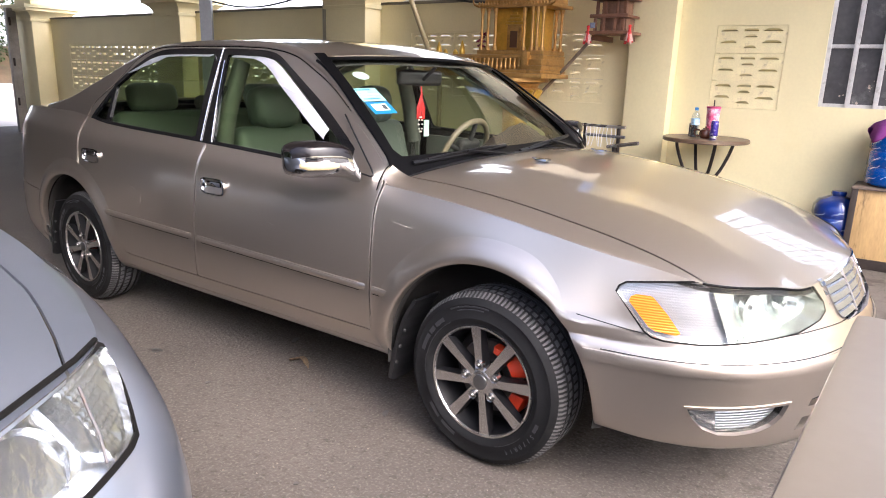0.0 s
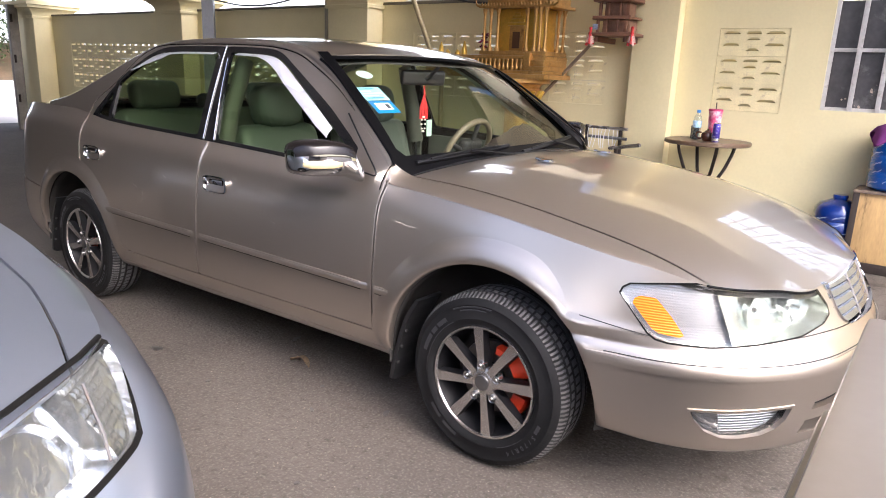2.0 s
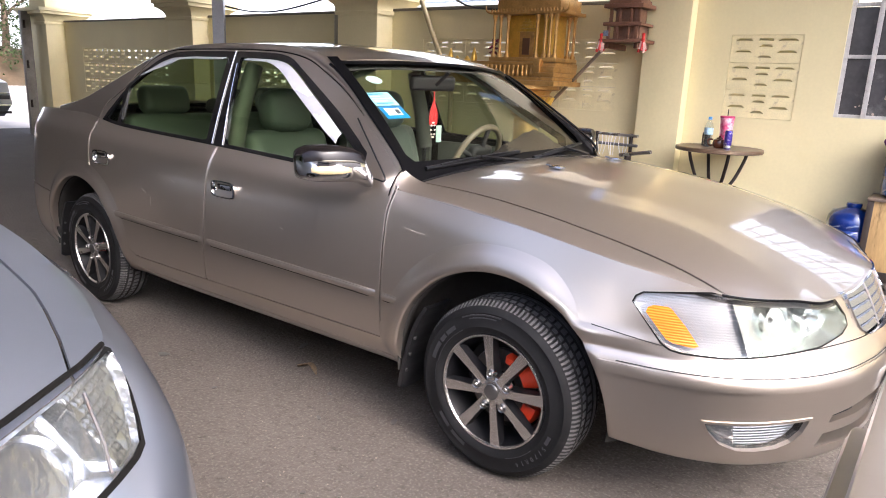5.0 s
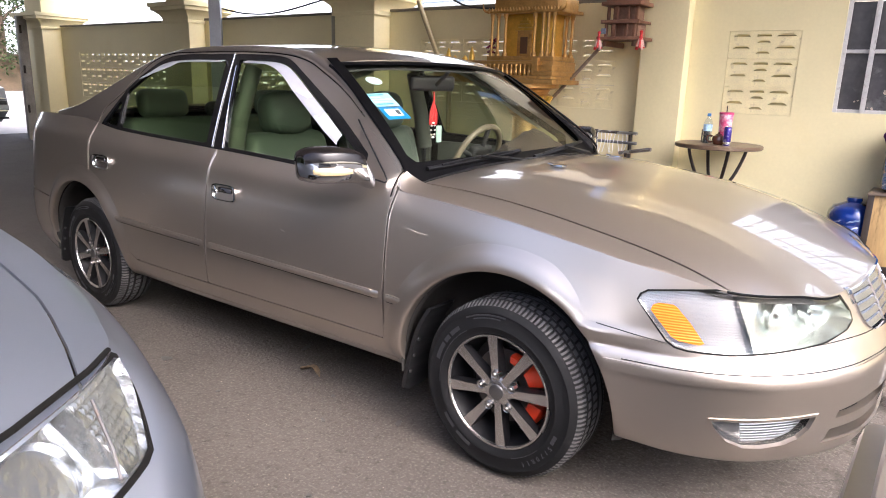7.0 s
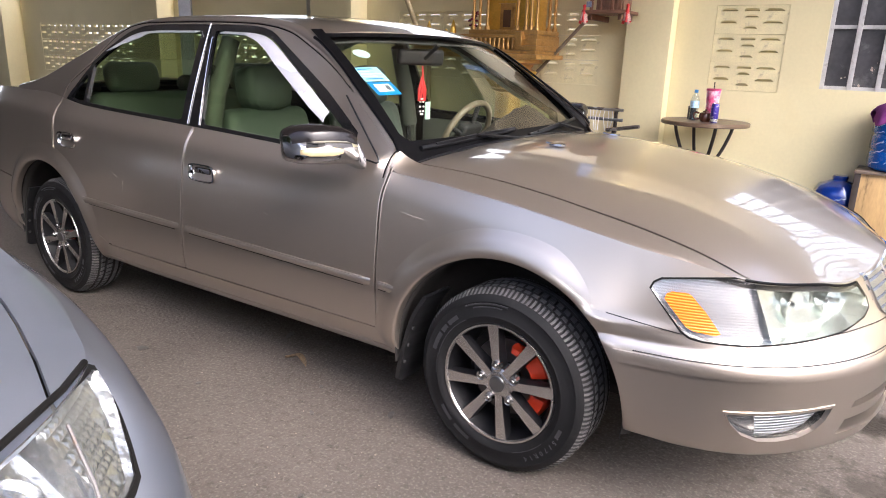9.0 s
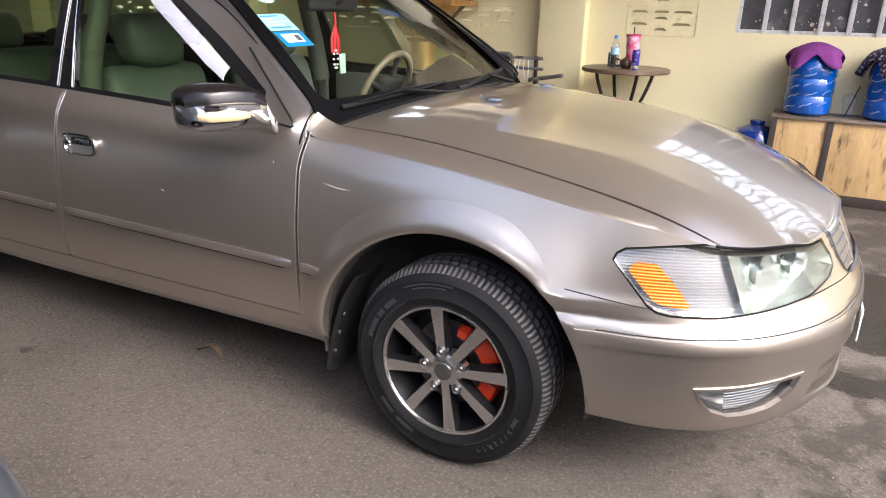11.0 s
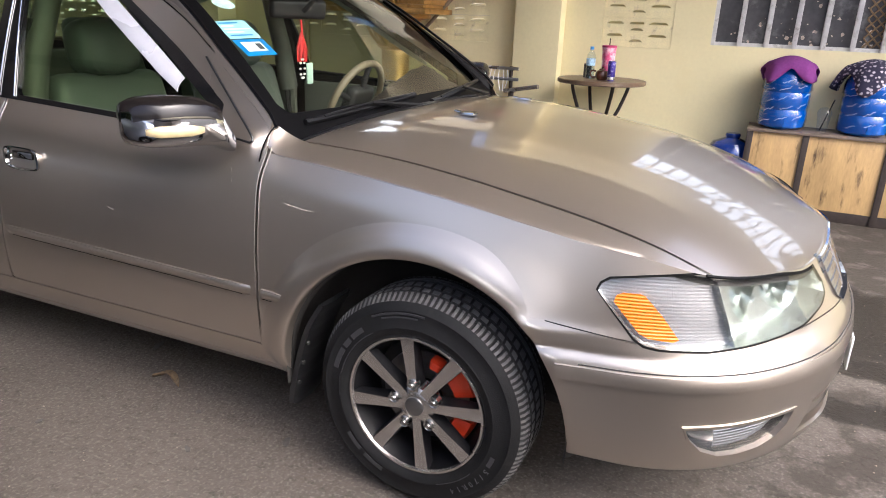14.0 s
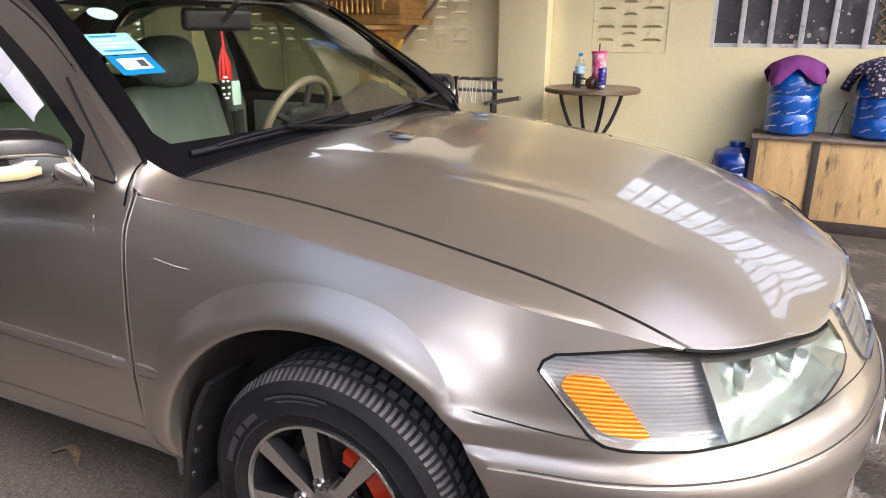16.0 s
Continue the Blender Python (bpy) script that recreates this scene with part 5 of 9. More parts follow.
# ---- door handles ----
def door_handle(x, z, parent, mir):
    sg = 1 if mir else -1
    y = sg * float(-np.interp(z, FLANK[np.argmin(abs(OUTLINE[:, 0] - x) + 9 * (OUTLINE[:, 1] > -0.5)), :, 2], FLANK[np.argmin(abs(OUTLINE[:, 0] - x) + 9 * (OUTLINE[:, 1] > -0.5)), :, 1]))
    y = sg * abs(y)
    n = 26
    bm = bmesh.new()
    rings = []
    for sc, o in ((1.0, 0.001), (1.0, 0.006), (0.90, 0.007), (0.84, -0.004), (0.70, -0.016), (0.0, -0.020)):
        ring = []
        for i in range(n):
            a = 2 * math.pi * i / n
            c, s = math.cos(a), math.sin(a)
            ex = 0.082 * math.copysign(abs(c) ** 0.45, c) * sc
            ez = 0.036 * math.copysign(abs(s) ** 0.45, s) * sc
            ring.append(bm.verts.new((x + ex, y + sg * (o + 0.004), z + ez)))
        rings.append(ring)
    for a, b in zip(rings, rings[1:]):
        for i in range(n):
            bm.faces.new((a[i], a[(i + 1) % n], b[(i + 1) % n], b[i]))
    bmesh.ops.remove_doubles(bm, verts=bm.verts, dist=1e-4)
    h = part("door_handle", bm, M_CHROME, parent, "chrome pull handle in a dished recess", angle=50)
    bm = bmesh.new()
    add_box(bm, (x - 0.030, y + sg * 0.002, z + 0.000), (x + 0.062, y + sg * 0.014, z + 0.024), None, 0.005)
    part("lever", bm, M_CHROME, h, "", angle=40)
    turned("lock", [(0.0, 0.004), (0.009, 0.004), (0.011, 0)], M_CHROME, h, "round key lock", (x - 0.058, y + sg * 0.003, z), 14, m=pose(0, 0, 0, -90 * sg, 0, 0))


for side, mir in (("right", False), ("left", True)):
    door_handle(-0.06, 0.805, doors[side, "f"], mir)
    door_handle(-1.09, 0.842, doors[side, "r"], mir)

# ---- door mirrors ----
for side, mir in (("right", False), ("left", True)):
    sg = 1 if mir else -1
    base = Vector((0.735, sg * 0.845, 1.006))
    # housing lofted from the sail outwards
    n = 22
    secs = [(0.00, 0.030, 0.026, 0.03, 0.062), (0.025, 0.042, 0.036, 0.022, 0.040), (0.05, 0.058, 0.053, 0.008, 0.014), (0.09, 0.066, 0.060, -0.006, 0.003), (0.145, 0.067, 0.062, -0.030, 0.0), (0.190, 0.063, 0.059, -0.050, 0.0), (0.215, 0.050, 0.051, -0.062, 0.002), (0.228, 0.022, 0.034, -0.070, 0.004)]
    bm = bmesh.new()
    rings = []
    for d, hx, hz, px, pz in secs:
        ring = []
        for i in range(n):
            a = 2 * math.pi * i / n
            c, s = math.cos(a), math.sin(a)
            ring.append(bm.verts.new(base + Vector((px + hx * math.copysign(abs(c) ** 0.55, c), sg * (0.005 + d), hz * math.copysign(abs(s) ** 0.55, s) - pz))))
        rings.append(ring)
    for a, b in zip(rings, rings[1:]):
        for i in range(n):
            f = bm.faces.new((a[i], a[(i + 1) % n], b[(i + 1) % n], b[i]))
    bm.faces.new(rings[0][::-1])
    bm.faces.new(rings[-1])
    mr_ob = part("door_mirror", bm, M_CHROME, doors[side, "f"], "chrome mirror cover with amber indicator strip", angle=60)
    # dark upper cap just proud of the chrome, standing for its dark reflection
    bm = bmesh.new()
    rings = []
    for d, hx, hz, px, pz in secs[2:]:
        ring = []
        for i in range(11):
            a = radians(6 + 168 * i / 10)
            c, s = math.cos(a), math.sin(a)
            ring.append(bm.verts.new(base + Vector((px + (hx + 0.003) * math.copysign(abs(c) ** 0.55, c), sg * (0.005 + d), (hz + 0.003) * math.copysign(abs(s) ** 0.55, s) - pz))))
        rings.append(ring)
    for a, b in zip(rings, rings[1:]):
        for i in range(10):
            bm.faces.new((a[i], a[i + 1], b[i + 1], b[i]))
    part("upper_cap", bm, mat("dark_chrome_reflection", (0.010, 0.008, 0.008), 0.22, 0.0, spec=0.3, coat=0.2), mr_ob, "dark glossy upper cap standing for the chrome's reflection", smooth=True)
    bm = bmesh.new()
    rows = []
    for d, px, hx in ((0.105, -0.012, 0.066), (0.135, -0.026, 0.0675), (0.170, -0.042, 0.0660), (0.200, -0.055, 0.058), (0.219, -0.065, 0.046)):
        e = 0.007 if d in (0.105, 0.219) else 0.0135
        rows.append([bm.verts.new(base + Vector((px + hx + 0.002, sg * (0.005 + d), z))) for z in (-0.016 - e, -0.016, -0.016 + e)])
    for a, b in zip(rows, rows[1:]):
        for i in range(2):
            bm.faces.new((a[i], a[i + 1], b[i + 1], b[i]))
    ind = part("indicator", bm, M_MIRRORLAMP, mr_ob, "cream indicator lens", smooth=True)
    s = ind.modifiers.new("thick", "SOLIDIFY")
    s.thickness, s.offset = 0.006, 0.0

# ---- wipers and washer jets ----
M_WIPER = mat("wiper_rubber", (0.006, 0.006, 0.0065), 0.35, spec=0.25, var=0.2)


def on_screen(y, b, lift=0.02):
    half = 0.750 * (1 - b) + 0.611 * b
    return Vector(windscreen(y / half, b, lift))


for y_pivot, y0, y1, b0, b1 in ((0.06, -0.66, -0.06, 0.050, 0.108), (0.62, 0.02, 0.66, 0.050, 0.112)):
    wp = tube("wiper_blade", [on_screen(y, b0 + (b1 - b0) * t, 0.016) for t, y in ((t, y0 + (y1 - y0) * t) for t in np.linspace(0, 1, 14))], 0.009, M_WIPER, sedan, "black wiper blade", 6)
    mid = on_screen((y0 + y1) / 2, (b0 + b1) / 2, 0.034)
    tube("wiper_arm", [on_screen(y_pivot, -0.02, 0.012), on_screen(y_pivot - 0.06, -0.01, 0.036), mid], [0.012, 0.010, 0.006], M_WIPER, wp, "black wiper arm", 6)
    tube("wiper_bridge", [on_screen(y0 + (y1 - y0) * t, b0 + (b1 - b0) * t, 0.020 + 0.014 * math.sin(math.pi * t)) for t in np.linspace(0.12, 0.88, 8)], 0.004, M_WIPER, wp, "black wiper bridge", 6)
for y in (-0.245, 0.30):
    z = float(hood_z(np.array(1.195), np.array(y)))
    bm = bmesh.new()
    add_box(bm, (1.170, y - 0.020, z + 0.001), (1.222, y + 0.020, z + 0.011), None, 0.004)
    jt = part("washer_jet", bm, M_CHROME, hood_ob, "chrome washer jet", angle=40)
    tube("nozzle", [(1.170, y, z + 0.008), (1.150, y, z + 0.010)], 0.0045, M_CHROME, jt)

# ---- interior ----
def cushion(bm, size, m, r=0.04):
    """Padded block with rounded corners."""
    g = bmesh.ops.create_cube(bm, size=1.0)
    vs = g["verts"]
    for v in vs:
        v.co = Vector((v.co.x * size[0], v.co.y * size[1], v.co.z * size[2]))
    es = list({e for v in vs for e in v.link_edges})
    out = bmesh.ops.bevel(bm, geom=es, offset=r, segments=4, affect="EDGES", profile=0.5)
    allv = list({v for f in out["faces"] for v in f.verts})
    comp = set(allv)
    stack = list(allv)
    while stack:
        v = stack.pop()
        for e in v.link_edges:
            o = e.other_vert(v)
            if o not in comp:
                comp.add(o)
                stack.append(o)
    bmesh.ops.transform(bm, matrix=m, verts=list(comp))


def padded(name, size, m, material, parent, label="", r=0.04):
    bm = bmesh.new()
    cushion(bm, size, m, r)
    return part(name, bm, material, parent, label, smooth=True)


def pillow(name, half, m, material, parent, label=""):
    """Plump stuffed block with gathered lower edge."""
    bm = bmesh.new()
    bmesh.ops.create_uvsphere(bm, u_segments=40, v_segments=24, radius=1.0)
    for v in bm.verts:
        x, y, z = v.co
        p = Vector([math.copysign(abs(c) ** 0.62, c) * h for c, h in zip((x, y, z), half)])
        if z < -0.25:
            a = math.atan2(y, x)
            p *= 1 + 0.035 * min(1, (-0.25 - z) * 3) * math.sin(24 * a)
        v.co = p
    bmesh.ops.transform(bm, matrix=m, verts=bm.verts)
    return part(name, bm, material, parent, label, smooth=True)


def front_seat(y):
    st = padded("front_seat", (0.52, 0.50, 0.16), pose(0.10, y, 0.48, 0, -8, 0), M_LEATHER, sedan, "grey-green leather front seat", 0.06)
    padded("backrest", (0.15, 0.50, 0.62), pose(-0.205, y, 0.730, 0, -16, 0), M_LEATHER, st, "", 0.065)
    for s in (-1, 1):
        tube("headrest_post", [(-0.285, y + s * 0.07, 0.98), (-0.292, y + s * 0.07, 1.08)], 0.007, M_CHROME, st)
    pillow("headrest", (0.080, 0.132, 0.104), pose(-0.262, y, 1.122, 0, -10, 0), M_LEATHER, st, "puckered leather headrest")


front_seat(-0.36)
front_seat(0.36)
rs = padded("rear_seat", (0.50, 1.30, 0.18), pose(-0.86, 0, 0.50, 0, -6, 0), M_LEATHER, sedan, "grey-green leather rear bench", 0.06)
padded("backrest", (0.15, 1.32, 0.60), pose(-1.16, 0, 0.76, 0, -20, 0), M_LEATHER, rs, "", 0.06)
for y in (-0.40, 0.40):
    padded("headrest", (0.11, 0.30, 0.16), pose(-1.27, y, 1.125, 0, -12, 0), M_LEATHER, rs, "dark rear headrest", 0.05)
padded("headrest", (0.10, 0.22, 0.10), pose(-1.28, 0, 1.085, 0, -12, 0), M_DARKTRIM, rs, "dark rear headrest", 0.045)
box("parcel_shelf", (-1.66, -0.62, 1.00), (-1.30, 0.62, 1.03), M_DARKTRIM, sedan, "dark parcel shelf", 0.008)
bm = bmesh.new()
add_box(bm, (-1.30, -0.78, 0.30), (0.90, 0.78, 0.33))
part("cabin_floor", bm, M_DARKTRIM, sedan, "dark cabin carpet")
bm = bmesh.new()
add_box(bm, (0.40, -0.115, 0.33), (-0.55, 0.115, 0.56), None, 0.03)
part("centre_console", bm, M_TRIMGREY, sedan, "grey centre console", angle=40)
for sg in (-1, 1):
    for x0, x1, dr in ((-0.18, 0.80, "f"), (-1.05, -0.24, "r")):
        bm = bmesh.new()
        add_box(bm, (x0, sg * 0.775, 0.36), (x1, sg * 0.80, 0.935), None, 0.012)
        add_box(bm, (x0 + 0.1, sg * 0.70, 0.60), (x1 - 0.15, sg * 0.78, 0.67), None, 0.02)
        part("door_lining", bm, M_TRIMGREY, doors["left" if sg > 0 else "right", dr], "grey-green door lining", angle=40)
    tube("belt_strap", [(-0.235, sg * 0.735, 0.55), (-0.245, sg * 0.715, 0.95), (-0.225, sg * 0.655, 1.22)], 0.014, M_DARKTRIM, sedan, "dark seat belt", 6)
    tube("pillar_lining", [(-0.225, sg * 0.705, 0.90), (-0.222, sg * 0.66, 1.10), (-0.215, sg * 0.57, 1.33)], [0.048, 0.044, 0.038], M_TRIMGREY, sedan, "grey centre pillar lining", 8)
# headlining
hl = sheet(lambda a, b: (lambda p: (p[0], p[1] * 0.97, p[2] - 0.035))(roof(a, b)), 17, 16)
faces_mesh("headlining", hl, mat("headlining_cloth", (0.06, 0.06, 0.055), 0.9), sedan, "dark grey headlining", thick=0.006)
# dash with a crumpled brown cloth
G = np.zeros((40, 18, 4))
for i, y in enumerate(np.linspace(-0.70, 0.70, 40)):
    for j, t in enumerate(np.linspace(0, 1, 18)):
        x = 0.90 - 0.42 * t + 0.05 * (1 - (y / 0.7) ** 2)
        z = 0.900 + 0.030 * math.sin(math.pi * min(t * 1.1, 1)) - (0.16 * max(t - 0.86, 0) / 0.14) + 0.04 * math.exp(-((y - 0.36) / 0.16) ** 2) * (1 if t > 0.3 else t / 0.3)
        G[i, j] = (x, y, z, 0)
faces_mesh("dashboard", grid_faces(G), M_TRIMGREY, sedan, "grey-beige dashboard", flip=False, thick=0.03)
for i in range(40):
    for j in range(18):
        p = Vector(G[i, j, :3])
        G[i, j, 2] += 0.018 + 0.026 * noise.noise(p * 9) + 0.016 * noise.noise(p * 23) + 0.085 * math.exp(-((p.y - 0.48) / 0.19) ** 2 - ((p.x - 0.68) / 0.14) ** 2)
faces_mesh("dash_cloth", grid_faces(G[1:39, 2:15]), M_FUR, sedan, "crumpled brown dash cloth", flip=False, thick=0.006)
# steering wheel on the far side
bm = bmesh.new()
mw = pose(0.395, 0.365, 0.905, 0, -66, 0)
add_tube(bm, [mw @ Vector((0.185 * math.cos(a), 0.185 * math.sin(a), 0)) for a in np.linspace(0, 2 * math.pi, 41)], 0.0155, 10, False)
bmesh.ops.remove_doubles(bm, verts=bm.verts, dist=1e-4)
sw = part("steering_wheel", bm, M_BEIGE, sedan, "beige leather steering wheel", smooth=True)
bm = bmesh.new()
cushion(bm, (0.16, 0.17, 0.06), mw @ Matrix.Translation((0, 0, -0.005)), 0.025)
part("wheel_boss", bm, M_DARKTRIM, sw, "", smooth=True)
for a in (0, 180, 250, 290):
    tube("spoke", [mw @ Vector((0.06 * math.cos(radians(a)) , 0.06 * math.sin(radians(a)), -0.01)), mw @ Vector((0.185 * math.cos(radians(a)), 0.185 * math.sin(radians(a)), 0))], 0.013, M_DARKTRIM, sw)
# inside mirror with hanging charm
im = padded("inside_mirror", (0.035, 0.245, 0.072), pose(0.362, 0.017, 1.283, 0, 8, -21), M_BLACK, sedan, "dark inside mirror", 0.017)
tube("mirror_stalk", [(0.40, 0, 1.275), (0.47, 0, 1.335)], 0.009, M_BLACK, im)

# ---- the yard ----
M_WALL = mat("pale_yellow_render", (0.79, 0.705, 0.425), 0.75, var=0.05, scale=2.2, fine=40, bump=0.06, bump_scale=60, stain=(0.76, 0.655, 0.36), stain_scale=1.6, stain_cut=(0.55, 0.85))
M_VENT = mat("vent_block_cement", (0.80, 0.715, 0.43), 0.85, var=0.12, scale=9, fine=80, bump=0.2, bump_scale=80, stain=(0.42, 0.35, 0.22), stain_scale=12, stain_cut=(0.58, 0.8))
M_ROOF = mat("carport_sheet", (0.50, 0.48, 0.45), 0.6, 0.2, var=0.12)
M_SKYBLOCK = mat("sky_block_board", (0.20, 0.17, 0.13), 0.7, var=0.2)
M_RUST = mat("painted_steel", (0.16, 0.16, 0.16), 0.5, 0.5, var=0.2)


def ground_material():
    """Worn concrete: grain, dusty swells, damp dark patches and hairline cracks."""
    m = mat("worn_concrete", (0.090, 0.077, 0.065), 0.86, var=0.30, scale=2.2, fine=34, bump=1.0, bump_scale=55,
            stain=(0.050, 0.043, 0.036), stain_scale=1.1, stain_cut=(0.50, 0.80))
    N, L = m.node_tree.nodes, m.node_tree.links
    b = N["Principled BSDF"]
    src = b.inputs["Base Color"].links[0].from_socket
    tc = N.new("ShaderNodeTexCoord")
    wob = N.new("ShaderNodeTexNoise")
    wob.inputs["Scale"].default_value = 3.0
    wob.inputs["Detail"].default_value = 6
    L.new(tc.outputs["Object"], wob.inputs["Vector"])
    add = N.new("ShaderNodeVectorMath")
    add.operation = "MULTIPLY_ADD"
    add.inputs[1].default_value = (0.5, 0.5, 0.5)
    L.new(wob.outputs["Color"], add.inputs[0])
    L.new(tc.outputs["Object"], add.inputs[2])
    vor = N.new("ShaderNodeTexVoronoi")
    vor.feature = "DISTANCE_TO_EDGE"
    vor.inputs["Scale"].default_value = 1.35
    L.new(add.outputs[0], vor.inputs["Vector"])
    cr = N.new("ShaderNodeMapRange")
    cr.inputs["From Min"].default_value, cr.inputs["From Max"].default_value = 0.0, 0.010
    cr.inputs["To Min"].default_value, cr.inputs["To Max"].default_value = 1.0, 0.0
    L.new(vor.outputs["Distance"], cr.inputs["Value"])
    # cracks lie on the open ground in front of the cars
    sep = N.new("ShaderNodeSeparateXYZ")
    L.new(tc.outputs["Object"], sep.inputs[0])
    far = N.new("ShaderNodeMapRange")
    far.inputs["From Min"].default_value, far.inputs["From Max"].default_value = 2.0, 2.4
    L.new(sep.outputs["X"], far.inputs["Value"])
    cm = N.new("ShaderNodeMath")
    cm.operation = "MULTIPLY"
    L.new(cr.outputs[0], cm.inputs[0])
    L.new(far.outputs[0], cm.inputs[1])
    mx = N.new("ShaderNodeMix")
    mx.data_type = "RGBA"
    L.new(cm.outputs[0], mx.inputs[0])
    L.new(src, mx.inputs[6])
    mx.inputs[7].default_value = (0.024, 0.020, 0.017, 1)
    # pits and grit
    pit = N.new("ShaderNodeTexNoise")
    pit.inputs["Scale"].default_value = 26.0
    pit.inputs["Detail"].default_value = 9
    pit.inputs["Roughness"].default_value = 0.7
    L.new(tc.outputs["Object"], pit.inputs["Vector"])
    pr = N.new("ShaderNodeMapRange")
    pr.inputs["From Min"].default_value, pr.inputs["From Max"].default_value = 0.53, 0.68
    pr.inputs["To Max"].default_value = 0.60
    L.new(pit.outputs["Fac"], pr.inputs["Value"])
    mx2 = N.new("ShaderNodeMix")
    mx2.data_type = "RGBA"
    L.new(pr.outputs[0], mx2.inputs[0])
    L.new(mx.outputs[2], mx2.inputs[6])
    mx2.inputs[7].default_value = (0.022, 0.019, 0.016, 1)
    # pale sand grains
    gr_n = N.new("ShaderNodeTexNoise")
    gr_n.inputs["Scale"].default_value = 95.0
    gr_n.inputs["Detail"].default_value = 4
    L.new(tc.outputs["Object"], gr_n.inputs["Vector"])
    gm = N.new("ShaderNodeMapRange")
    gm.inputs["From Min"].default_value, gm.inputs["From Max"].default_value = 0.52, 0.66
    gm.inputs["To Max"].default_value = 0.7
    L.new(gr_n.outputs["Fac"], gm.inputs["Value"])
    mx3 = N.new("ShaderNodeMix")
    mx3.data_type = "RGBA"
    L.new(gm.outputs[0], mx3.inputs[0])
    L.new(mx2.outputs[2], mx3.inputs[6])
    mx3.inputs[7].default_value = (0.165, 0.145, 0.124, 1)
    # broken, earthy concrete on the open ground beyond the cars' noses
    br = N.new("ShaderNodeTexNoise")
    br.inputs["Scale"].default_value = 4.5
    br.inputs["Detail"].default_value = 10
    br.inputs["Roughness"].default_value = 0.66
    L.new(tc.outputs["Object"], br.inputs["Vector"])
    bs = N.new("ShaderNodeMath")
    bs.operation = "MULTIPLY_ADD"
    bs.inputs[1].default_value = 4.0
    L.new(br.outputs["Fac"], bs.inputs[0])
    L.new(sep.outputs["X"], bs.inputs[2])
    bf = N.new("ShaderNodeMapRange")
    bf.inputs["From Min"].default_value, bf.inputs["From Max"].default_value = 4.25, 4.62
    bf.inputs["To Max"].default_value = 0.85
    L.new(bs.outputs[0], bf.inputs["Value"])
    mxb = N.new("ShaderNodeMix")
    mxb.data_type = "RGBA"
    L.new(bf.outputs[0], mxb.inputs[0])
    L.new(mx3.outputs[2], mxb.inputs[6])
    mxb.inputs[7].default_value = (0.034, 0.027, 0.020, 1)
    # wet patches with ragged edges in front of the sedan
    prev = None
    for c, r in (((2.60, 1.38), (0.24, 0.34)), ((2.95, 1.14), (0.62, 0.12)), ((2.85, 0.70), (0.62, 0.11)), ((2.55, 0.95), (0.18, 0.16)), ((2.45, 0.30), (0.22, 0.10)), ((2.62, -0.28), (0.16, 0.08))):
        ad = N.new("ShaderNodeVectorMath")
        ad.operation = "SUBTRACT"
        ad.inputs[1].default_value = (c[0], c[1], 0)
        L.new(tc.outputs["Object"], ad.inputs[0])
        sc = N.new("ShaderNodeVectorMath")
        sc.operation = "MULTIPLY"
        sc.inputs[1].default_value = (1 / r[0], 1 / r[1], 0)
        L.new(ad.outputs[0], sc.inputs[0])
        ln = N.new("ShaderNodeVectorMath")
        ln.operation = "LENGTH"
        L.new(sc.outputs[0], ln.inputs[0])
        if prev is None:
            prev = ln.outputs["Value"]
        else:
            mn = N.new("ShaderNodeMath")
            mn.operation = "MINIMUM"
            L.new(prev, mn.inputs[0])
            L.new(ln.outputs["Value"], mn.inputs[1])
            prev = mn.outputs[0]
    rag = N.new("ShaderNodeTexNoise")
    rag.inputs["Scale"].default_value = 7.0
    rag.inputs["Detail"].default_value = 9
    rag.inputs["Roughness"].default_value = 0.62
    L.new(tc.outputs["Object"], rag.inputs["Vector"])
    edge = N.new("ShaderNodeMath")
    edge.operation = "MULTIPLY_ADD"
    edge.inputs[1].default_value = 1.7
    L.new(rag.outputs["Fac"], edge.inputs[0])
    L.new(prev, edge.inputs[2])
    wm = N.new("ShaderNodeMapRange")
    wm.inputs["From Min"].default_value, wm.inputs["From Max"].default_value = 1.74, 1.92
    wm.inputs["To Min"].default_value, wm.inputs["To Max"].default_value = 0.9, 0.0
    L.new(edge.outputs[0], wm.inputs["Value"])
    mx4 = N.new("ShaderNodeMix")
    mx4.data_type = "RGBA"
    L.new(wm.outputs[0], mx4.inputs[0])
    L.new(mxb.outputs[2], mx4.inputs[6])
    mx4.inputs[7].default_value = (0.016, 0.013, 0.010, 1)
    L.new(mx4.outputs[2], b.inputs["Base Color"])
    wr = N.new("ShaderNodeMapRange")
    wr.inputs["To Min"].default_value, wr.inputs["To Max"].default_value = 0.86, 0.5
    L.new(wm.outputs[0], wr.inputs["Value"])
    L.new(wr.outputs[0], b.inputs["Roughness"])
    return m


M_GROUND = ground_material()
bm = bmesh.new()
add_box(bm, (-140, -140, -0.5), (140, 140, 0.0))
ground = tagged(part("ground", bm, M_GROUND), "dusty worn concrete ground with cracks and dark patches", "ground", kind="structure")

WALL_Y = 3.5
VENTS = [(0.745, 1.285, 1, 1.098, 1.760, 3), (-2.54, -0.230, 4, 1.080, 1.730, 3), (-10.34, -7.62, 5, 0.835, 1.600, 3), (-6.45, -3.75, 5, 0.835, 1.600, 3)]
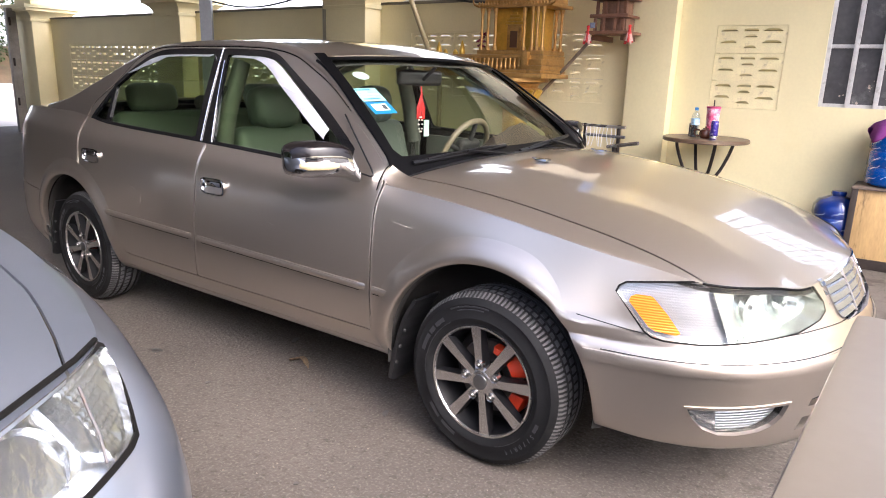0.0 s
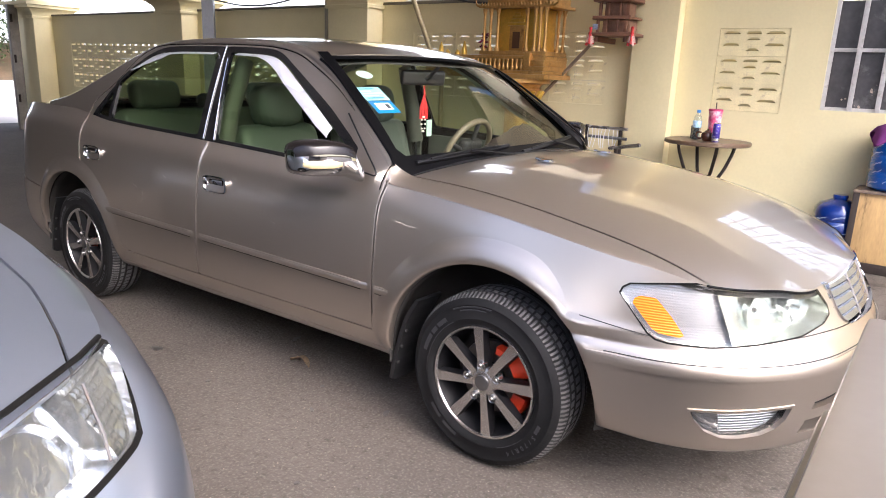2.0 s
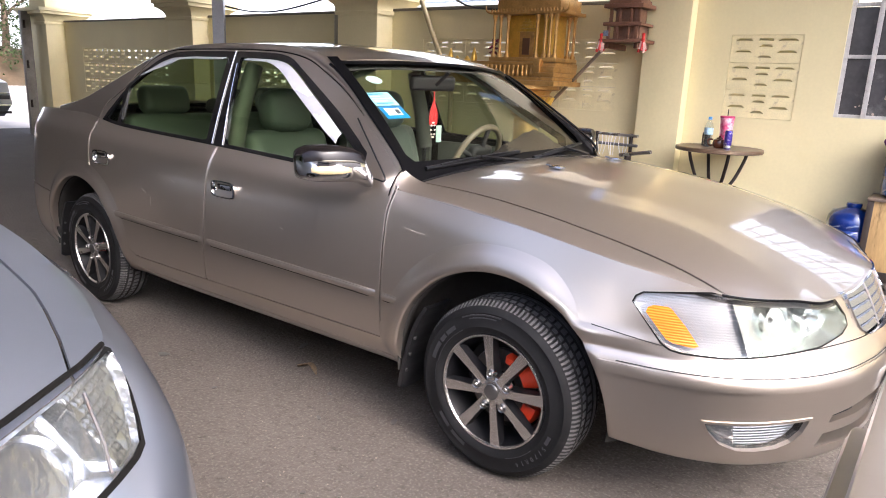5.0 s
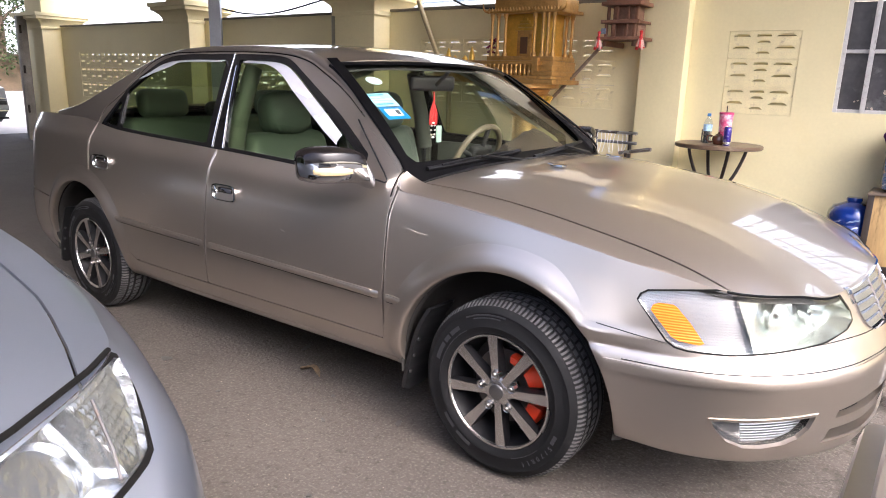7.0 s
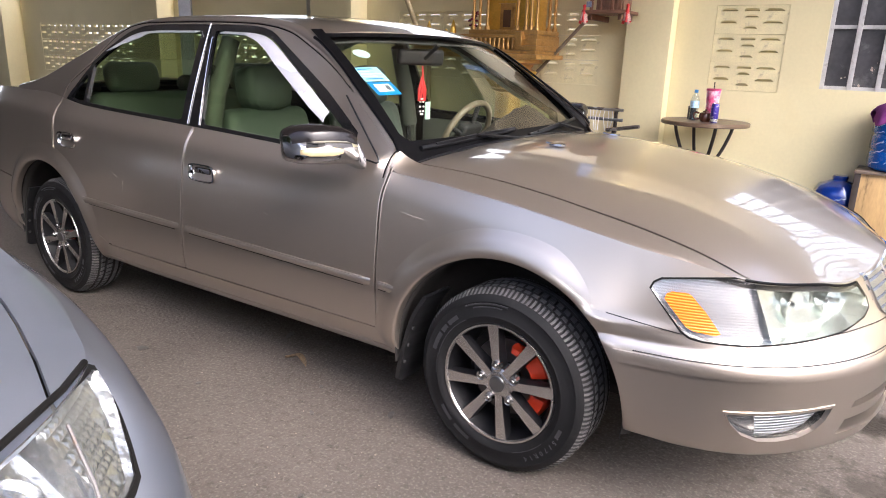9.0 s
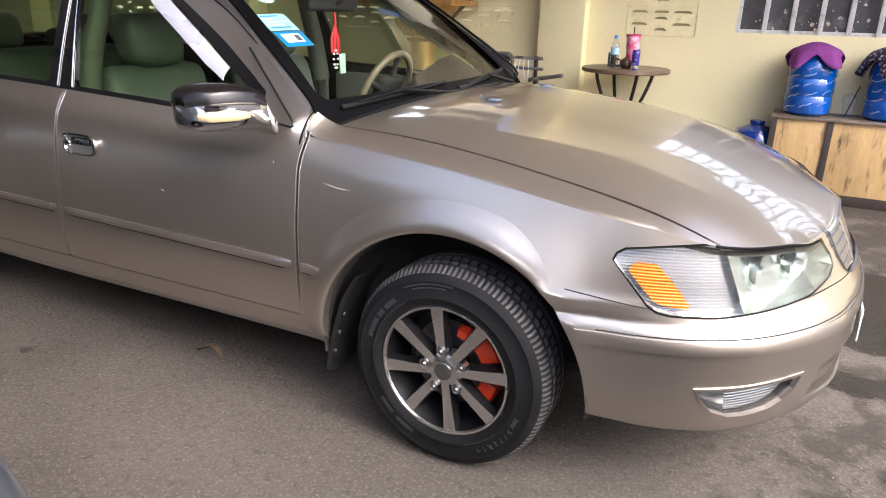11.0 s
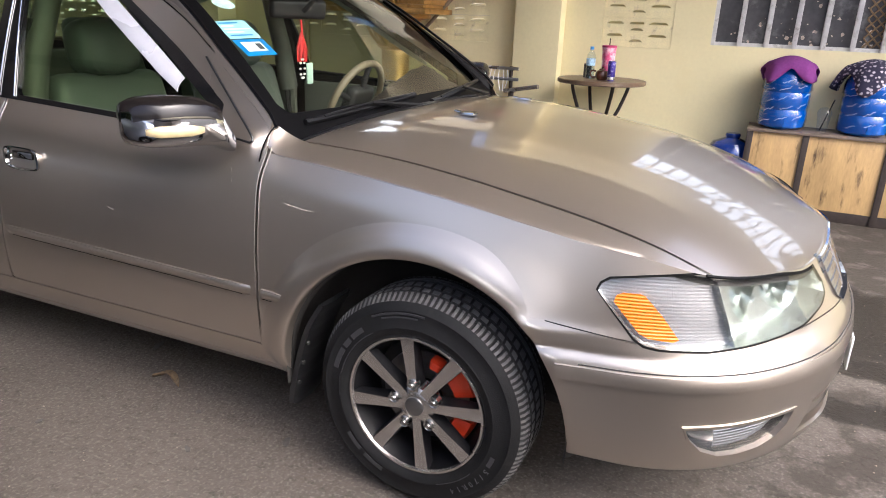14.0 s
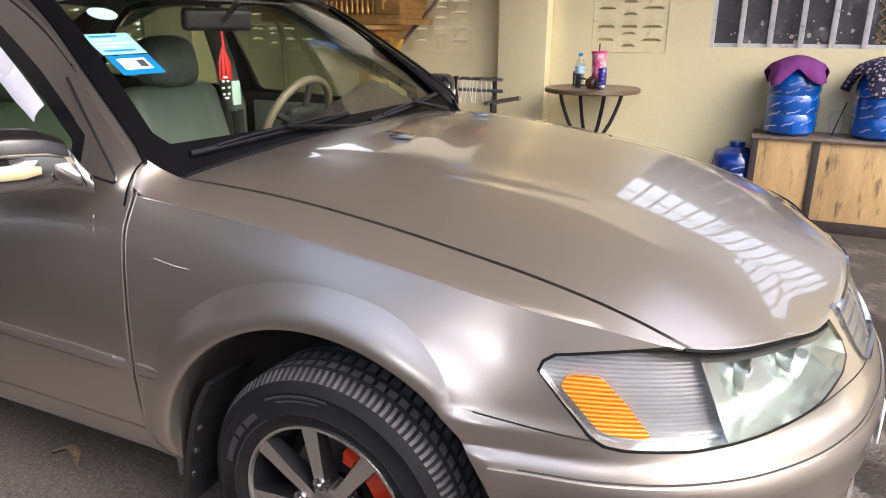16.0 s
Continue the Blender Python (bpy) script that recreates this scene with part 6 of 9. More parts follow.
# house wall with window opening and vent opening
WIN = (1.575, 4.20, 1.145, 2.62)
bm = bmesh.new()
slab(bm, 0.434, 7.5, 0.0, 3.6, WALL_Y, WALL_Y + 0.16, [WIN, (VENTS[0][0], VENTS[0][1], VENTS[0][3], VENTS[0][4])])
wall_house = tagged(part("wall_house", bm, M_WALL), "pale yellow rendered house wall", "wall", kind="structure")
bm = bmesh.new()
slab(bm, -10.95, 0.05, 0.0, 2.03, WALL_Y, WALL_Y + 0.13, [(v[0], v[1], v[3], v[4]) for v in VENTS[1:]])
wall_fence = tagged(part("wall_fence", bm, M_WALL), "yellow rendered boundary wall with vent blocks", "wall", kind="structure")
bm = bmesh.new()
add_box(bm, (-10.95, WALL_Y - 0.012, 2.032), (0.0, WALL_Y + 0.142, 2.060))
tagged(part("wall_coping", bm, mat("mossy_coping", (0.20, 0.18, 0.13), 0.9, var=0.3)), "dark weathered coping on the boundary wall", "coping", kind="structure")
bm = bmesh.new()
add_box(bm, (0.045, WALL_Y - 0.13, 0), (0.432, WALL_Y + 0.19, 3.6), None, 0.006)
tagged(part("wall_pier", bm, M_WALL, angle=30), "square yellow wall pier", "pier", kind="structure")
# dark rooms behind the house wall's vents
bm = bmesh.new()
add_box(bm, (0.46, WALL_Y + 0.40, 0.0), (1.56, WALL_Y + 0.44, 2.6))
tagged(part("wall_inner", bm, M_WALL), "plain inner wall behind the vent blocks", "wall", kind="structure")


def vent_block(w, h, d, far=False):
    """One pierced cement block: staggered slots with splayed ends, their floors sloping down to the yard."""
    bm = bmesh.new()
    rows = ((0.84, "LCR"), (0.625, "c"), (0.42, "LR"), (0.24, "c"))
    span = {"L": (0.06, 0.31), "C": (0.39, 0.60), "R": (0.66, 0.94), "c": (0.40, 0.60)}
    holes, floors = [], []
    for fz, cells in rows:
        z = fz * h - h / 2
        t = (0.030 if cells == "c" else 0.055) * h if far else 0.048 * h
        for c in cells:
            a, b = (f * w - w / 2 for f in span[c])
            holes.append((a, b, z - t, z + t))
            floors.append((a, b, z - t, z + t, c))
    slab(bm, -w / 2 + 0.002, w / 2 - 0.002, -h / 2 + 0.002, h / 2 - 0.002, 0.0, d, holes)
    if not far:
        for a, b, z0, z1, c in floors:
            k = 0.030
            # splayed cheeks that narrow the slot
            for x, sx in ((a, 1), (b, -1)):
                top = 0.25 if c in "LRc" else 1.0
                bm.faces.new([bm.verts.new(p) for p in ((x, 0.001, z0), (x, 0.001, z1), (x + sx * k * (1.25 - top), 0.001, z1))])
            bm.faces.new([bm.verts.new(p) for p in ((a, 0.004, z0 + 0.001), (b, 0.004, z0 + 0.001), (b, d + 0.05, z1 - 0.004), (a, d + 0.05, z1 - 0.004))])
    me = bpy.data.meshes.new("vent_block")
    bmesh.ops.recalc_face_normals(bm, faces=bm.faces)
    bm.to_mesh(me)
    bm.free()
    me.materials.append(M_VENT)
    return me


def vent_panel(v, parent):
    x0, x1, nx, z0, z1, nz = v
    w, h = (x1 - x0) / nx, (z1 - z0) / nz
    me = vent_block(w, h, 0.045, x0 < -3.5)
    for i in range(nx):
        for k in range(nz):
            ob = new("vent_block", me)
            ob.parent = parent
            ob.location = (x0 + (i + 0.5) * w, WALL_Y + 0.006, z0 + (k + 0.5) * h)


# ---- window in the house wall ----
M_BAR = mat("silver_painted_bar", (0.62, 0.61, 0.60), 0.45, 0.2, var=0.12, scale=20, stain=(0.3, 0.27, 0.24), stain_scale=18)
M_DIRTGLASS = mat("dirty_dark_film", (0.075, 0.072, 0.075), 0.35, var=0.35, scale=5, fine=30, bump=0.1, bump_scale=12, stain=(0.26, 0.25, 0.25), stain_scale=4.5, stain_cut=(0.56, 0.75), coat=0.3)
M_PAINTCHIP = mat("peeling_paint", (0.60, 0.50, 0.41), 0.8, var=0.4, scale=30)
win = empty("window_1", "barred window with dark filmed lower panes", "window", kind="structure")
xs_b = [WIN[0] + 0.012 + i * 0.186 for i in range(15)]
for i, x in enumerate(xs_b):
    if x < WIN[1]:
        box("bar", (x - 0.017, WALL_Y + 0.012, WIN[2]), (x + 0.017, WALL_Y + 0.034, WIN[3]), M_BAR, win, "silver-painted upright bar", 0.003)
for z in (WIN[2] + 0.012, 1.60, 1.975, 2.30, WIN[3] - 0.012):
    box("rail", (WIN[0], WALL_Y + 0.035, z - 0.014), (WIN[1], WALL_Y + 0.055, z + 0.014), M_BAR, win, "silver-painted cross rail", 0.003)
for i in range(7):
    x0 = WIN[0] + i * 0.375
    x1 = min(x0 + 0.375, WIN[1])
    for z0, z1 in ((WIN[2] + 0.02, 1.59), (1.61, 1.96)):
        box("pane", (x0 + 0.006, WALL_Y + 0.075, z0), (x1 - 0.006, WALL_Y + 0.080, z1), M_DIRTGLASS, win, "dark filmed window pane")
    box("mullion", (x0 - 0.012, WALL_Y + 0.065, WIN[2]), (x0 + 0.012, WALL_Y + 0.095, WIN[3]), M_BAR, win, "grey mullion", 0.003)
    up = box("pane", (x0 + 0.006, WALL_Y + 0.076, 1.99), (x1 - 0.006, WALL_Y + 0.079, WIN[3] - 0.02), glass("milky_pane", (0.92, 0.94, 0.98), 0.1), win, "clear upper window pane")
    up.visible_shadow = False
rng = random.Random(4)
for i in range(90):
    x, z = rng.uniform(WIN[0] + 0.12, 3.4), WIN[2] + 0.03 + abs(rng.gauss(0, 0.13))
    s = rng.choice((0.003, 0.004, 0.005, 0.007, 0.013)) * rng.uniform(0.8, 1.3)
    bm = bmesh.new()
    vs = [bm.verts.new((x + s * rng.uniform(0.5, 1.2) * math.cos(a), WALL_Y + 0.0735, z + s * rng.uniform(0.4, 1.4) * math.sin(a))) for a in np.linspace(0, 2 * math.pi, 8)[:-1]]
    bm.faces.new(vs)
    r = bmesh.ops.extrude_face_region(bm, geom=list(bm.faces))
    for v in [e for e in r["geom"] if isinstance(e, bmesh.types.BMVert)]:
        v.co.y += 0.0014
    part("paint_chip", bm, M_PAINTCHIP, win, "flake of pale paint")
# crossed cane lattice standing behind the bars
M_CANE = mat("brown_cane", (0.22, 0.145, 0.075), 0.6, var=0.25, scale=30)
for c in range(3):
    x0 = 2.575 + c * 0.060
    for i in range(16):
        z = WIN[2] + 0.03 + i * 0.065
        tube("wire", [(x0, WALL_Y + 0.060, z), (x0 + 0.058, WALL_Y + 0.060, z + 0.062)], 0.006, M_CANE, win, "brown lattice cane", 5)
        tube("wire", [(x0 + 0.058, WALL_Y + 0.066, z), (x0, WALL_Y + 0.066, z + 0.062)], 0.006, M_CANE, win, "brown lattice cane", 5)

# ---- columns with moulded capitals on the boundary wall ----
def column(x0, x1, name="column"):
    c = empty(name, "square yellow column with a moulded capital", "column", ((x0 + x1) / 2, WALL_Y + 0.02, 0), "columns on the boundary wall", "")
    h = (x1 - x0) / 2
    bm = bmesh.new()
    add_box(bm, (-h, -h * 0.9, 0), (h, h * 0.9, 2.02), None, 0.008)
    part("shaft", bm, M_WALL, c, angle=30)
    # capital: a square moulding that sweeps out in two steps
    bm = bmesh.new()
    rings = []
    for z, e in ((1.985, 0.0), (1.985, 0.022), (2.020, 0.026), (2.024, 0.010), (2.060, 0.018), (2.100, 0.040), (2.135, 0.082), (2.150, 0.100), (2.156, 0.125), (2.200, 0.130), (2.206, 0.155), (2.262, 0.158), (2.262, -0.05)):
        rings.append([bm.verts.new((sx * (h + e), sy * (h * 0.9 + e), z)) for sx, sy in ((-1, -1), (1, -1), (1, 1), (-1, 1))])
    for a, b in zip(rings, rings[1:]):
        for k in range(4):
            bm.faces.new((a[k], a[(k + 1) % 4], b[(k + 1) % 4], b[k]))
    part("capital", bm, M_WALL, c, angle=35)
    bm = bmesh.new()
    add_box(bm, (-h * 0.9, -h * 0.8, 2.262), (h * 0.9, h * 0.8, 3.22))
    part("upper_shaft", bm, M_WALL, c)
    return c


for x0, x1 in ((-3.62, -3.00), (-7.17, -6.55), (-11.72, -11.00)):
    column(x0, x1)

# ---- carport roof: ribbed sheets, set back over the yard's open front corner ----
# out of view; edges and front cut are placed to shape the light
bm = bmesh.new()
n = 120
for x_end, y0, y1, z0, z1 in ((-1.7, -6.9, -2.5, 3.46, 3.417), (2.75, -2.5, 3.22, 3.417, 3.36)):
    rows = []
    for y, z in ((y0, z0), (y1, z1)):
        rows.append([bm.verts.new((-14.0 + (x_end + 14.0) * i / (n * 2), y, z + (0.03 if i % 2 else 0.0))) for i in range(n * 2 + 1)])
    for i in range(n * 2):
        bm.faces.new((rows[0][i], rows[0][i + 1], rows[1][i + 1], rows[1][i]))
ceiling = tagged(part("ceiling", bm, M_ROOF), "unseen ribbed carport roof sheets, cut back to shape the light", "roof", kind="structure")
s = ceiling.modifiers.new("thick", "SOLIDIFY")
s.thickness = 0.004
for y, x_end in ((-6.5, -1.8), (-4.0, -1.8), (-1.5, 2.65), (1.0, 2.65), (3.1, 2.65)):
    bm = bmesh.new()
    add_box(bm, (-13.8, y - 0.05, 3.20), (x_end, y + 0.05, 3.34), None, 0.006)
    tagged(part("roof_beam", bm, M_RUST), "dark steel purlin under the carport roof", "beam", kind="structure")
# unseen eave sheet along the house wall, added to keep sky off the hood
bm = bmesh.new()
add_box(bm, (2.77, 2.05, 3.42), (7.5, 3.75, 3.50))
tagged(part("trim_eave_blocker", bm, M_ROOF), "unseen grey sheet added over the house wall to block sky", "eave", kind="structure")
# pale wall added beyond the boundary so the vent blocks' slots look bright
bm = bmesh.new()
add_box(bm, (-45, 12.5, 0), (-2.5, 12.7, 2.3))
tagged(part("wall_slot_backing", bm, mat("white_slot_backing", (0.86, 0.85, 0.82), 0.9, var=0.06)), "pale wall added beyond the boundary to brighten the vent slots", "wall", kind="structure")
# white hazy sky low over the roofs, far off
bm = bmesh.new()
ring = [radians(35 + 180 * i / 24) for i in range(25)]
vs = [bm.verts.new((130 * math.cos(a), 130 * math.sin(a), z)) for a in ring for z in (-1, 60)]
for i in range(24):
    bm.faces.new((vs[2 * i], vs[2 * i + 2], vs[2 * i + 3], vs[2 * i + 1]))
haze = bpy.data.materials.new("white_haze")
haze.use_nodes = True
hb = haze.node_tree.nodes["Principled BSDF"]
hb.inputs["Base Color"].default_value = (0, 0, 0, 1)
hb.inputs["Emission Color"].default_value = (1.0, 0.985, 0.96, 1)
hb.inputs["Emission Strength"].default_value = 0.9
tagged(part("backdrop", bm, haze), "white hazy sky over the neighbouring roofs", "sky", kind="structure")
# unseen board added under the roof's edge to narrow the reflected sky gap
bm = bmesh.new()
add_box(bm, (-13.9, 3.225, 2.78), (-0.05, 3.25, 3.36))
tagged(part("trim_fascia_blocker", bm, M_SKYBLOCK), "unseen brown board added under the roof edge to narrow the sky gap", "fascia", kind="structure")
# unseen dark wall added beside the gate, to darken the sedan's rear reflections
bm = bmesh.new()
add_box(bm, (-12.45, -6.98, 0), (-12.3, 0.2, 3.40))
tagged(part("wall_west_blocker", bm, mat("dark_west_blocker", (0.085, 0.075, 0.066), 0.85, var=0.15)), "unseen dark wall added beside the gate to darken the flank's reflections", "wall", kind="structure")
# unseen dark wall added behind the camera, to dim what the flank mirrors
bm = bmesh.new()
add_box(bm, (-16, -7.3, 0), (-2.6, -7.0, 3.6))
tagged(part("wall_back_blocker", bm, mat("dark_back_blocker", (0.10, 0.088, 0.075), 0.85, var=0.15)), "unseen dark wall added across the yard to dim the flank", "wall", kind="structure")

# ---- silver car ----
class Flank:
    """Half of a car body from a plan curve and sections, about a middle line y = 0."""
    def __init__(self, plan, sections, nv=30):
        self.p = curve(plan, 800)
        self.q = np.concatenate([[0], np.cumsum(np.hypot(*np.diff(self.p, axis=0).T))])
        self.nv = nv
        self.f = pchip([self.at(x, y) for x, y, _ in sections], [np.array(s[2]).ravel() for s in sections])
        self.k = len(sections[0][2])

    def at(self, x, y):
        return float(self.q[np.argmin(np.hypot(self.p[:, 0] - x, self.p[:, 1] - y))])

    def normal(self, q):
        e = 0.03
        a, b = np.clip(q - e, 0, self.q[-1]), np.clip(q + e, 0, self.q[-1])
        d = np.array((np.interp(b, self.q, self.p[:, 0]) - np.interp(a, self.q, self.p[:, 0]), np.interp(b, self.q, self.p[:, 1]) - np.interp(a, self.q, self.p[:, 1])))
        d /= np.linalg.norm(d)
        return np.array((-d[1], d[0])) if q > 1e-6 else np.array((1.0, 0.0))

    def rows(self, qs, inset=0.0):
        out = np.zeros((len(qs), self.nv, 4))
        for i, q in enumerate(qs):
            n = self.normal(q)
            c = np.array((np.interp(q, self.q, self.p[:, 0]), np.interp(q, self.q, self.p[:, 1])))
            oz = pchip(np.arange(self.k), self.f(np.array(q)).reshape(self.k, 2))(np.linspace(0, self.k - 1, self.nv))
            o = oz[:, 0] + inset
            out[i] = np.stack([c[0] - n[0] * o, c[1] - n[1] * o, oz[:, 1], np.full(self.nv, q)], -1)
        return out

    def inset(self, faces, d):
        out = []
        for P in faces:
            R = P.copy()
            for r in R:
                n = self.normal(r[3])
                r[0] -= n[0] * d
                r[1] -= n[1] * d
            out.append(R)
        return out


SIL_Y = -2.80
sil_plan = [(1.86, 0), (1.84, -0.20), (1.77, -0.42), (1.64, -0.62), (1.48, -0.75), (1.31, -0.825), (1.1, -0.87), (0.8, -0.89), (0.3, -0.90), (-0.5, -0.90), (-1.6, -0.895), (-2.2, -0.84), (-2.5, -0.6), (-2.6, 0)]
sil_sec = [
    (1.86, 0, [(0.08, 0.22), (0.01, 0.32), (0, 0.45), (0.01, 0.56), (0.05, 0.64), (0.13, 0.74), (0.23, 0.83)]),
    (1.64, -0.62, [(0.07, 0.22), (0.01, 0.32), (0, 0.45), (0.008, 0.55), (0.03, 0.62), (0.10, 0.73), (0.20, 0.84)]),
    (1.31, -0.825, [(0.06, 0.22), (0.01, 0.32), (0, 0.45), (0.0, 0.56), (0.012, 0.66), (0.055, 0.76), (0.125, 0.855)]),
    (0.8, -0.89, [(0.06, 0.22), (0.01, 0.32), (0, 0.45), (0.0, 0.58), (0.006, 0.70), (0.03, 0.82), (0.12, 0.93)]),
    (-0.5, -0.90, [(0.06, 0.20), (0.02, 0.30), (0.005, 0.42), (0.0, 0.56), (0.01, 0.72), (0.04, 0.88), (0.10, 1.0)]),
    (-2.2, -0.84, [(0.06, 0.24), (0.02, 0.34), (0, 0.46), (0.0, 0.58), (0.02, 0.74), (0.05, 0.90), (0.14, 1.0)]),
    (-2.6, 0, [(0.06, 0.26), (0.02, 0.36), (0, 0.48), (0.0, 0.58), (0.03, 0.74), (0.06, 0.90), (0.14, 1.0)]),
]
SF = Flank(sil_plan, sil_sec)
sq = np.concatenate([np.linspace(0, 1.6, 60), np.linspace(1.6, SF.q[-1], 70)[1:]])
SR = SF.rows(sq)
SHIFT = np.array((0, SIL_Y, 0, 0))


def sil_both(faces):
    return [P + SHIFT for P in faces] + [P[::-1] * np.array((1, -1, 1, 1)) + SHIFT for P in faces]


silver = empty("silver_car", "silver family car parked nose-out on concrete", "car")
sfl = grid_faces(SR)
for hub in (0.72, -1.75):
    sfl = keep(sfl, lambda P, hub=hub: np.where(P[:, 1] < -0.6, np.hypot(P[:, 0] - hub, P[:, 2] - 0.33) - 0.38, 1.0))
SQ = lambda x, y: SF.at(x, y)
S_LAMP = [(SQ(1.336, -0.673), 0.853), (SQ(1.328, -0.70), 0.838), (SQ(1.371, -0.692), 0.805), (SQ(1.413, -0.685), 0.772), (SQ(1.448, -0.678), 0.745), (SQ(1.475, -0.662), 0.732), (SQ(1.50, -0.635), 0.728), (SQ(1.54, -0.58), 0.730), (SQ(1.60, -0.50), 0.733), (SQ(1.68, -0.34), 0.738), (SQ(1.68, -0.30), 0.842), (SQ(1.487, -0.453), 0.856), (SQ(1.394, -0.597), 0.858)]
s_lamp, sfl = inside_poly(sfl, S_LAMP, (3, 2))
s_bump, sfl = split(sfl, lambda P: np.where(P[:, 0] > 0.9, np.interp(P[:, 3], [0, SQ(1.60, -0.50), SQ(1.475, -0.662), SQ(1.441, -0.683), SQ(1.353, -0.764), SQ(1.25, -0.84), SQ(1.1, -0.87)], [0.74, 0.735, 0.735, 0.746, 0.724, 0.67, 0.60]) - P[:, 2], -1) - 0.002)
s_fend, s_rest = split(sfl, lambda P: P[:, 0] - 0.40)


def sil_top(x, y):
    zc = pchip([0.2, 0.6, 1.0, 1.3, 1.5, 1.7], [1.02, 0.995, 0.955, 0.915, 0.885, 0.85])(x)
    return zc - 0.055 * (np.abs(y) / 0.75) ** 2


SD = np.zeros((int((sq <= SQ(0.25, -0.90)).sum()), 22, 4))
for i in range(SD.shape[0]):
    o = SR[i, -1]
    s = np.linspace(0, 1, 22)
    xm = o[0] - 0.12 * math.exp(-(o[3] / 0.5) ** 2)
    x, y = o[0] + (xm - o[0]) * s, o[1] * (1 - s)
    z = sil_top(x, y) + (o[2] - sil_top(o[0:1], o[1:2])[0]) * np.exp(-(s * abs(o[1]) / 0.12) ** 2)
    SD[i] = np.stack([x, y, z, np.full(22, o[3])], -1)
sdeck = grid_faces(SD)
edge_y = lambda P: np.interp(P[:, 0], [0.2, 0.7, 1.1, 1.186, 1.295, 1.394, 1.5, 1.7], [0.70, 0.69, 0.672, 0.655, 0.627, 0.597, 0.57, 0.55])
s_hood = keep(sdeck, lambda P: edge_y(P) - 0.003 - np.abs(P[:, 1]))
s_ftop = keep(sdeck, lambda P: np.abs(P[:, 1]) - edge_y(P) - 0.003)
faces_mesh("hood", sil_both(s_hood), M_SILVER, silver, flip=True, thick=0.012)
faces_mesh("front_bumper", sil_both(s_bump), M_SILVER, silver, flip=True, thick=0.008)
for sgn in (0, 1):
    pick = (lambda fs: [P + SHIFT for P in fs]) if sgn == 0 else (lambda fs: [P[::-1] * np.array((1, -1, 1, 1)) + SHIFT for P in fs])
    faces_mesh("front_fender", pick(s_fend + s_ftop), M_SILVER, silver, flip=True, thick=0.006)
    faces_mesh("body_side", pick(s_rest), M_SILVER, silver, flip=True, thick=0.006)
    hl_ob = faces_mesh("headlamp", pick(SF.inset(s_lamp, -0.002)), M_LENS, silver, "large clear headlamp with prism corner", flip=True)
    hl_ob.visible_shadow = False
    deep, corner = split(s_lamp, lambda P: SQ(1.487, -0.60) - P[:, 3] + 0.35 * (P[:, 2] - 0.79))
    faces_mesh("reflector", pick(SF.inset(deep, 0.05)), M_NOSELAMP, hl_ob, "chrome reflector", flip=True)
    prisms = faces_mesh("corner_reflector", pick(prism_faces(SF.inset(corner, 0.016), (0.6, -0.5, 0.6), 0.0022)), mat("prism_corner", (0.40, 0.40, 0.39), 0.24, 0.85), hl_ob, "prism-cut corner reflector", flip=True)
    prisms.data.polygons.foreach_set("use_smooth", [False] * len(prisms.data.polygons))
    # cavity walls
    cav = []
    for patch_f, d0, d1 in ((s_lamp, -0.003, 0.018), (deep, 0.012, 0.052)):
        ed = {}
        for P in patch_f:
            for i in range(len(P)):
                a, b = tuple(np.round(P[i], 5)), tuple(np.round(P[(i + 1) % len(P)], 5))
                if (b, a) in ed:
                    del ed[b, a]
                else:
                    ed[a, b] = 1
        for a, b in ed:
            ab = np.array((a, b))
            A, B = SF.inset([ab], d1)[0]
            o1, o2 = SF.inset([ab], d0)[0]
            cav.append(np.array((o1, o2, B, A)))
    faces_mesh("housing", pick(cav), M_NOSELAMP, hl_ob, "chrome lamp housing")
    s_ring = inside_poly(s_lamp, shrink(S_LAMP, 0.010), (3, 2))[1]
    faces_mesh("lamp_seal", pick(SF.inset(s_ring, -0.0035)), M_SEAL, hl_ob, "dark lamp seal", flip=True, thick=0.004)
    sy = -1 if sgn == 0 else 1
    top = []
    for q, z in ((SQ(1.68, -0.30), 0.842), (SQ(1.487, -0.453), 0.856), (SQ(1.394, -0.597), 0.858), (SQ(1.336, -0.673), 0.853)):
        line = SF.rows([q])[0]
        top.append((float(np.interp(z, line[:, 2], line[:, 0])), SIL_Y - sy * float(np.interp(z, line[:, 2], line[:, 1])), z + 0.002))
    tube("lamp_top_seal", top, 0.0050, M_SEAL, hl_ob, "dark rubber seal under the hood's edge", 8)
    # divider between the lamp chambers
    dv = ((1.450, 0.590, 0.835), (1.478, 0.588, 0.806), (1.508, 0.586, 0.778), (1.540, 0.578, 0.748))
    tube("chamber_divider", [(x, SIL_Y + sy * y, z) for x, y, z in dv], 0.0026, M_STEEL, hl_ob, "chrome divider", 6)
    bowl((1.510, SIL_Y + sy * 0.490, 0.772), (0.75, sy * 0.35, 0.6), 0.058, 0.05, "reflector_bowl", M_NOSELAMP, hl_ob, "round chrome reflector bowl")
    bowl((1.572, SIL_Y + sy * 0.365, 0.772), (0.85, sy * 0.25, 0.5), 0.052, 0.05, "reflector_bowl", M_NOSELAMP, hl_ob, "round chrome reflector bowl")
# cabin
SC = [(0.35, 0.74, 0.99), (-0.25, 0.62, 1.44), (-1.6, 0.60, 1.46), (-2.35, 0.66, 1.02)]
vs = [(x, SIL_Y + s * y, z) for x, y, z in SC for s in (-1, 1)] + [(x, SIL_Y + s * 0.80, 0.98) for x in (0.35, -2.35) for s in (-1, 1)]
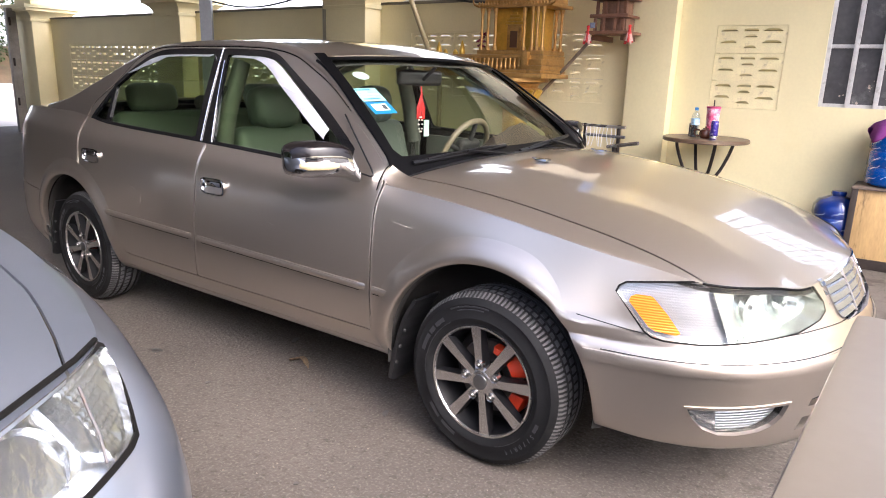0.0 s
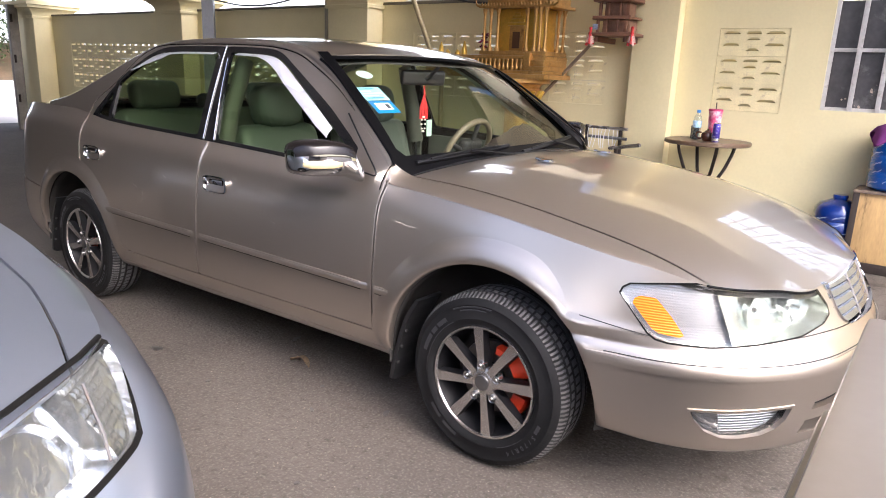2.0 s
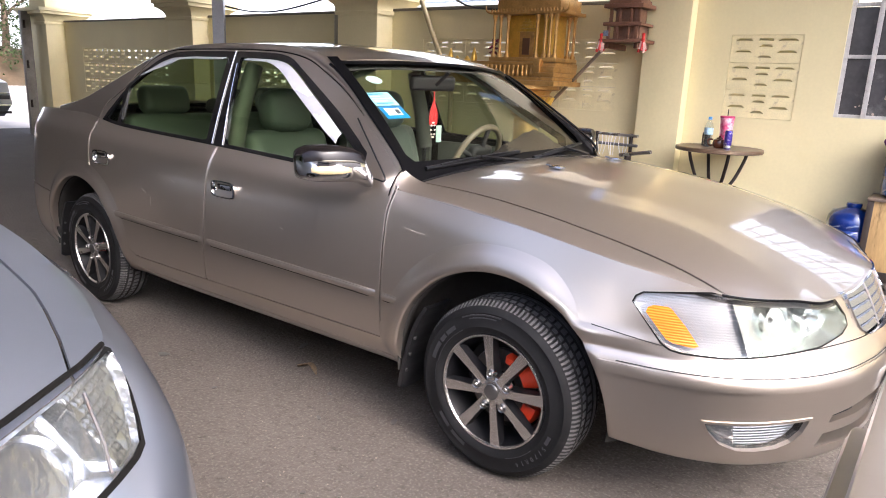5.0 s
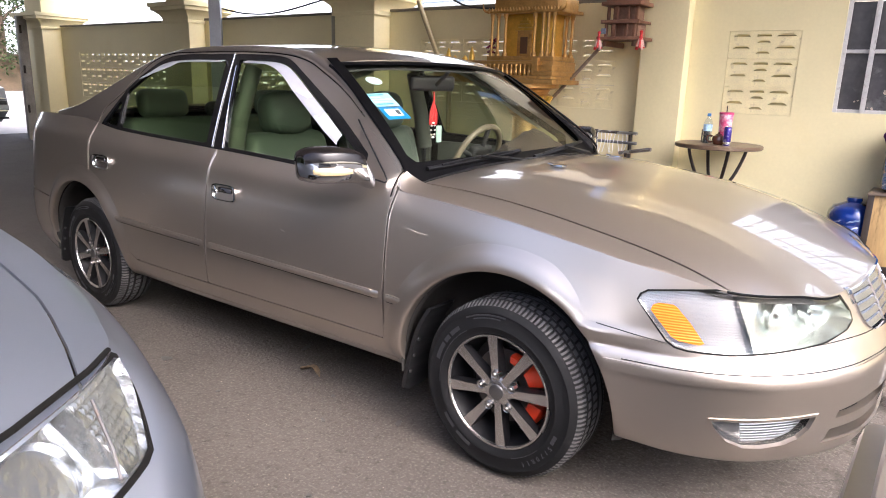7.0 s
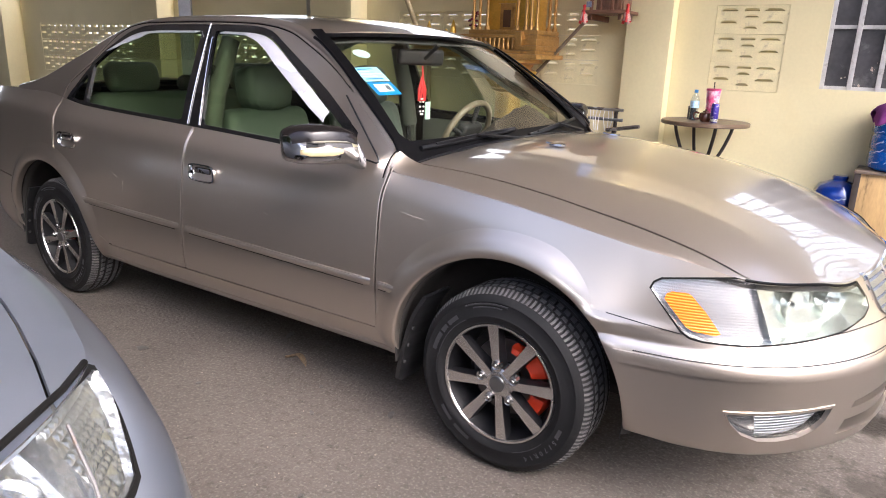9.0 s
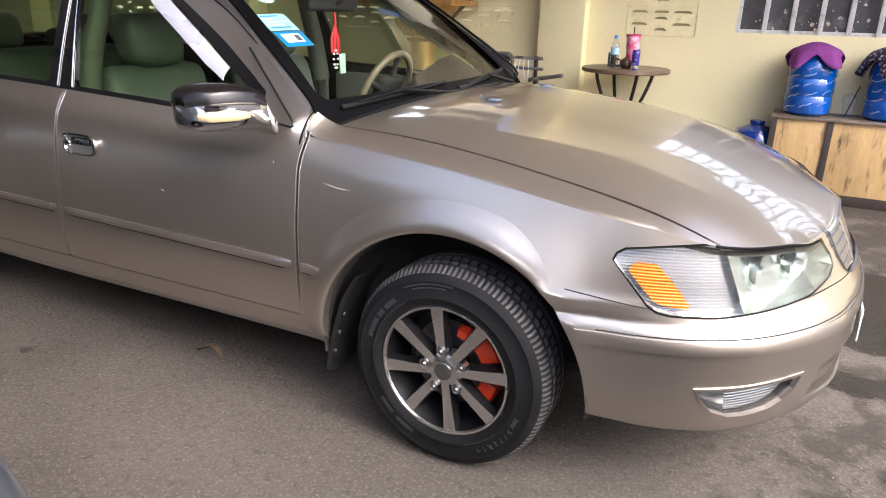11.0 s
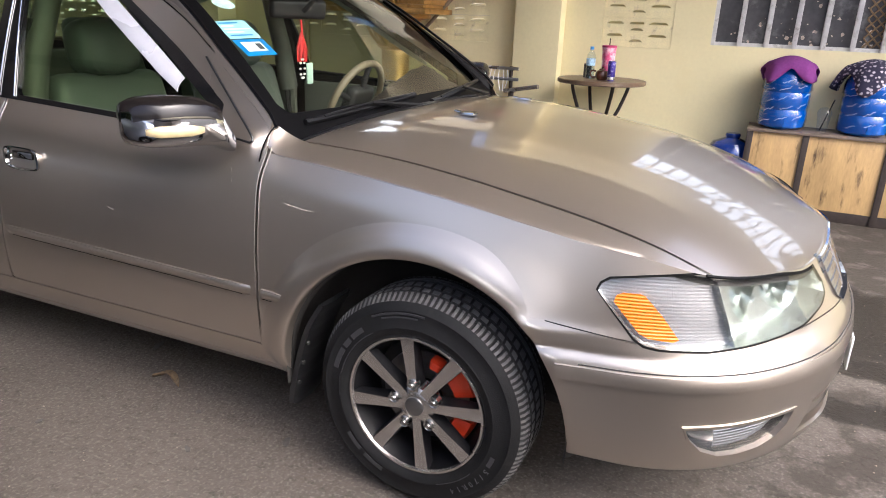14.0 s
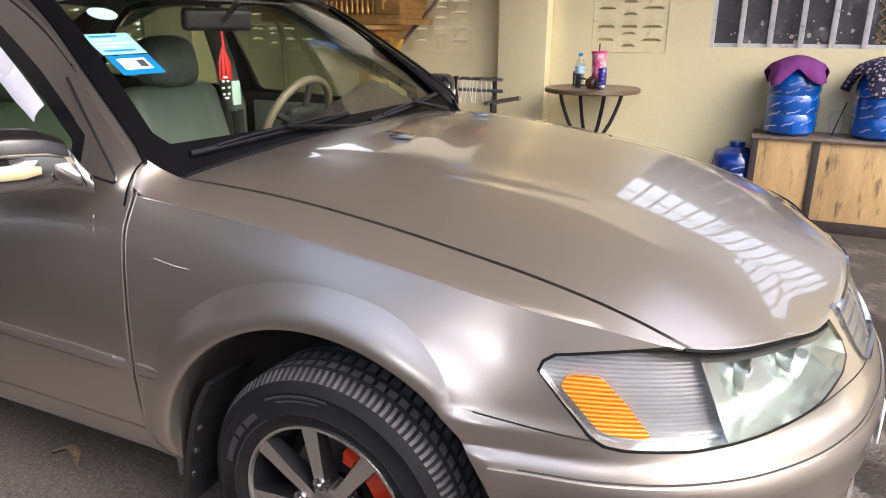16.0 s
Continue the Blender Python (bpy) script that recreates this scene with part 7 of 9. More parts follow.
mesh_object("windscreen", [vs[0], vs[1], vs[3], vs[2]], [(0, 1, 2, 3)], M_TINT, silver, "sloping windscreen")
bm = bmesh.new()
bv = [bm.verts.new(v) for v in vs]
for f in ((2, 3, 5, 4), (4, 5, 7, 6)):
    bm.faces.new([bv[i] for i in f])
r = bmesh.ops.extrude_face_region(bm, geom=list(bm.faces))
for v in [e for e in r["geom"] if isinstance(e, bmesh.types.BMVert)]:
    v.co.z -= 0.03
part("roof", bm, M_SILVER, silver, angle=30)
for s in (-1, 1):
    k = 0 if s < 0 else 1
    mesh_object("side_window", [vs[k], vs[2 + k], vs[4 + k], vs[6 + k], vs[10 + k], vs[8 + k]], [(0, 1, 2, 3, 4, 5)], M_TINT, silver, "dark side glass")
box("cabin_tub", (-2.3, SIL_Y - 0.7, 0.3), (0.3, SIL_Y + 0.7, 0.95), M_DARKTRIM, silver, "dark cabin", 0.02)
box("engine_bay", (0.4, SIL_Y - 0.55, 0.3), (1.45, SIL_Y + 0.55, 0.62), M_UNDER, silver, "dark engine bay", 0.02)
for hub in (0.72, -1.75):
    for s in (-1, 1):
        w_ob = turned("wheel", [(0.0, -0.085), (0.06, -0.09), (0.19, -0.085), (0.20, -0.095), (0.26, -0.105), (0.30, -0.09), (0.318, -0.06), (0.318, 0.06), (0.30, 0.09), (0.0, 0.09)], M_RUBBER, silver, "black tyre on alloy wheel",
                      (hub, SIL_Y + s * 0.78, 0.318), 40, "Y", m=Matrix.Diagonal((1, -s, 1, 1)))
        turned("wheel_disc", [(0.0, -0.092), (0.05, -0.096), (0.185, -0.090)], M_ALLOY, w_ob, "alloy wheel disc", (hub, SIL_Y + s * 0.78, 0.318), 32, "Y", m=Matrix.Diagonal((1, -s, 1, 1)))

silver.location = (0.030, 0.018, 0.0)

# ---- gold vehicle beside the camera ----
gold = empty("gold_car", "gold utility vehicle parked beside the sedan", "car")
bm = bmesh.new()
add_box(bm, (2.412, -3.5, 0.975), (4.155, -1.70, 1.046), None, 0.012)
part("hood", bm, M_GOLD, gold, angle=40)
bm = bmesh.new()
add_box(bm, (2.380, -3.5, 0.70), (4.185, -1.66, 0.905), None, 0.022)
part("fender_band", bm, M_GOLD, gold, "gold fender below the hood's edge", angle=40)
bm = bmesh.new()
add_box(bm, (2.425, -3.48, 0.90), (4.14, -1.73, 0.978))
part("hood_gap", bm, M_UNDER, gold, "dark gap under the hood's edge")
bm = bmesh.new()
add_box(bm, (2.36, -1.70, 0.34), (4.22, -1.12, 0.70), None, 0.11)
part("front_bumper", bm, M_GOLD, gold, angle=50)
bm = bmesh.new()
add_box(bm, (2.45, -6.3, 0.30), (4.13, -1.60, 0.72), None, 0.05)
part("body", bm, M_GOLD, gold, angle=40)
bm = bmesh.new()
add_box(bm, (2.62, -6.2, 1.03), (3.95, -3.45, 1.75), None, 0.12)
part("cabin", bm, M_GLOSSBLACK, gold, "dark glazed cabin", angle=50)
bm = bmesh.new()
add_box(bm, (2.66, -6.1, 1.74), (3.91, -3.75, 1.80), None, 0.03)
part("roof", bm, M_GOLD, gold, angle=40)
for y in (-2.35, -5.4):
    for s, x in ((-1, 2.52), (1, 4.06)):
        turned("wheel", [(0.0, -0.085), (0.06, -0.09), (0.19, -0.085), (0.20, -0.095), (0.26, -0.105), (0.30, -0.09), (0.318, -0.06), (0.318, 0.06), (0.30, 0.09), (0.0, 0.09)], M_RUBBER, gold, "black tyre",
               (x, y, 0.318), 32, "X", m=Matrix.Diagonal((-s, 1, 1, 1)))

# ---- round table and what stands on it ----
M_TABLE = mat("brown_wood_top", (0.115, 0.074, 0.046), 0.45, var=0.35, scale=7, fine=70, bump=0.1, coat=0.2, stain=(0.33, 0.25, 0.17), stain_scale=6)
M_IRON = mat("dark_bent_iron", (0.035, 0.028, 0.024), 0.4, 0.6, var=0.2)
TX, TY, TZ, TR = 0.862, 3.13, 0.868, 0.333
table = empty("round_table", "small round brown wooden table on bent iron legs", "table", (TX, TY, 0))
turned("tabletop", [(0.0, TZ), (TR - 0.006, TZ), (TR, TZ - 0.006), (TR, TZ - 0.026), (TR - 0.008, TZ - 0.032), (0.0, TZ - 0.032)], M_TABLE, table, "", (0, 0, 0), 56)
for a in (35, 125, 215, 305):
    c, s = math.cos(radians(a)), math.sin(radians(a))
    pts = curve([(0.23 * c, 0.23 * s, TZ - 0.034), (0.215 * c, 0.215 * s, TZ - 0.10), (0.16 * c, 0.16 * s, TZ - 0.24), (0.07 * c, 0.07 * s, TZ - 0.42), (0.10 * c, 0.10 * s, 0.2), (0.23 * c, 0.23 * s, 0.012)], 24)
    tube("leg", pts, 0.0135, M_IRON, table, "bent iron leg", 8)
bm = bmesh.new()
add_tube(bm, [(0.075 * math.cos(a), 0.075 * math.sin(a), 0.40) for a in np.linspace(0, 2 * math.pi, 25)], 0.007, 6, False)
part("ring", bm, M_IRON, table, "iron ring")

M_PET = glass("clear_bottle_plastic", (0.90, 0.94, 0.97), 0.08)
M_WATER = glass("bottle_water", (0.86, 0.91, 0.93), 0.04)
M_LABELBLUE = mat("blue_label", (0.40, 0.58, 0.74), 0.4, var=0.35, scale=60)
M_PINK = mat("pink_drink", (0.72, 0.10, 0.24), 0.3, var=0.35, scale=24, stain=(0.85, 0.62, 0.68), stain_scale=16, stain_cut=(0.45, 0.6))
M_CLAY = mat("brown_glazed_clay", (0.085, 0.028, 0.016), 0.18, var=0.2, coat=0.6)
M_CAN = mat("violet_can", (0.055, 0.035, 0.28), 0.3, 0.4, var=0.3, scale=40, stain=(0.5, 0.48, 0.66), stain_scale=45, stain_cut=(0.55, 0.65))
M_TIN = mat("can_metal", (0.62, 0.62, 0.64), 0.25, 0.9)


def at_table(dx, dy):
    return (TX + dx, TY + dy, TZ)


bt = empty("water_bottle", "clear plastic water bottle with blue label on the table", "bottle", at_table(-0.08, -0.06))
q = turned("bottle_body", [(0.0, 0.002), (0.030, 0.002), (0.033, 0.01), (0.033, 0.07), (0.031, 0.085), (0.033, 0.10), (0.033, 0.155), (0.026, 0.185), (0.013, 0.205), (0.013, 0.222)], M_PET, bt, "", (0, 0, 0), 24)
turned("water", [(0.0, 0.004), (0.0295, 0.006), (0.0295, 0.10), (0.0, 0.10)], M_WATER, bt, "", (0, 0, 0), 20)
turned("bottle_label", [(0.0336, 0.098), (0.0340, 0.10), (0.0340, 0.148), (0.0336, 0.150)], M_LABELBLUE, bt, "pale blue label", (0, 0, 0), 24)
turned("cap", [(0.0145, 0.214), (0.0145, 0.236), (0.0, 0.238)], mat("blue_cap", (0.06, 0.25, 0.6), 0.4), bt, "blue screw cap", (0, 0, 0), 20)
tum = empty("drink_cup", "tall pink iced drink cup with a dark straw", "cup", at_table(0.038, -0.01))
turned("cup_body", [(0.0, 0.0), (0.036, 0.0), (0.040, 0.01), (0.052, 0.225), (0.054, 0.235), (0.050, 0.235), (0.0, 0.230)], M_PINK, tum, "", (0, 0, 0), 28)
turned("lid", [(0.0545, 0.234), (0.0555, 0.246), (0.050, 0.250), (0.0, 0.250)], mat("pink_lid", (0.55, 0.05, 0.16), 0.35), tum, "deep pink lid", (0, 0, 0), 28)
tube("straw", [(0.0, 0.0, 0.10), (0.0, -0.004, 0.30)], 0.004, M_IRON, tum, "dark straw", 6)
pot = empty("teapot", "small brown glazed teapot on the table", "teapot", at_table(0.020, -0.09))
turned("body", [(0.0, 0.0), (0.034, 0.0), (0.048, 0.022), (0.050, 0.042), (0.040, 0.066), (0.024, 0.074), (0.022, 0.080), (0.008, 0.086), (0.008, 0.096), (0.0, 0.097)], M_CLAY, pot, "", (0, 0, 0), 28)
tube("handle", curve([(-0.044, -0.01, 0.062), (-0.075, -0.015, 0.066), (-0.085, -0.017, 0.042), (-0.068, -0.014, 0.018), (-0.044, -0.01, 0.020)], 18), 0.007, M_CLAY, pot)
tube("spout", curve([(0.044, 0.01, 0.034), (0.066, 0.012, 0.050), (0.078, 0.013, 0.078)], 8), [0.012, 0.0115, 0.011, 0.010, 0.009, 0.008, 0.0075, 0.007], M_CLAY, pot)
can = empty("drink_can", "slim violet energy drink can on the table", "can", at_table(0.100, -0.15))
turned("can_body", [(0.0, 0.004), (0.022, 0.0), (0.029, 0.010), (0.029, 0.132), (0.025, 0.144)], M_CAN, can, "", (0, 0, 0), 24)
turned("can_top", [(0.0255, 0.142), (0.0265, 0.147), (0.024, 0.147), (0.023, 0.143), (0.0, 0.143)], M_TIN, can, "bare metal rim", (0, 0, 0), 24)
turned("can_base", [(0.0293, 0.010), (0.0296, 0.028), (0.0293, 0.030)], M_TIN, can, "pale band", (0, 0, 0), 24)
bm = bmesh.new()
add_box(bm, (-0.028, -0.02, 0), (0.028, 0.02, 0.105), None, 0.004)
tagged(part("small_box", bm, mat("dark_carton", (0.05, 0.04, 0.035), 0.5), angle=30), "small dark carton behind the water bottle", "box").location = at_table(-0.125, 0.05)

# ---- plywood counter, water jugs and cups ----
M_PLY = mat("stained_plywood", (0.52, 0.345, 0.150), 0.55, var=0.2, scale=4, fine=40, stain=(0.10, 0.060, 0.030), stain_scale=7, stain_cut=(0.57, 0.70), coat=0.1, island=0.08)
for nd in M_PLY.node_tree.nodes:                # grain and stains run upright
    if nd.type == "TEX_NOISE":
        ln = nd.inputs["Vector"].links[0]
        mp = M_PLY.node_tree.nodes.new("ShaderNodeMapping")
        mp.inputs["Scale"].default_value = (2.4, 2.4, 0.5)
        M_PLY.node_tree.links.new(ln.from_socket, mp.inputs["Vector"])
        M_PLY.node_tree.links.new(mp.outputs[0], nd.inputs["Vector"])
M_STRAP = mat("dark_wood_strap", (0.036, 0.026, 0.021), 0.6, var=0.3, scale=20)
M_NAVYJUG = mat("navy_jug_plastic", (0.004, 0.028, 0.20), 0.16, var=0.25, scale=7, coat=0.7, coat_rough=0.06, bump=0.12, bump_scale=14)
M_INK = mat("pale_blue_print", (0.48, 0.64, 0.82), 0.5)
M_JUG = mat("blue_jug_plastic", (0.005, 0.092, 0.40), 0.16, var=0.22, scale=7, coat=0.7, coat_rough=0.06, bump=0.12, bump_scale=14)
M_FILM = glass("clear_wrap", (0.93, 0.95, 1.0), 0.08)
M_PURPLE = mat("purple_towel", (0.165, 0.042, 0.175), 0.95, var=0.25, spec=0.1, bump=0.3, bump_scale=300)
CZ, CY = 0.602, 3.14
cnt = empty("plywood_counter", "low stained plywood counter with dark battens", "counter", (0, 0, 0))
for x0, x1 in ((1.985, 2.305), (2.345, 2.815), (2.855, 3.40), (3.44, 4.0)):
    box("panel", (x0, CY, 0.075), (x1, CY + 0.02, CZ - 0.02), M_PLY, cnt, "stained plywood panel", 0.002)
for x in (1.965, 2.325, 2.835, 3.42, 4.01):
    box("batten", (x - 0.021, CY - 0.012, 0.0), (x + 0.021, CY + 0.03, CZ - 0.02), M_STRAP, cnt, "dark batten", 0.002)
box("plinth", (1.95, CY - 0.004, 0.0), (4.03, CY + 0.02, 0.073), M_STRAP, cnt, "dark plinth", 0.002)
box("counter_top", (1.94, CY - 0.02, CZ - 0.019), (4.05, WALL_Y - 0.005, CZ), mat("worn_counter_top", (0.17, 0.13, 0.10), 0.5, var=0.3, scale=12), cnt, "worn dark counter top", 0.004)
box("end_panel", (1.945, CY + 0.03, 0.0), (1.963, WALL_Y - 0.006, CZ - 0.02), M_STRAP, cnt, "dark end panel")
box("shelf_back", (1.97, WALL_Y - 0.03, 0.0), (4.0, WALL_Y - 0.008, CZ - 0.02), M_STRAP, cnt, "dark back board")


def bars_on(parent, r, z0, rows, seed, a0=-150, a1=-30):
    """Unreadable white print round a jug: short bars."""
    rg = random.Random(seed)
    for z, n in rows:
        start = rg.uniform(0, 25)
        for i in range(n):
            # one slanted word: a wavering stroke that rises along the jug
            bmx = bmesh.new()
            b0 = a0 + start + (a1 - a0) * i / n
            span = (a1 - a0) / n * rg.uniform(0.45, 0.8)
            k = rg.randint(7, 11)
            pts = []
            for j in range(k):
                a = radians(b0 + span * j / (k - 1))
                pts.append((r * math.cos(a), r * math.sin(a), z + 0.016 * i + 0.024 * j / (k - 1) + rg.uniform(-0.0075, 0.0075)))
            add_tube(bmx, pts, 0.0019, 4)
            part("print_bar", bmx, M_INK, parent, "pale slanted print bar")


def jug(name, at, label, big=True):
    j = empty(name, label, "water jug", at, "blue water jugs")
    R = 0.158
    prof = [(0.0, 0.0), (R * 0.80, 0.0), (R * 0.97, 0.02), (R, 0.06), (R, 0.115), (R * 0.95, 0.13), (R, 0.145), (R, 0.225), (R * 0.95, 0.24), (R, 0.255), (R, 0.30), (R * 0.95, 0.335), (R * 0.78, 0.375), (R * 0.40, 0.405), (R * 0.30, 0.412), (R * 0.33, 0.43), (R * 0.30, 0.445), (0.0, 0.447)]
    prof = [(r, z * 1.08) for r, z in prof]
    if not big:
        R = 0.135
        prof = [(r * 1.04, z * 0.88) for r, z in prof]
    body = turned("jug_body", prof, M_JUG if big else M_NAVYJUG, j, "", (0, 0, 0), 40)
    wr = turned("plastic_wrap", [(r + 0.004 + 0.003 * math.sin(i * 2.1), z + 0.002) for i, (r, z) in enumerate(prof[2:13])], M_FILM, j, "clear crinkled wrap", (0, 0, 0), 24)
    wr.visible_shadow = False
    d = wr.data
    for v in d.vertices:
        k = 1 + 0.035 * noise.noise(v.co * 30)
        v.co.x *= k
        v.co.y *= k
    bars_on(j, (0.1645 if big else 0.1715), 0, ((0.05, 3), (0.13, 3), (0.19, 4), (0.26, 3), (0.31, 3)) if big else ((0.12, 3), (0.18, 3), (0.24, 3)), int(at[0] * 10))
    return j


def drape(name, at, r, top, hang, material, label, seed, twist=0.0):
    """Cloth laid over a jug: a disc that falls over the shoulder in folds."""
    rg = random.Random(seed)
    n, m = 48, 14
    vs, fs = [], []
    ph = [rg.uniform(0, 6.28) for _ in range(3)]
    for i in range(n):
        a = 2 * math.pi * i / n
        corner = 0.64 + 0.42 * abs(math.cos(2 * (a + twist))) ** 1.3
        for j in range(m):
            t = j / (m - 1) * corner
            if t < 0.42:
                rr, z = r * t / 0.42 * 0.80, top - 0.045 * (t / 0.42) ** 2
            else:
                u = (t - 0.42) / 0.6
                rr = r * (0.80 + 0.42 * u ** 0.7)
                z = top - 0.045 - hang * u ** 1.25
            f = max(0, t - 0.3)
            rr += 0.030 * f * math.sin(5 * a + ph[0]) + 0.016 * f * math.sin(11 * a + ph[1])
            z += 0.016 * f * math.sin(7 * a + ph[2])
            vs.append((at[0] + rr * math.cos(a), at[1] + rr * math.sin(a), at[2] + z))
    for i in range(n):
        for j in range(m - 1):
            k = (i + 1) % n
            fs.append((i * m + j, i * m + j + 1, k * m + j + 1, k * m + j))
    ob = mesh_object(name, vs, fs, material, None, smooth=True)
    s = ob.modifiers.new("thick", "SOLIDIFY")
    s.thickness = 0.005
    return tagged(ob, label, "cloth")


M_FLORAL = mat("navy_flower_cloth", (0.022, 0.018, 0.045), 0.85, var=0.2)
fn, fl_ = M_FLORAL.node_tree.nodes, M_FLORAL.node_tree.links
ftc = fn.new("ShaderNodeTexCoord")
fwob = fn.new("ShaderNodeTexNoise")
fwob.inputs["Scale"].default_value = 90.0
fvor = fn.new("ShaderNodeTexVoronoi")
fvor.inputs["Scale"].default_value = 36.0
fvor.inputs["Randomness"].default_value = 0.6
fsum = fn.new("ShaderNodeMath")
fsum.operation = "MULTIPLY_ADD"
fsum.inputs[1].default_value = 0.5
fmap = fn.new("ShaderNodeMapRange")
fmap.inputs["From Min"].default_value, fmap.inputs["From Max"].default_value = 0.56, 0.64
fmap.inputs["To Min"].default_value, fmap.inputs["To Max"].default_value = 0.9, 0.0
fmix = fn.new("ShaderNodeMix")
fmix.data_type = "RGBA"
fmix.inputs[7].default_value = (0.50, 0.45, 0.50, 1)
fl_.new(ftc.outputs["Object"], fwob.inputs["Vector"])
fl_.new(ftc.outputs["Object"], fvor.inputs["Vector"])
fl_.new(fwob.outputs["Fac"], fsum.inputs[0])
fl_.new(fvor.outputs["Distance"], fsum.inputs[2])
fl_.new(fsum.outputs[0], fmap.inputs["Value"])
fl_.new(fmap.outputs[0], fmix.inputs[0])
fl_.new(fn["Principled BSDF"].inputs["Base Color"].links[0].from_socket, fmix.inputs[6])
fl_.new(fmix.outputs[2], fn["Principled BSDF"].inputs["Base Color"])
j1 = (2.150, 3.315, CZ)
j2 = (2.660, 3.320, CZ)
jug("water_jug", j1, "blue water jug in clear wrap on the counter")
drape("purple_towel", j1, 0.165, 0.505, 0.125, M_PURPLE, "purple towel draped over a blue jug", 2, 0.74)
jug("water_jug", j2, "blue water jug in clear wrap under a cloth")
drape("flowered_cloth", j2, 0.185, 0.508, 0.17, M_FLORAL, "navy flowered cloth draped over a blue jug", 5, 0.2)
jug("water_jug", (1.85, 3.30, 0.11), "blue water jug on a low stand by the wall", False)
box_ob = box("low_stand", (1.74, 3.17, 0.0), (1.93, 3.43, 0.108), M_STRAP, None, "", 0.006)
tagged(box_ob, "low dark wooden stand under a jug", "stand")
for jx in (j1, j2):
    tp = empty("jug_tap", "small blue plastic tap on a jug", "tap", (jx[0] + 0.02, jx[1] - 0.155, CZ + 0.035))
    tube("tap_barrel", [(0, 0.02, 0), (0, -0.035, 0)], 0.011, M_JUG, tp, "", 10)
    tube("tap_lever", [(0, -0.02, 0.008), (0, -0.022, 0.035)], 0.007, M_JUG, tp, "", 8)
cup = empty("plastic_cup", "empty clear plastic cup with dark straw", "cup", (2.415, 3.27, CZ))
c1 = turned("cup_body", [(0.0, 0.001), (0.030, 0.001), (0.045, 0.12), (0.047, 0.124)], M_FILM, cup, "", (0, 0, 0), 28)
c2 = turned("dome_lid", [(0.048, 0.124), (0.046, 0.140), (0.034, 0.162), (0.010, 0.172)], M_FILM, cup, "clear domed lid", (0, 0, 0), 28)
tube("straw", [(-0.012, 0, 0.01), (0.045, 0.0, 0.225)], 0.0045, M_IRON, cup, "dark straw", 6)
gb = empty("green_basin", "light green plastic basin at the counter's end", "basin", (2.985, 3.32, CZ))
turned("basin_body", [(0.0, 0.002), (0.08, 0.002), (0.11, 0.16), (0.118, 0.165), (0.114, 0.168), (0.105, 0.16), (0.076, 0.012), (0.0, 0.012)], mat("green_plastic", (0.25, 0.60, 0.16), 0.35), gb, "", (0, 0, 0), 32)
tube("basin_handle", curve([(-0.112, 0, 0.165), (-0.07, -0.03, 0.27), (0.07, -0.03, 0.27), (0.112, 0, 0.165)], 14), 0.006, M_WHITE, gb, "white handle", 6)

# ---- spirit house ----
M_GOLDP = mat("gilded_paint", (0.52, 0.30, 0.09), 0.38, 0.55, var=0.25, scale=9, fine=60, bump=0.12, bump_scale=60, stain=(0.25, 0.13, 0.04), stain_scale=14)
M_GOLDB = mat("bright_gilding", (0.72, 0.46, 0.08), 0.3, 0.6, var=0.2, scale=14)
M_BROWNW = mat("red_brown_wood", (0.20, 0.095, 0.055), 0.5, var=0.25, scale=12, fine=60)
SX, SY = -0.80, 3.06
sh = empty("spirit_house", "ornate gilded spirit house on a pedestal by the wall", "shrine", (0, 0, 0))


def sbox(name, x0, x1, y0, y1, z0, z1, m=M_GOLDP, bevel=0.004, label=""):
    return box(name, (x0, y0, z0), (x1, y1, z1), m, sh, label, bevel)


sbox("base_slab", SX - 0.66, SX + 0.40, 2.82, 3.34, 1.335, 1.375)
sbox("base_slab", SX - 0.63, SX + 0.37, 2.845, 3.32, 1.377, 1.405)
sbox("rail", SX - 0.64, SX + 0.20, 2.85, 2.875, 1.505, 1.535)
for x in np.linspace(SX - 0.61, SX + 0.14, 17):
    turned("baluster", [(0.009, 0.0), (0.015, 0.012), (0.017, 0.03), (0.008, 0.055), (0.009, 0.075), (0.013, 0.088), (0.010, 0.098)], M_GOLDP, sh, "", (x, 2.863, 1.406), 10)
sbox("terrace", SX - 0.62, SX + 0.36, 2.90, 3.32, 1.407, 1.535)
sbox("corner_block", SX + 0.17, SX + 0.235, 2.838, 2.90, 1.406, 1.56)
sbox("corner_step", SX + 0.20, SX + 0.385, 2.835, 3.30, 1.406, 1.445)
sbox("corner_step", SX + 0.22, SX + 0.37, 2.86, 3.28, 1.447, 1.50)
sbox("stylobate", SX - 0.33, SX + 0.37, 2.88, 3.28, 1.537, 1.575)
sbox("cella", SX - 0.20, SX + 0.26, 2.98, 3.24, 1.577, 1.944, M_GOLDB)
sbox("door_surround", SX - 0.06, SX + 0.085, 2.962, 2.982, 1.577, 1.80, M_GOLDP)
sbox("door", SX - 0.025, SX + 0.05, 2.954, 2.964, 1.60, 1.745, mat("shrine_door_dark", (0.10, 0.045, 0.02), 0.5), label="dark shrine door")
for k, (w, z) in enumerate(((0.10, 1.80), (0.075, 1.83), (0.05, 1.86), (0.025, 1.885))):
    sbox("door_pediment", SX + 0.0125 - w, SX + 0.0125 + w, 2.956, 2.976, z, z + 0.026, M_GOLDB)
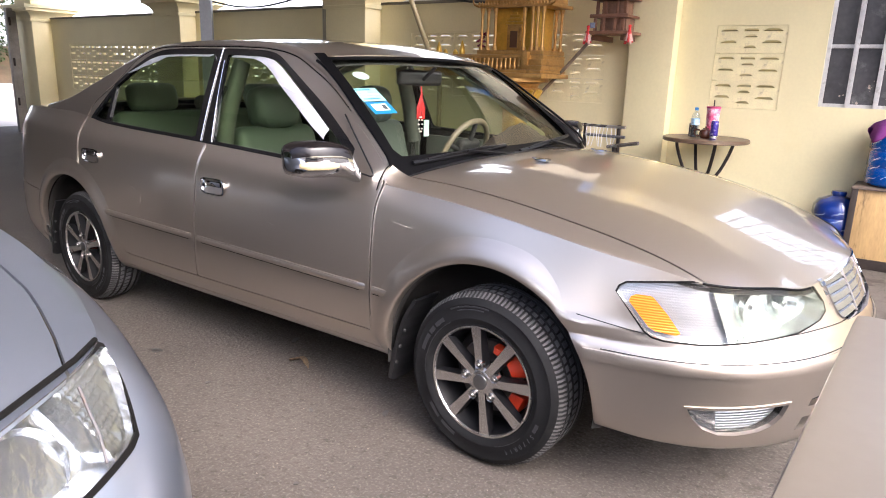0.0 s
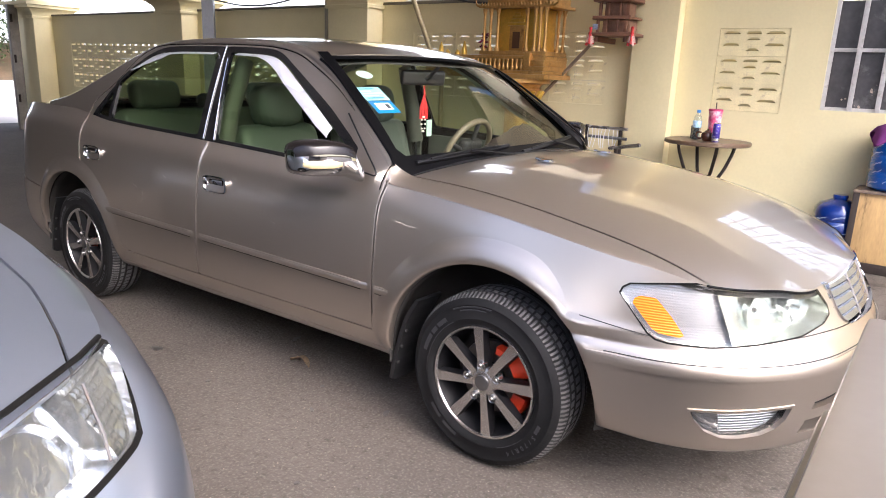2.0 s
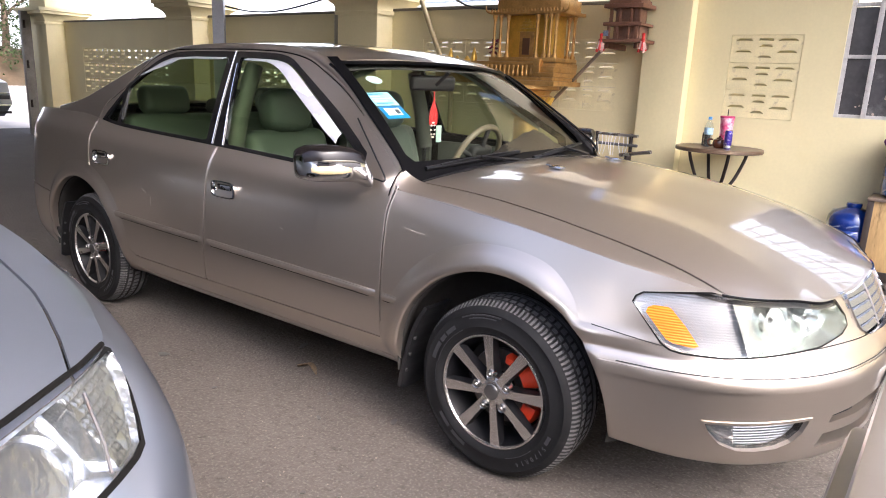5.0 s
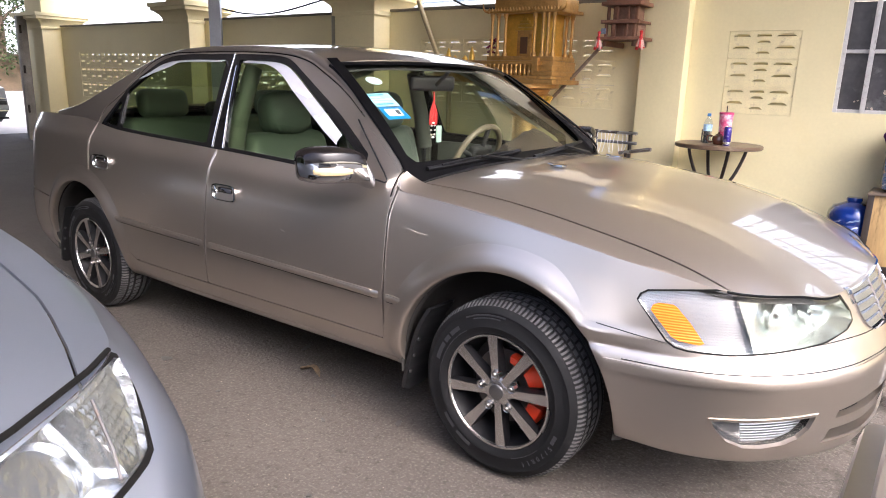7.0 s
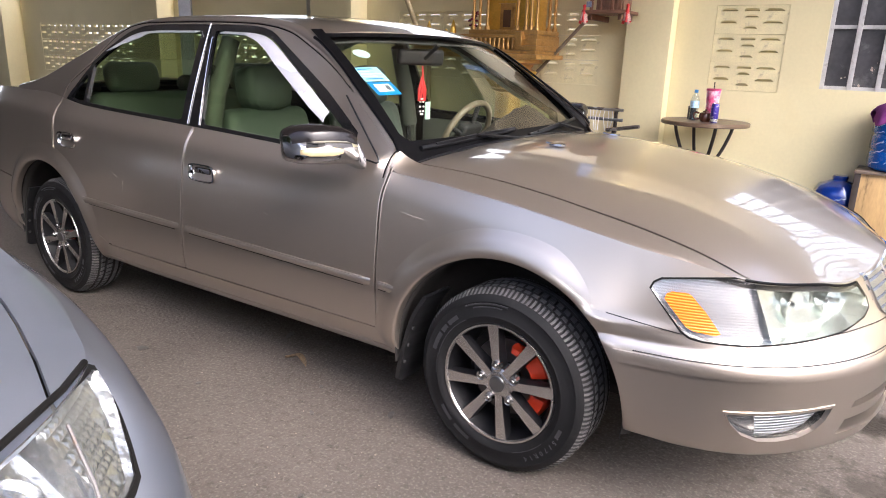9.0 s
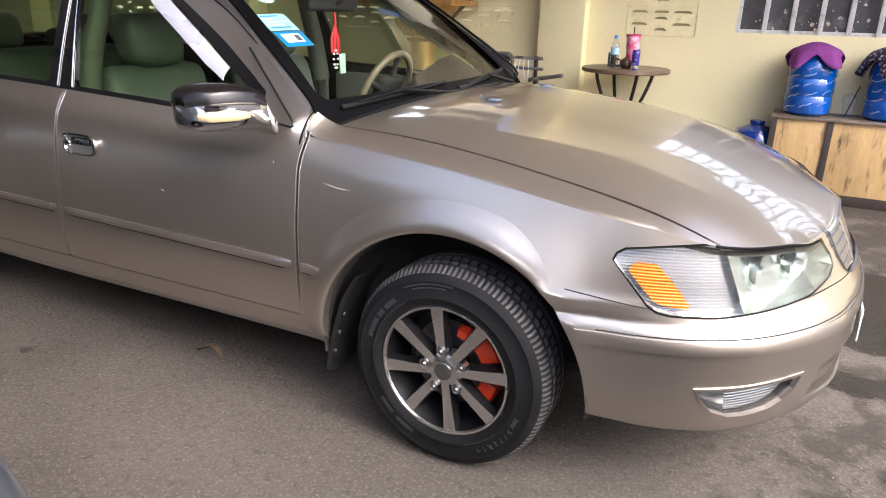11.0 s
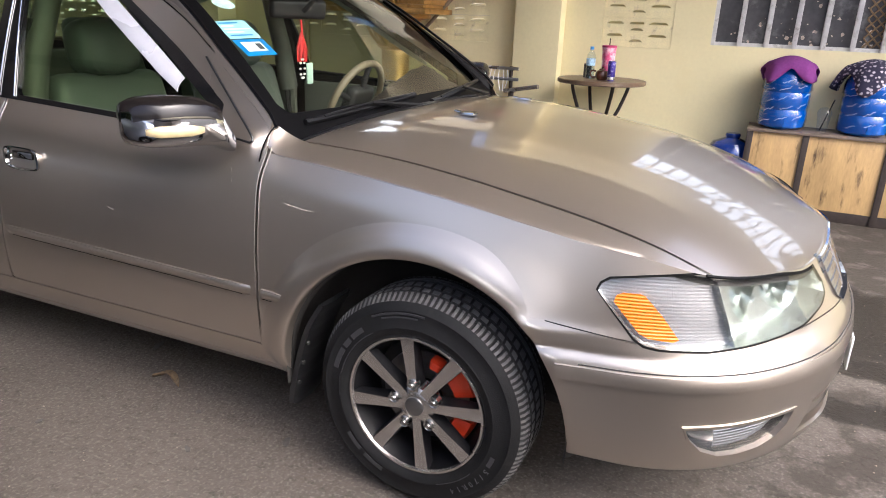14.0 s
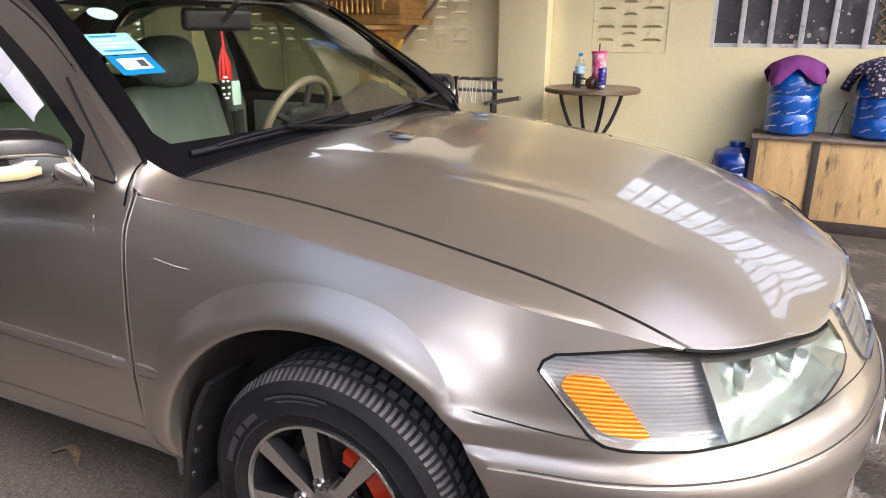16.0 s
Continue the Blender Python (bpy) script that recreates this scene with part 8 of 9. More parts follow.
for x in (SX - 0.30, SX - 0.235, SX - 0.155, SX + 0.15, SX + 0.235, SX + 0.285, SX + 0.34):
    for y in (2.905, 3.25):
        turned("pillar", [(0.024, 0.0), (0.024, 0.02), (0.015, 0.035), (0.013, 0.06), (0.013, 0.31), (0.017, 0.33), (0.022, 0.352), (0.024, 0.368)], M_GOLDP, sh, "slim gilded pillar", (x, y, 1.576), 12)
for k in range(4):
    z = 1.945 + k * 0.13
    e = 0.365 - k * 0.080
    sbox("eave", SX + 0.055 - e, SX + 0.055 + e, 2.86 + k * 0.03, 3.30 - k * 0.03, z, z + 0.028, M_GOLDP)
    sbox("roof_tier", SX + 0.055 - e * 0.88, SX + 0.055 + e * 0.88, 2.885 + k * 0.03, 3.275 - k * 0.03, z + 0.03, z + 0.128, M_BROWNW if k % 2 else M_GOLDP)
    for x in np.linspace(SX + 0.055 - e, SX + 0.055 + e, 24 - 5 * k):
        turned("eave_tile", [(0.014, 0.0), (0.014, 0.012), (0.0, 0.034)], M_GOLDP, sh, "small eave tile end", (x, 2.862 + k * 0.03, z + 0.018), 6)
    for sx in (-1, 1):
        tube("eave_finial", curve([(SX + 0.055 + sx * e, 2.865, z + 0.01), (SX + 0.055 + sx * (e + 0.05), 2.85, z + 0.03), (SX + 0.055 + sx * (e + 0.06), 2.845, z + 0.09)], 8), [0.014, 0.013, 0.012, 0.01, 0.008, 0.006, 0.004, 0.002], M_GOLDP, sh, "upturned finial", 6)
turned("spire", [(0.06, 0), (0.05, 0.08), (0.02, 0.2), (0.006, 0.42), (0, 0.43)], M_GOLDB, sh, "gilded spire", (SX + 0.02, 3.08, 2.49), 16)
# lotus pedestal
ped = [(0.30, 1.333), (0.30, 1.30), (0.22, 1.285), (0.20, 1.25), (0.235, 1.235), (0.15, 1.10), (0.16, 1.07), (0.12, 1.04), (0.12, 0.35), (0.16, 0.30), (0.24, 0.16), (0.26, 0.0)]
turned("pedestal", ped[::-1], M_GOLDP, sh, "turned gilded pedestal", (SX, 3.08, 0), 20)
for i in range(16):
    a = 2 * math.pi * i / 16
    c, s = math.cos(a), math.sin(a)
    tube("petal", [(SX + 0.14 * c, 3.08 + 0.14 * s, 1.09), (SX + 0.19 * c, 3.08 + 0.19 * s, 1.16), (SX + 0.232 * c, 3.08 + 0.232 * s, 1.232)], [0.018, 0.030, 0.022], M_GOLDB, sh, "lotus petal", 7)
# small figures on the terrace, kept as plain flame shapes
for x, h in ((-1.80, 0.12), (-1.72, 0.05), (-1.60, 0.05), (-1.52, 0.13)):
    tagged(turned("terrace_finial", [(0.0, 0.0), (0.028, 0.0), (0.03, h * 0.25), (0.020, h * 0.6), (0.006, h * 0.95), (0, h)], M_GOLDB, None, "", (x + 0.04, 2.98, 1.492), 12), "small gilded flame finial on the shrine terrace", "finial", "flame finials")
sbox("terrace", SX - 1.12, SX - 0.60, 2.93, 3.30, 1.43, 1.5345)
sbox("bracket", SX - 1.05, SX - 0.66, 3.0, 3.46, 1.36, 1.428)
rg = random.Random(9)
fl = empty("red_flowers", "bunch of dark red artificial flowers on the shrine", "flowers", (-1.22, 2.93, 1.491))
M_MAROON = mat("maroon_petals", (0.16, 0.012, 0.035), 0.7, var=0.4, scale=60)
turned("vase", [(0.0, 0.0), (0.02, 0.0), (0.026, 0.03), (0.016, 0.05), (0.02, 0.06)], M_GOLDB, fl, "", (0, 0, 0), 12)
for i in range(40):
    a, r, z = rg.uniform(0, 6.28), rg.uniform(0, 0.05), rg.uniform(0.06, 0.19)
    r *= (1.1 - abs(z - 0.11) * 4)
    turned("petal", [(0.0, -0.004), (0.012, 0.004), (0.014, 0.010), (0.0, 0.016)], M_MAROON, fl, "", (r * math.cos(a), r * math.sin(a), z), 6, m=pose(0, 0, 0, rg.uniform(-50, 50), rg.uniform(-50, 50), 0))

sh.location = (-0.11, 0, -0.045)
# small wooden shrine fixed beside the pier
s2 = empty("small_shrine", "small red-brown wooden wall shrine with red tassels", "shrine", (0, 0, 0))


def kbox(name, x0, x1, y0, y1, z0, z1, m=M_BROWNW, label=""):
    return box(name, (x0, y0, z0), (x1, y1, z1), m, s2, label, 0.004)


K0 = -0.215
kbox("floor_board", K0 - 0.02, K0 + 0.36, 3.05, 3.36, 1.708, 1.735)
kbox("shrine_box", K0 + 0.06, K0 + 0.30, 3.16, 3.34, 1.737, 1.845, mat("shrine_panel", (0.27, 0.15, 0.10), 0.5, var=0.3, scale=20))
kbox("gallery_rail", K0 + 0.0, K0 + 0.34, 3.07, 3.10, 1.842, 1.872)
kbox("upper_floor", K0 + 0.0, K0 + 0.34, 3.101, 3.345, 1.846, 1.866)
kbox("upper_box", K0 + 0.07, K0 + 0.28, 3.16, 3.33, 1.868, 1.985, mat("shrine_panel_upper", (0.25, 0.14, 0.09), 0.5, var=0.3, scale=20))
for x in (K0 + 0.045, K0 + 0.12, K0 + 0.225, K0 + 0.295):
    kbox("post", x - 0.012, x + 0.012, 3.085, 3.11, 1.737, 1.84)
    kbox("post", x - 0.012, x + 0.012, 3.115, 3.14, 1.874, 1.985)
for k in range(3):
    kbox("roof_tier", K0 + 0.0 + 0.05 * k, K0 + 0.345 - 0.05 * k, 3.06 + 0.03 * k, 3.355 - 0.03 * k, 1.987 + 0.07 * k, 2.02 + 0.07 * k)
    kbox("roof_step", K0 + 0.03 + 0.05 * k, K0 + 0.315 - 0.05 * k, 3.09 + 0.03 * k, 3.325 - 0.03 * k, 2.022 + 0.07 * k, 2.055 + 0.07 * k)
kbox("picture", K0 + 0.005, K0 + 0.05, 3.08, 3.084, 1.76, 1.805, mat("faded_blue_card", (0.25, 0.30, 0.42), 0.5, var=0.3, scale=60), "faded blue card")
M_TASW = mat("pink_white_fringe", (0.62, 0.40, 0.36), 0.8, var=0.3, scale=90)
for x in (K0 + 0.0, K0 + 0.375):
    tq = empty("red_tassel", "red cloth tassel with pale fringe", "tassel", (x, 3.06, 1.700), "shrine tassels")
    turned("tassel_knot", [(0.0, 0.05), (0.014, 0.04), (0.010, 0.01), (0.022, -0.03)], M_CHARMRED, tq, "", (0, 0, 0), 10)
    for i in range(9):
        a = i * 0.7
        tube("fringe", [(0.01 * math.cos(a), 0.01 * math.sin(a), -0.02), (0.028 * math.cos(a), 0.028 * math.sin(a), -0.085 - 0.012 * (i % 3))], [0.010, 0.013], M_CHARMRED if i % 2 else M_TASW, tq, "", 5)
kbox("wall_bracket", K0 + 0.02, K0 + 0.05, 3.10, WALL_Y - 0.004, 1.66, 1.706)
kbox("wall_bracket", K0 + 0.28, K0 + 0.31, 3.10, WALL_Y - 0.134, 1.66, 1.706)
s2.location = (0, 0, -0.035)
tb = tube("leaning_pole", [(-0.21, 3.18, 1.66), (-0.45, 3.22, 1.43), (-0.72, 3.26, 1.18), (-1.9, 3.36, 0.0)], 0.016, mat("grey_brown_pole", (0.22, 0.17, 0.12), 0.6))
tagged(tb, "grey-brown pole leaning behind the shrine", "pole")
tb = tube("wall_pipe", [(-2.50, 3.40, 2.12), (-2.36, 3.38, 1.86), (-2.22, 3.38, 1.58), (-2.04, 3.38, 1.2), (-2.04, 3.38, 0.0)], 0.026, mat("yellowed_pipe", (0.42, 0.34, 0.18), 0.5))
tagged(tb, "yellowed plastic pipe slanting down the wall", "pipe")

# ---- folding metal rack and tube behind the sedan ----
rk = empty("metal_rack", "folded steel rack with tied cords by the wall", "rack", (0, 0, 0))
for z in (0.915, 0.835, 0.54):
    tube("rail", [(-0.28, 2.92, z), (0.27, 2.90, z)], 0.013, M_RUST if z < 0.9 else M_ALLOY, rk, "steel rail", 10)
for x in (-0.27, -0.10, 0.205):
    tube("upright", [(x, 2.915, 0.93), (x + 0.01, 2.93, 0.0)], 0.016, M_IRON, rk, "dark upright", 8)
for i in range(9):
    x = -0.08 + i * 0.032
    tube("cord", curve([(x, 2.905, 0.91), (x + 0.012 * math.sin(i), 2.895, 0.84), (x + 0.02 * math.cos(i * 2), 2.90, 0.74)], 7), 0.003, M_WHITE, rk, "pale cord", 5)
tb = empty("bar_stand", "grey steel bar on a stand beside the rack", "stand", (0, 0, 0))
tube("bar", [(0.40, 2.25, 0.812), (0.66, 2.18, 0.862)], 0.014, M_ALLOY, tb, "grey steel bar", 12)
tube("stand_leg", [(0.46, 2.235, 0.815), (0.44, 2.24, 0.0)], 0.016, M_IRON, tb, "", 8)

# ---- posts, cables, what lies beyond the wall ----
sp = tube("steel_post", [(-5.57, 3.0, 0.0), (-5.57, 3.0, 3.2)], 0.10, mat("galvanised_post", (0.30, 0.31, 0.34), 0.4, 0.7, var=0.2), seg=4)
tagged(sp, "square galvanised steel post", "post")
tb = tube("thin_post", [(-3.80, 3.40, 0.0), (-3.80, 3.40, 3.1)], 0.028, mat("grey_paint_post", (0.35, 0.32, 0.24), 0.6))
tagged(tb, "thin grey-yellow post against the wall", "post")
for pts in ([(-5.9, 3.3, 2.16), (-5.3, 3.35, 2.07), (-4.6, 3.4, 2.10), (-3.2, 3.45, 2.35)], [(-2.1, 3.3, 2.18), (-1.75, 3.2, 2.03), (-1.35, 3.1, 1.975), (-1.0, 3.0, 1.97)]):
    tagged(tube("cable", curve(pts, 24), 0.011, M_BLACK, seg=6), "slack black cable hanging over the wall", "cable")

gp = empty("gate_post", "grey weathered gate post with rusty hinges", "post", (-11.45, 3.02, 0))
bm = bmesh.new()
add_box(bm, (-0.05, -0.06, 0), (0.05, 0.10, 2.2), None, 0.008)
part("post", bm, mat("weathered_grey_paint", (0.27, 0.25, 0.22), 0.7, var=0.3, scale=8), gp, angle=30)
for z in (0.5, 1.2, 1.9):
    tube("hinge", [(0.055, -0.02, z), (0.055, -0.02, z + 0.14)], 0.02, M_IRON, gp, "rusty hinge", 8)


def backdrop_material(name, c1, c2, scale):
    return mat(name, c1, 0.9, var=0.25, scale=scale, fine=scale * 6, stain=c2, stain_scale=scale * 0.6, stain_cut=(0.45, 0.7))


# rising pale road, earth bank, tree and parked car beyond the gate
bm = bmesh.new()
bmesh.ops.create_grid(bm, x_segments=40, y_segments=60, size=1)
for v in bm.verts:
    x, y = v.co.x, v.co.y
    up = min(1.0, max(0.0, (0.75 - x) / 0.7))
    p = Vector((-26.0 + 3.0 * x, 14 * y + 5, 0))
    v.co = Vector((p.x, p.y, 0.40 + 1.35 * up * up * (3 - 2 * up) + (0.10 + 0.22 * up) * noise.noise(p * 0.9) + 0.12 * up * noise.noise(p * 3.1)))
tagged(part("earth_bank", bm, backdrop_material("dry_earth", (0.085, 0.058, 0.032), (0.035, 0.034, 0.016), 2.0), smooth=True), "dry brown earth bank across the road", "bank", kind="structure")
bm = bmesh.new()
rv = [[bm.verts.new((x, y, z)) for x, z in ((-12.9, 0.004), (-14.5, 0.02), (-23.4, 0.52), (-23.4, -0.1), (-12.9, -0.1))] for y in (-40, 40)]
for k in range(5):
    bm.faces.new((rv[0][k], rv[0][(k + 1) % 5], rv[1][(k + 1) % 5], rv[1][k]))
bm.faces.new(rv[0])
bm.faces.new(rv[1][::-1])
tagged(part("road", bm, mat("pale_road", (0.55, 0.51, 0.46), 0.9, var=0.12)), "pale sunlit road rising outside the gate", "road", kind="structure")


def tree(at, h, spread, seed):
    rg = random.Random(seed)
    t = empty("tree", "leafy green tree beyond the gate", "tree", at, "trees beyond the wall")
    bm = bmesh.new()
    add_tube(bm, [(0, 0, 0), (0.1, 0.05, h * 0.3), (0.0, 0.1, h * 0.55), (0.1, 0, h * 0.8)], [0.16, 0.13, 0.10, 0.04], 8)
    for i in range(9):
        a = rg.uniform(0, 6.28)
        z = h * rg.uniform(0.25, 0.7)
        r = spread * rg.uniform(0.5, 0.9)
        add_tube(bm, [(0.05, 0.05, z), (r * 0.5 * math.cos(a), r * 0.5 * math.sin(a), z + 0.5), (r * math.cos(a), r * math.sin(a), z + 0.8)], [0.05, 0.035, 0.012], 6)
    part("trunk", bm, mat("bark", (0.12, 0.09, 0.06), 0.9, var=0.3, scale=10), t, angle=50)
    vs, fs = [], []
    for k in range(170):
        a, u = rg.uniform(0, 6.28), rg.uniform(0.15, 1.0) ** 0.6
        cz = h * rg.uniform(0.02, 1.0)
        c = Vector((spread * u * math.cos(a), spread * u * math.sin(a), cz))
        for i in range(40):
            p = c + Vector((rg.gauss(0, 0.22), rg.gauss(0, 0.22), rg.gauss(0, 0.18)))
            d = Vector((rg.uniform(-1, 1), rg.uniform(-1, 1), rg.uniform(-0.7, 0.3))).normalized() * rg.uniform(0.09, 0.17)
            w = d.cross(Vector((rg.uniform(-1, 1), rg.uniform(-1, 1), 1))).normalized() * 0.038
            n0 = len(vs)
            vs += [p, p + d * 0.5 + w, p + d, p + d * 0.5 - w]
            fs.append((n0, n0 + 1, n0 + 2, n0 + 3))
    cr = mesh_object("crown", vs, fs, mat("green_leaves", (0.042, 0.066, 0.022), 0.8, spec=0.2, var=0.5, scale=3, fine=30), t, "loose green foliage")
    cr["kind"] = "stuff"
    return t


tree((-25.5, 8.0, 1.2), 3.6, 1.9, 1)
tree((-26.5, 5.6, 1.2), 3.8, 1.9, 2)
# parked pale car on the road
pc = empty("parked_car", "pale grey car parked on the road outside", "car", (-14.75, 2.32, 0))
pc.rotation_euler = (0, 0, radians(-90))
bm = bmesh.new()
prof = [(-2.2, 0.25), (-2.3, 0.55), (-2.15, 0.85), (-1.4, 0.98), (-0.8, 1.45), (0.7, 1.5), (1.4, 1.02), (2.1, 0.9), (2.25, 0.5), (2.15, 0.25)]
ra = [bm.verts.new((-0.85 if 0.3 < z < 1.2 else -0.72, y - 0.2, z)) for y, z in prof]
rb = [bm.verts.new((0.85 if 0.3 < z < 1.2 else 0.72, y - 0.2, z)) for y, z in prof]
bm.faces.new(ra[::-1])
bm.faces.new(rb)
for i in range(len(prof)):
    k = (i + 1) % len(prof)
    bm.faces.new((ra[i], ra[k], rb[k], rb[i]))
part("body", bm, mat("pale_grey_paint", (0.22, 0.225, 0.235), 0.3, 0.5, coat=0.6), pc, angle=30)
for y in (-1.6, 1.15):
    turned("wheel", [(0.0, -0.1), (0.2, -0.1), (0.3, -0.07), (0.31, 0.07), (0.0, 0.07)], M_RUBBER, pc, "black tyre", (0.80, y, 0.31), 24, "X", m=Matrix.Diagonal((-1, 1, 1, 1)))
for z, h, m, nm in ((0.33, 0.05, M_BLACK, "intake_slot"), (0.47, 0.035, M_CHROME, "bumper_strip"), (0.62, 0.075, M_BLACK, "grille_band"), (0.70, 0.02, M_CHROME, "hood_edge")):
    box(nm, (-0.82, 2.03 if z < 0.6 else 1.93, z - h / 2), (0.82, 2.065 if z < 0.6 else 2.03, z + h / 2), m, pc, "dark band" if m is M_BLACK else "bright strip", 0.006)
for i, y in enumerate((0.9, 0.1, -0.7)):
    box("side_window", (0.72, y - 0.35, 1.05), (0.80, y + 0.33, 1.36), M_GLOSSBLACK, pc, "dark window", 0.01)

# neighbouring roofs above the boundary wall
def shed(name, x0, x1, y0, y1, z0, z1, col, label, wall=(0.82, 0.80, 0.75)):
    b = empty(name, label, "building", (0, 0, 0))
    mroof = ridged(name + "_sheet", col, 0.45, 0.4, 6, 0.9, "X")
    bm = bmesh.new()
    v = [bm.verts.new(p) for p in ((x0, y0, z0), (x1, y0, z0), (x1, y1, z1), (x0, y1, z1))]
    bm.faces.new(v)
    r = bmesh.ops.extrude_face_region(bm, geom=list(bm.faces))
    for q in [e for e in r["geom"] if isinstance(e, bmesh.types.BMVert)]:
        q.co.z -= 0.03
    part("roof", bm, mroof, b, "ribbed metal roof")
    bm = bmesh.new()
    add_box(bm, (x0 + 0.2, y0 + 0.25, 0), (x1 - 0.2, y1, z0 - 0.05))
    part("wall", bm, mat(name + "_wall", wall, 0.9, var=0.15), b)
    return b


shed("neighbour_shed", -8.6, -4.4, 8.0, 11.0, 2.72, 3.30, (0.42, 0.47, 0.55), "neighbour's shed with a grey ribbed metal roof")
# house raised out of view so its tan wall fills the reflected sky
shed("neighbour_house", -3.0, 1.4, 6.0, 9.0, 4.3, 5.0, (0.10, 0.30, 0.62), "neighbour's house with a blue metal roof, raised to block reflected sky", (0.62, 0.55, 0.40))

# ---- on the windscreen and the ground ----
def patch(name, y0, y1, b0, b1, material, lift, label, shear=0.0, parent=None):
    def f(a, b):
        y = y0 + (y1 - y0) * a
        bb = b0 + (b1 - b0) * b + shear * a
        return tuple(on_screen(y, bb, lift))
    return faces_mesh(name, sheet(f, 6, 5, 0, 1, 0, 1), material, parent, label)


stk = patch("windscreen_sticker", -0.622, -0.510, 0.552, 0.668, M_STK_PALE, -0.004, "pale blue permit sticker", 0, sedan)
for i in range(5):
    patch("sticker_bar", -0.613, -0.613 + (0.08, 0.06, 0.092, 0.045, 0.07)[i], 0.566 + i * 0.020, 0.574 + i * 0.020, M_STK_BLUE if i in (0, 4) else M_WHITE, -0.002, "print bar", 0, stk)
stk2 = patch("windscreen_sticker", -0.622, -0.512, 0.445, 0.546, M_STK_BLUE, -0.004, "blue permit sticker", 0, sedan)
patch("sticker_panel", -0.606, -0.534, 0.468, 0.526, M_WHITE, -0.002, "white print field", 0, stk2)
patch("sticker_bar", -0.562, -0.542, 0.478, 0.514, mat("dark_print", (0.05, 0.05, 0.07), 0.5), -0.001, "print bar", 0, stk2)
bmk = bmesh.new()
ring = [bmk.verts.new(on_screen(-0.515 + 0.036 * math.cos(a), 0.785 + 0.038 * math.sin(a), -0.003)) for a in np.linspace(0, 2 * math.pi, 25)[:-1]]
bmk.faces.new(ring)
r = bmesh.ops.extrude_face_region(bmk, geom=list(bmk.faces))
for v in [e for e in r["geom"] if isinstance(e, bmesh.types.BMVert)]:
    v.co.z -= 0.001
part("round_sticker", bmk, mat("pale_round_sticker", (0.55, 0.72, 0.72), 0.4, var=0.25, scale=60), sedan, "round pale sticker")

ch = empty("mirror_charm", "red cord charm with white beads and jade tag", "charm", (0, 0, 0))
cx, cy = 0.375, 0.015
tube("cord", [(cx, cy, 1.245), (cx + 0.004, cy, 1.19)], 0.004, M_CHARMRED, ch)
for i in range(7):
    a = i * 0.9
    tube("tassel_strand", [(cx, cy, 1.20), (cx + 0.014 * math.cos(a), cy + 0.018 * math.sin(a), 1.14), (cx + 0.010 * math.cos(a), cy + 0.022 * math.sin(a), 1.09)], [0.004, 0.007, 0.005], M_CHARMRED, ch, "", 5)
for i in range(10):
    a = 2 * math.pi * i / 10
    turned("bead", [(0.0, -0.005), (0.0045, -0.003), (0.0055, 0.0), (0.0045, 0.003), (0.0, 0.005)], M_PEARL, ch, "white bead", (cx + 0.01, cy - 0.012 + 0.014 * math.cos(a), 1.065 + 0.036 * math.sin(a)), 8)
box("jade_tag", (cx + 0.008, cy + 0.014, 1.005), (cx + 0.014, cy + 0.052, 1.085), M_JADE, ch, "pale jade tag", 0.002)

# scuffs on the paint
M_SCUFF = mat("pale_scuff", (0.46, 0.41, 0.355), 0.6, var=0.2)
for par, pts in ((sedan, [(0.945, 0.800), (0.995, 0.792), (1.035, 0.790)]), (doors["right", "r"], [(-0.62, 0.700), (-0.625, 0.655)]), (doors["right", "r"], [(-0.70, 0.73), (-0.665, 0.715)]),
                 (doors["right", "f"], [(0.30, 0.70), (0.325, 0.694)]), (doors["right", "f"], [(0.765, 0.870), (0.768, 0.835)]), (doors["right", "r"], [(-0.45, 0.80), (-0.43, 0.79)])):
    tube("scuff", [(x, flank_y(x, z) + 0.0008, z) for x, z in pts], 0.0014, M_SCUFF, par, "fine pale scuff in the paint", 5)

# dry leaf, oil spots and pebbles
M_LEAF = mat("dry_leaf", (0.155, 0.105, 0.058), 0.8, var=0.4, scale=60)
lf = empty("dry_leaf", "curled dry leaf on the concrete", "leaf", (0.27, -0.69, 0.0))
bm = bmesh.new()
n = 12
for i in range(n):
    t = i / (n - 1)
    w = 0.011 * math.sin(math.pi * t) ** 0.7 + 0.002
    c = Vector((-0.075 + 0.15 * t, 0.03 * math.sin(t * 4), 0.006 + 0.012 * math.sin(t * 5) ** 2))
    for s in (-1, 0, 1):
        bm.verts.new(c + Vector((0.1 * w * s, s * w, 0.010 * abs(s))))
bm.verts.ensure_lookup_table()
for i in range(n - 1):
    for k in range(2):
        bm.faces.new((bm.verts[i * 3 + k], bm.verts[i * 3 + 3 + k], bm.verts[i * 3 + 4 + k], bm.verts[i * 3 + k + 1]))
lo = part("blade", bm, M_LEAF, lf, smooth=True)
s = lo.modifiers.new("thick", "SOLIDIFY")
s.thickness = 0.0015
M_OIL = mat("oil_spot", (0.045, 0.040, 0.036), 0.45, var=0.3, scale=30)


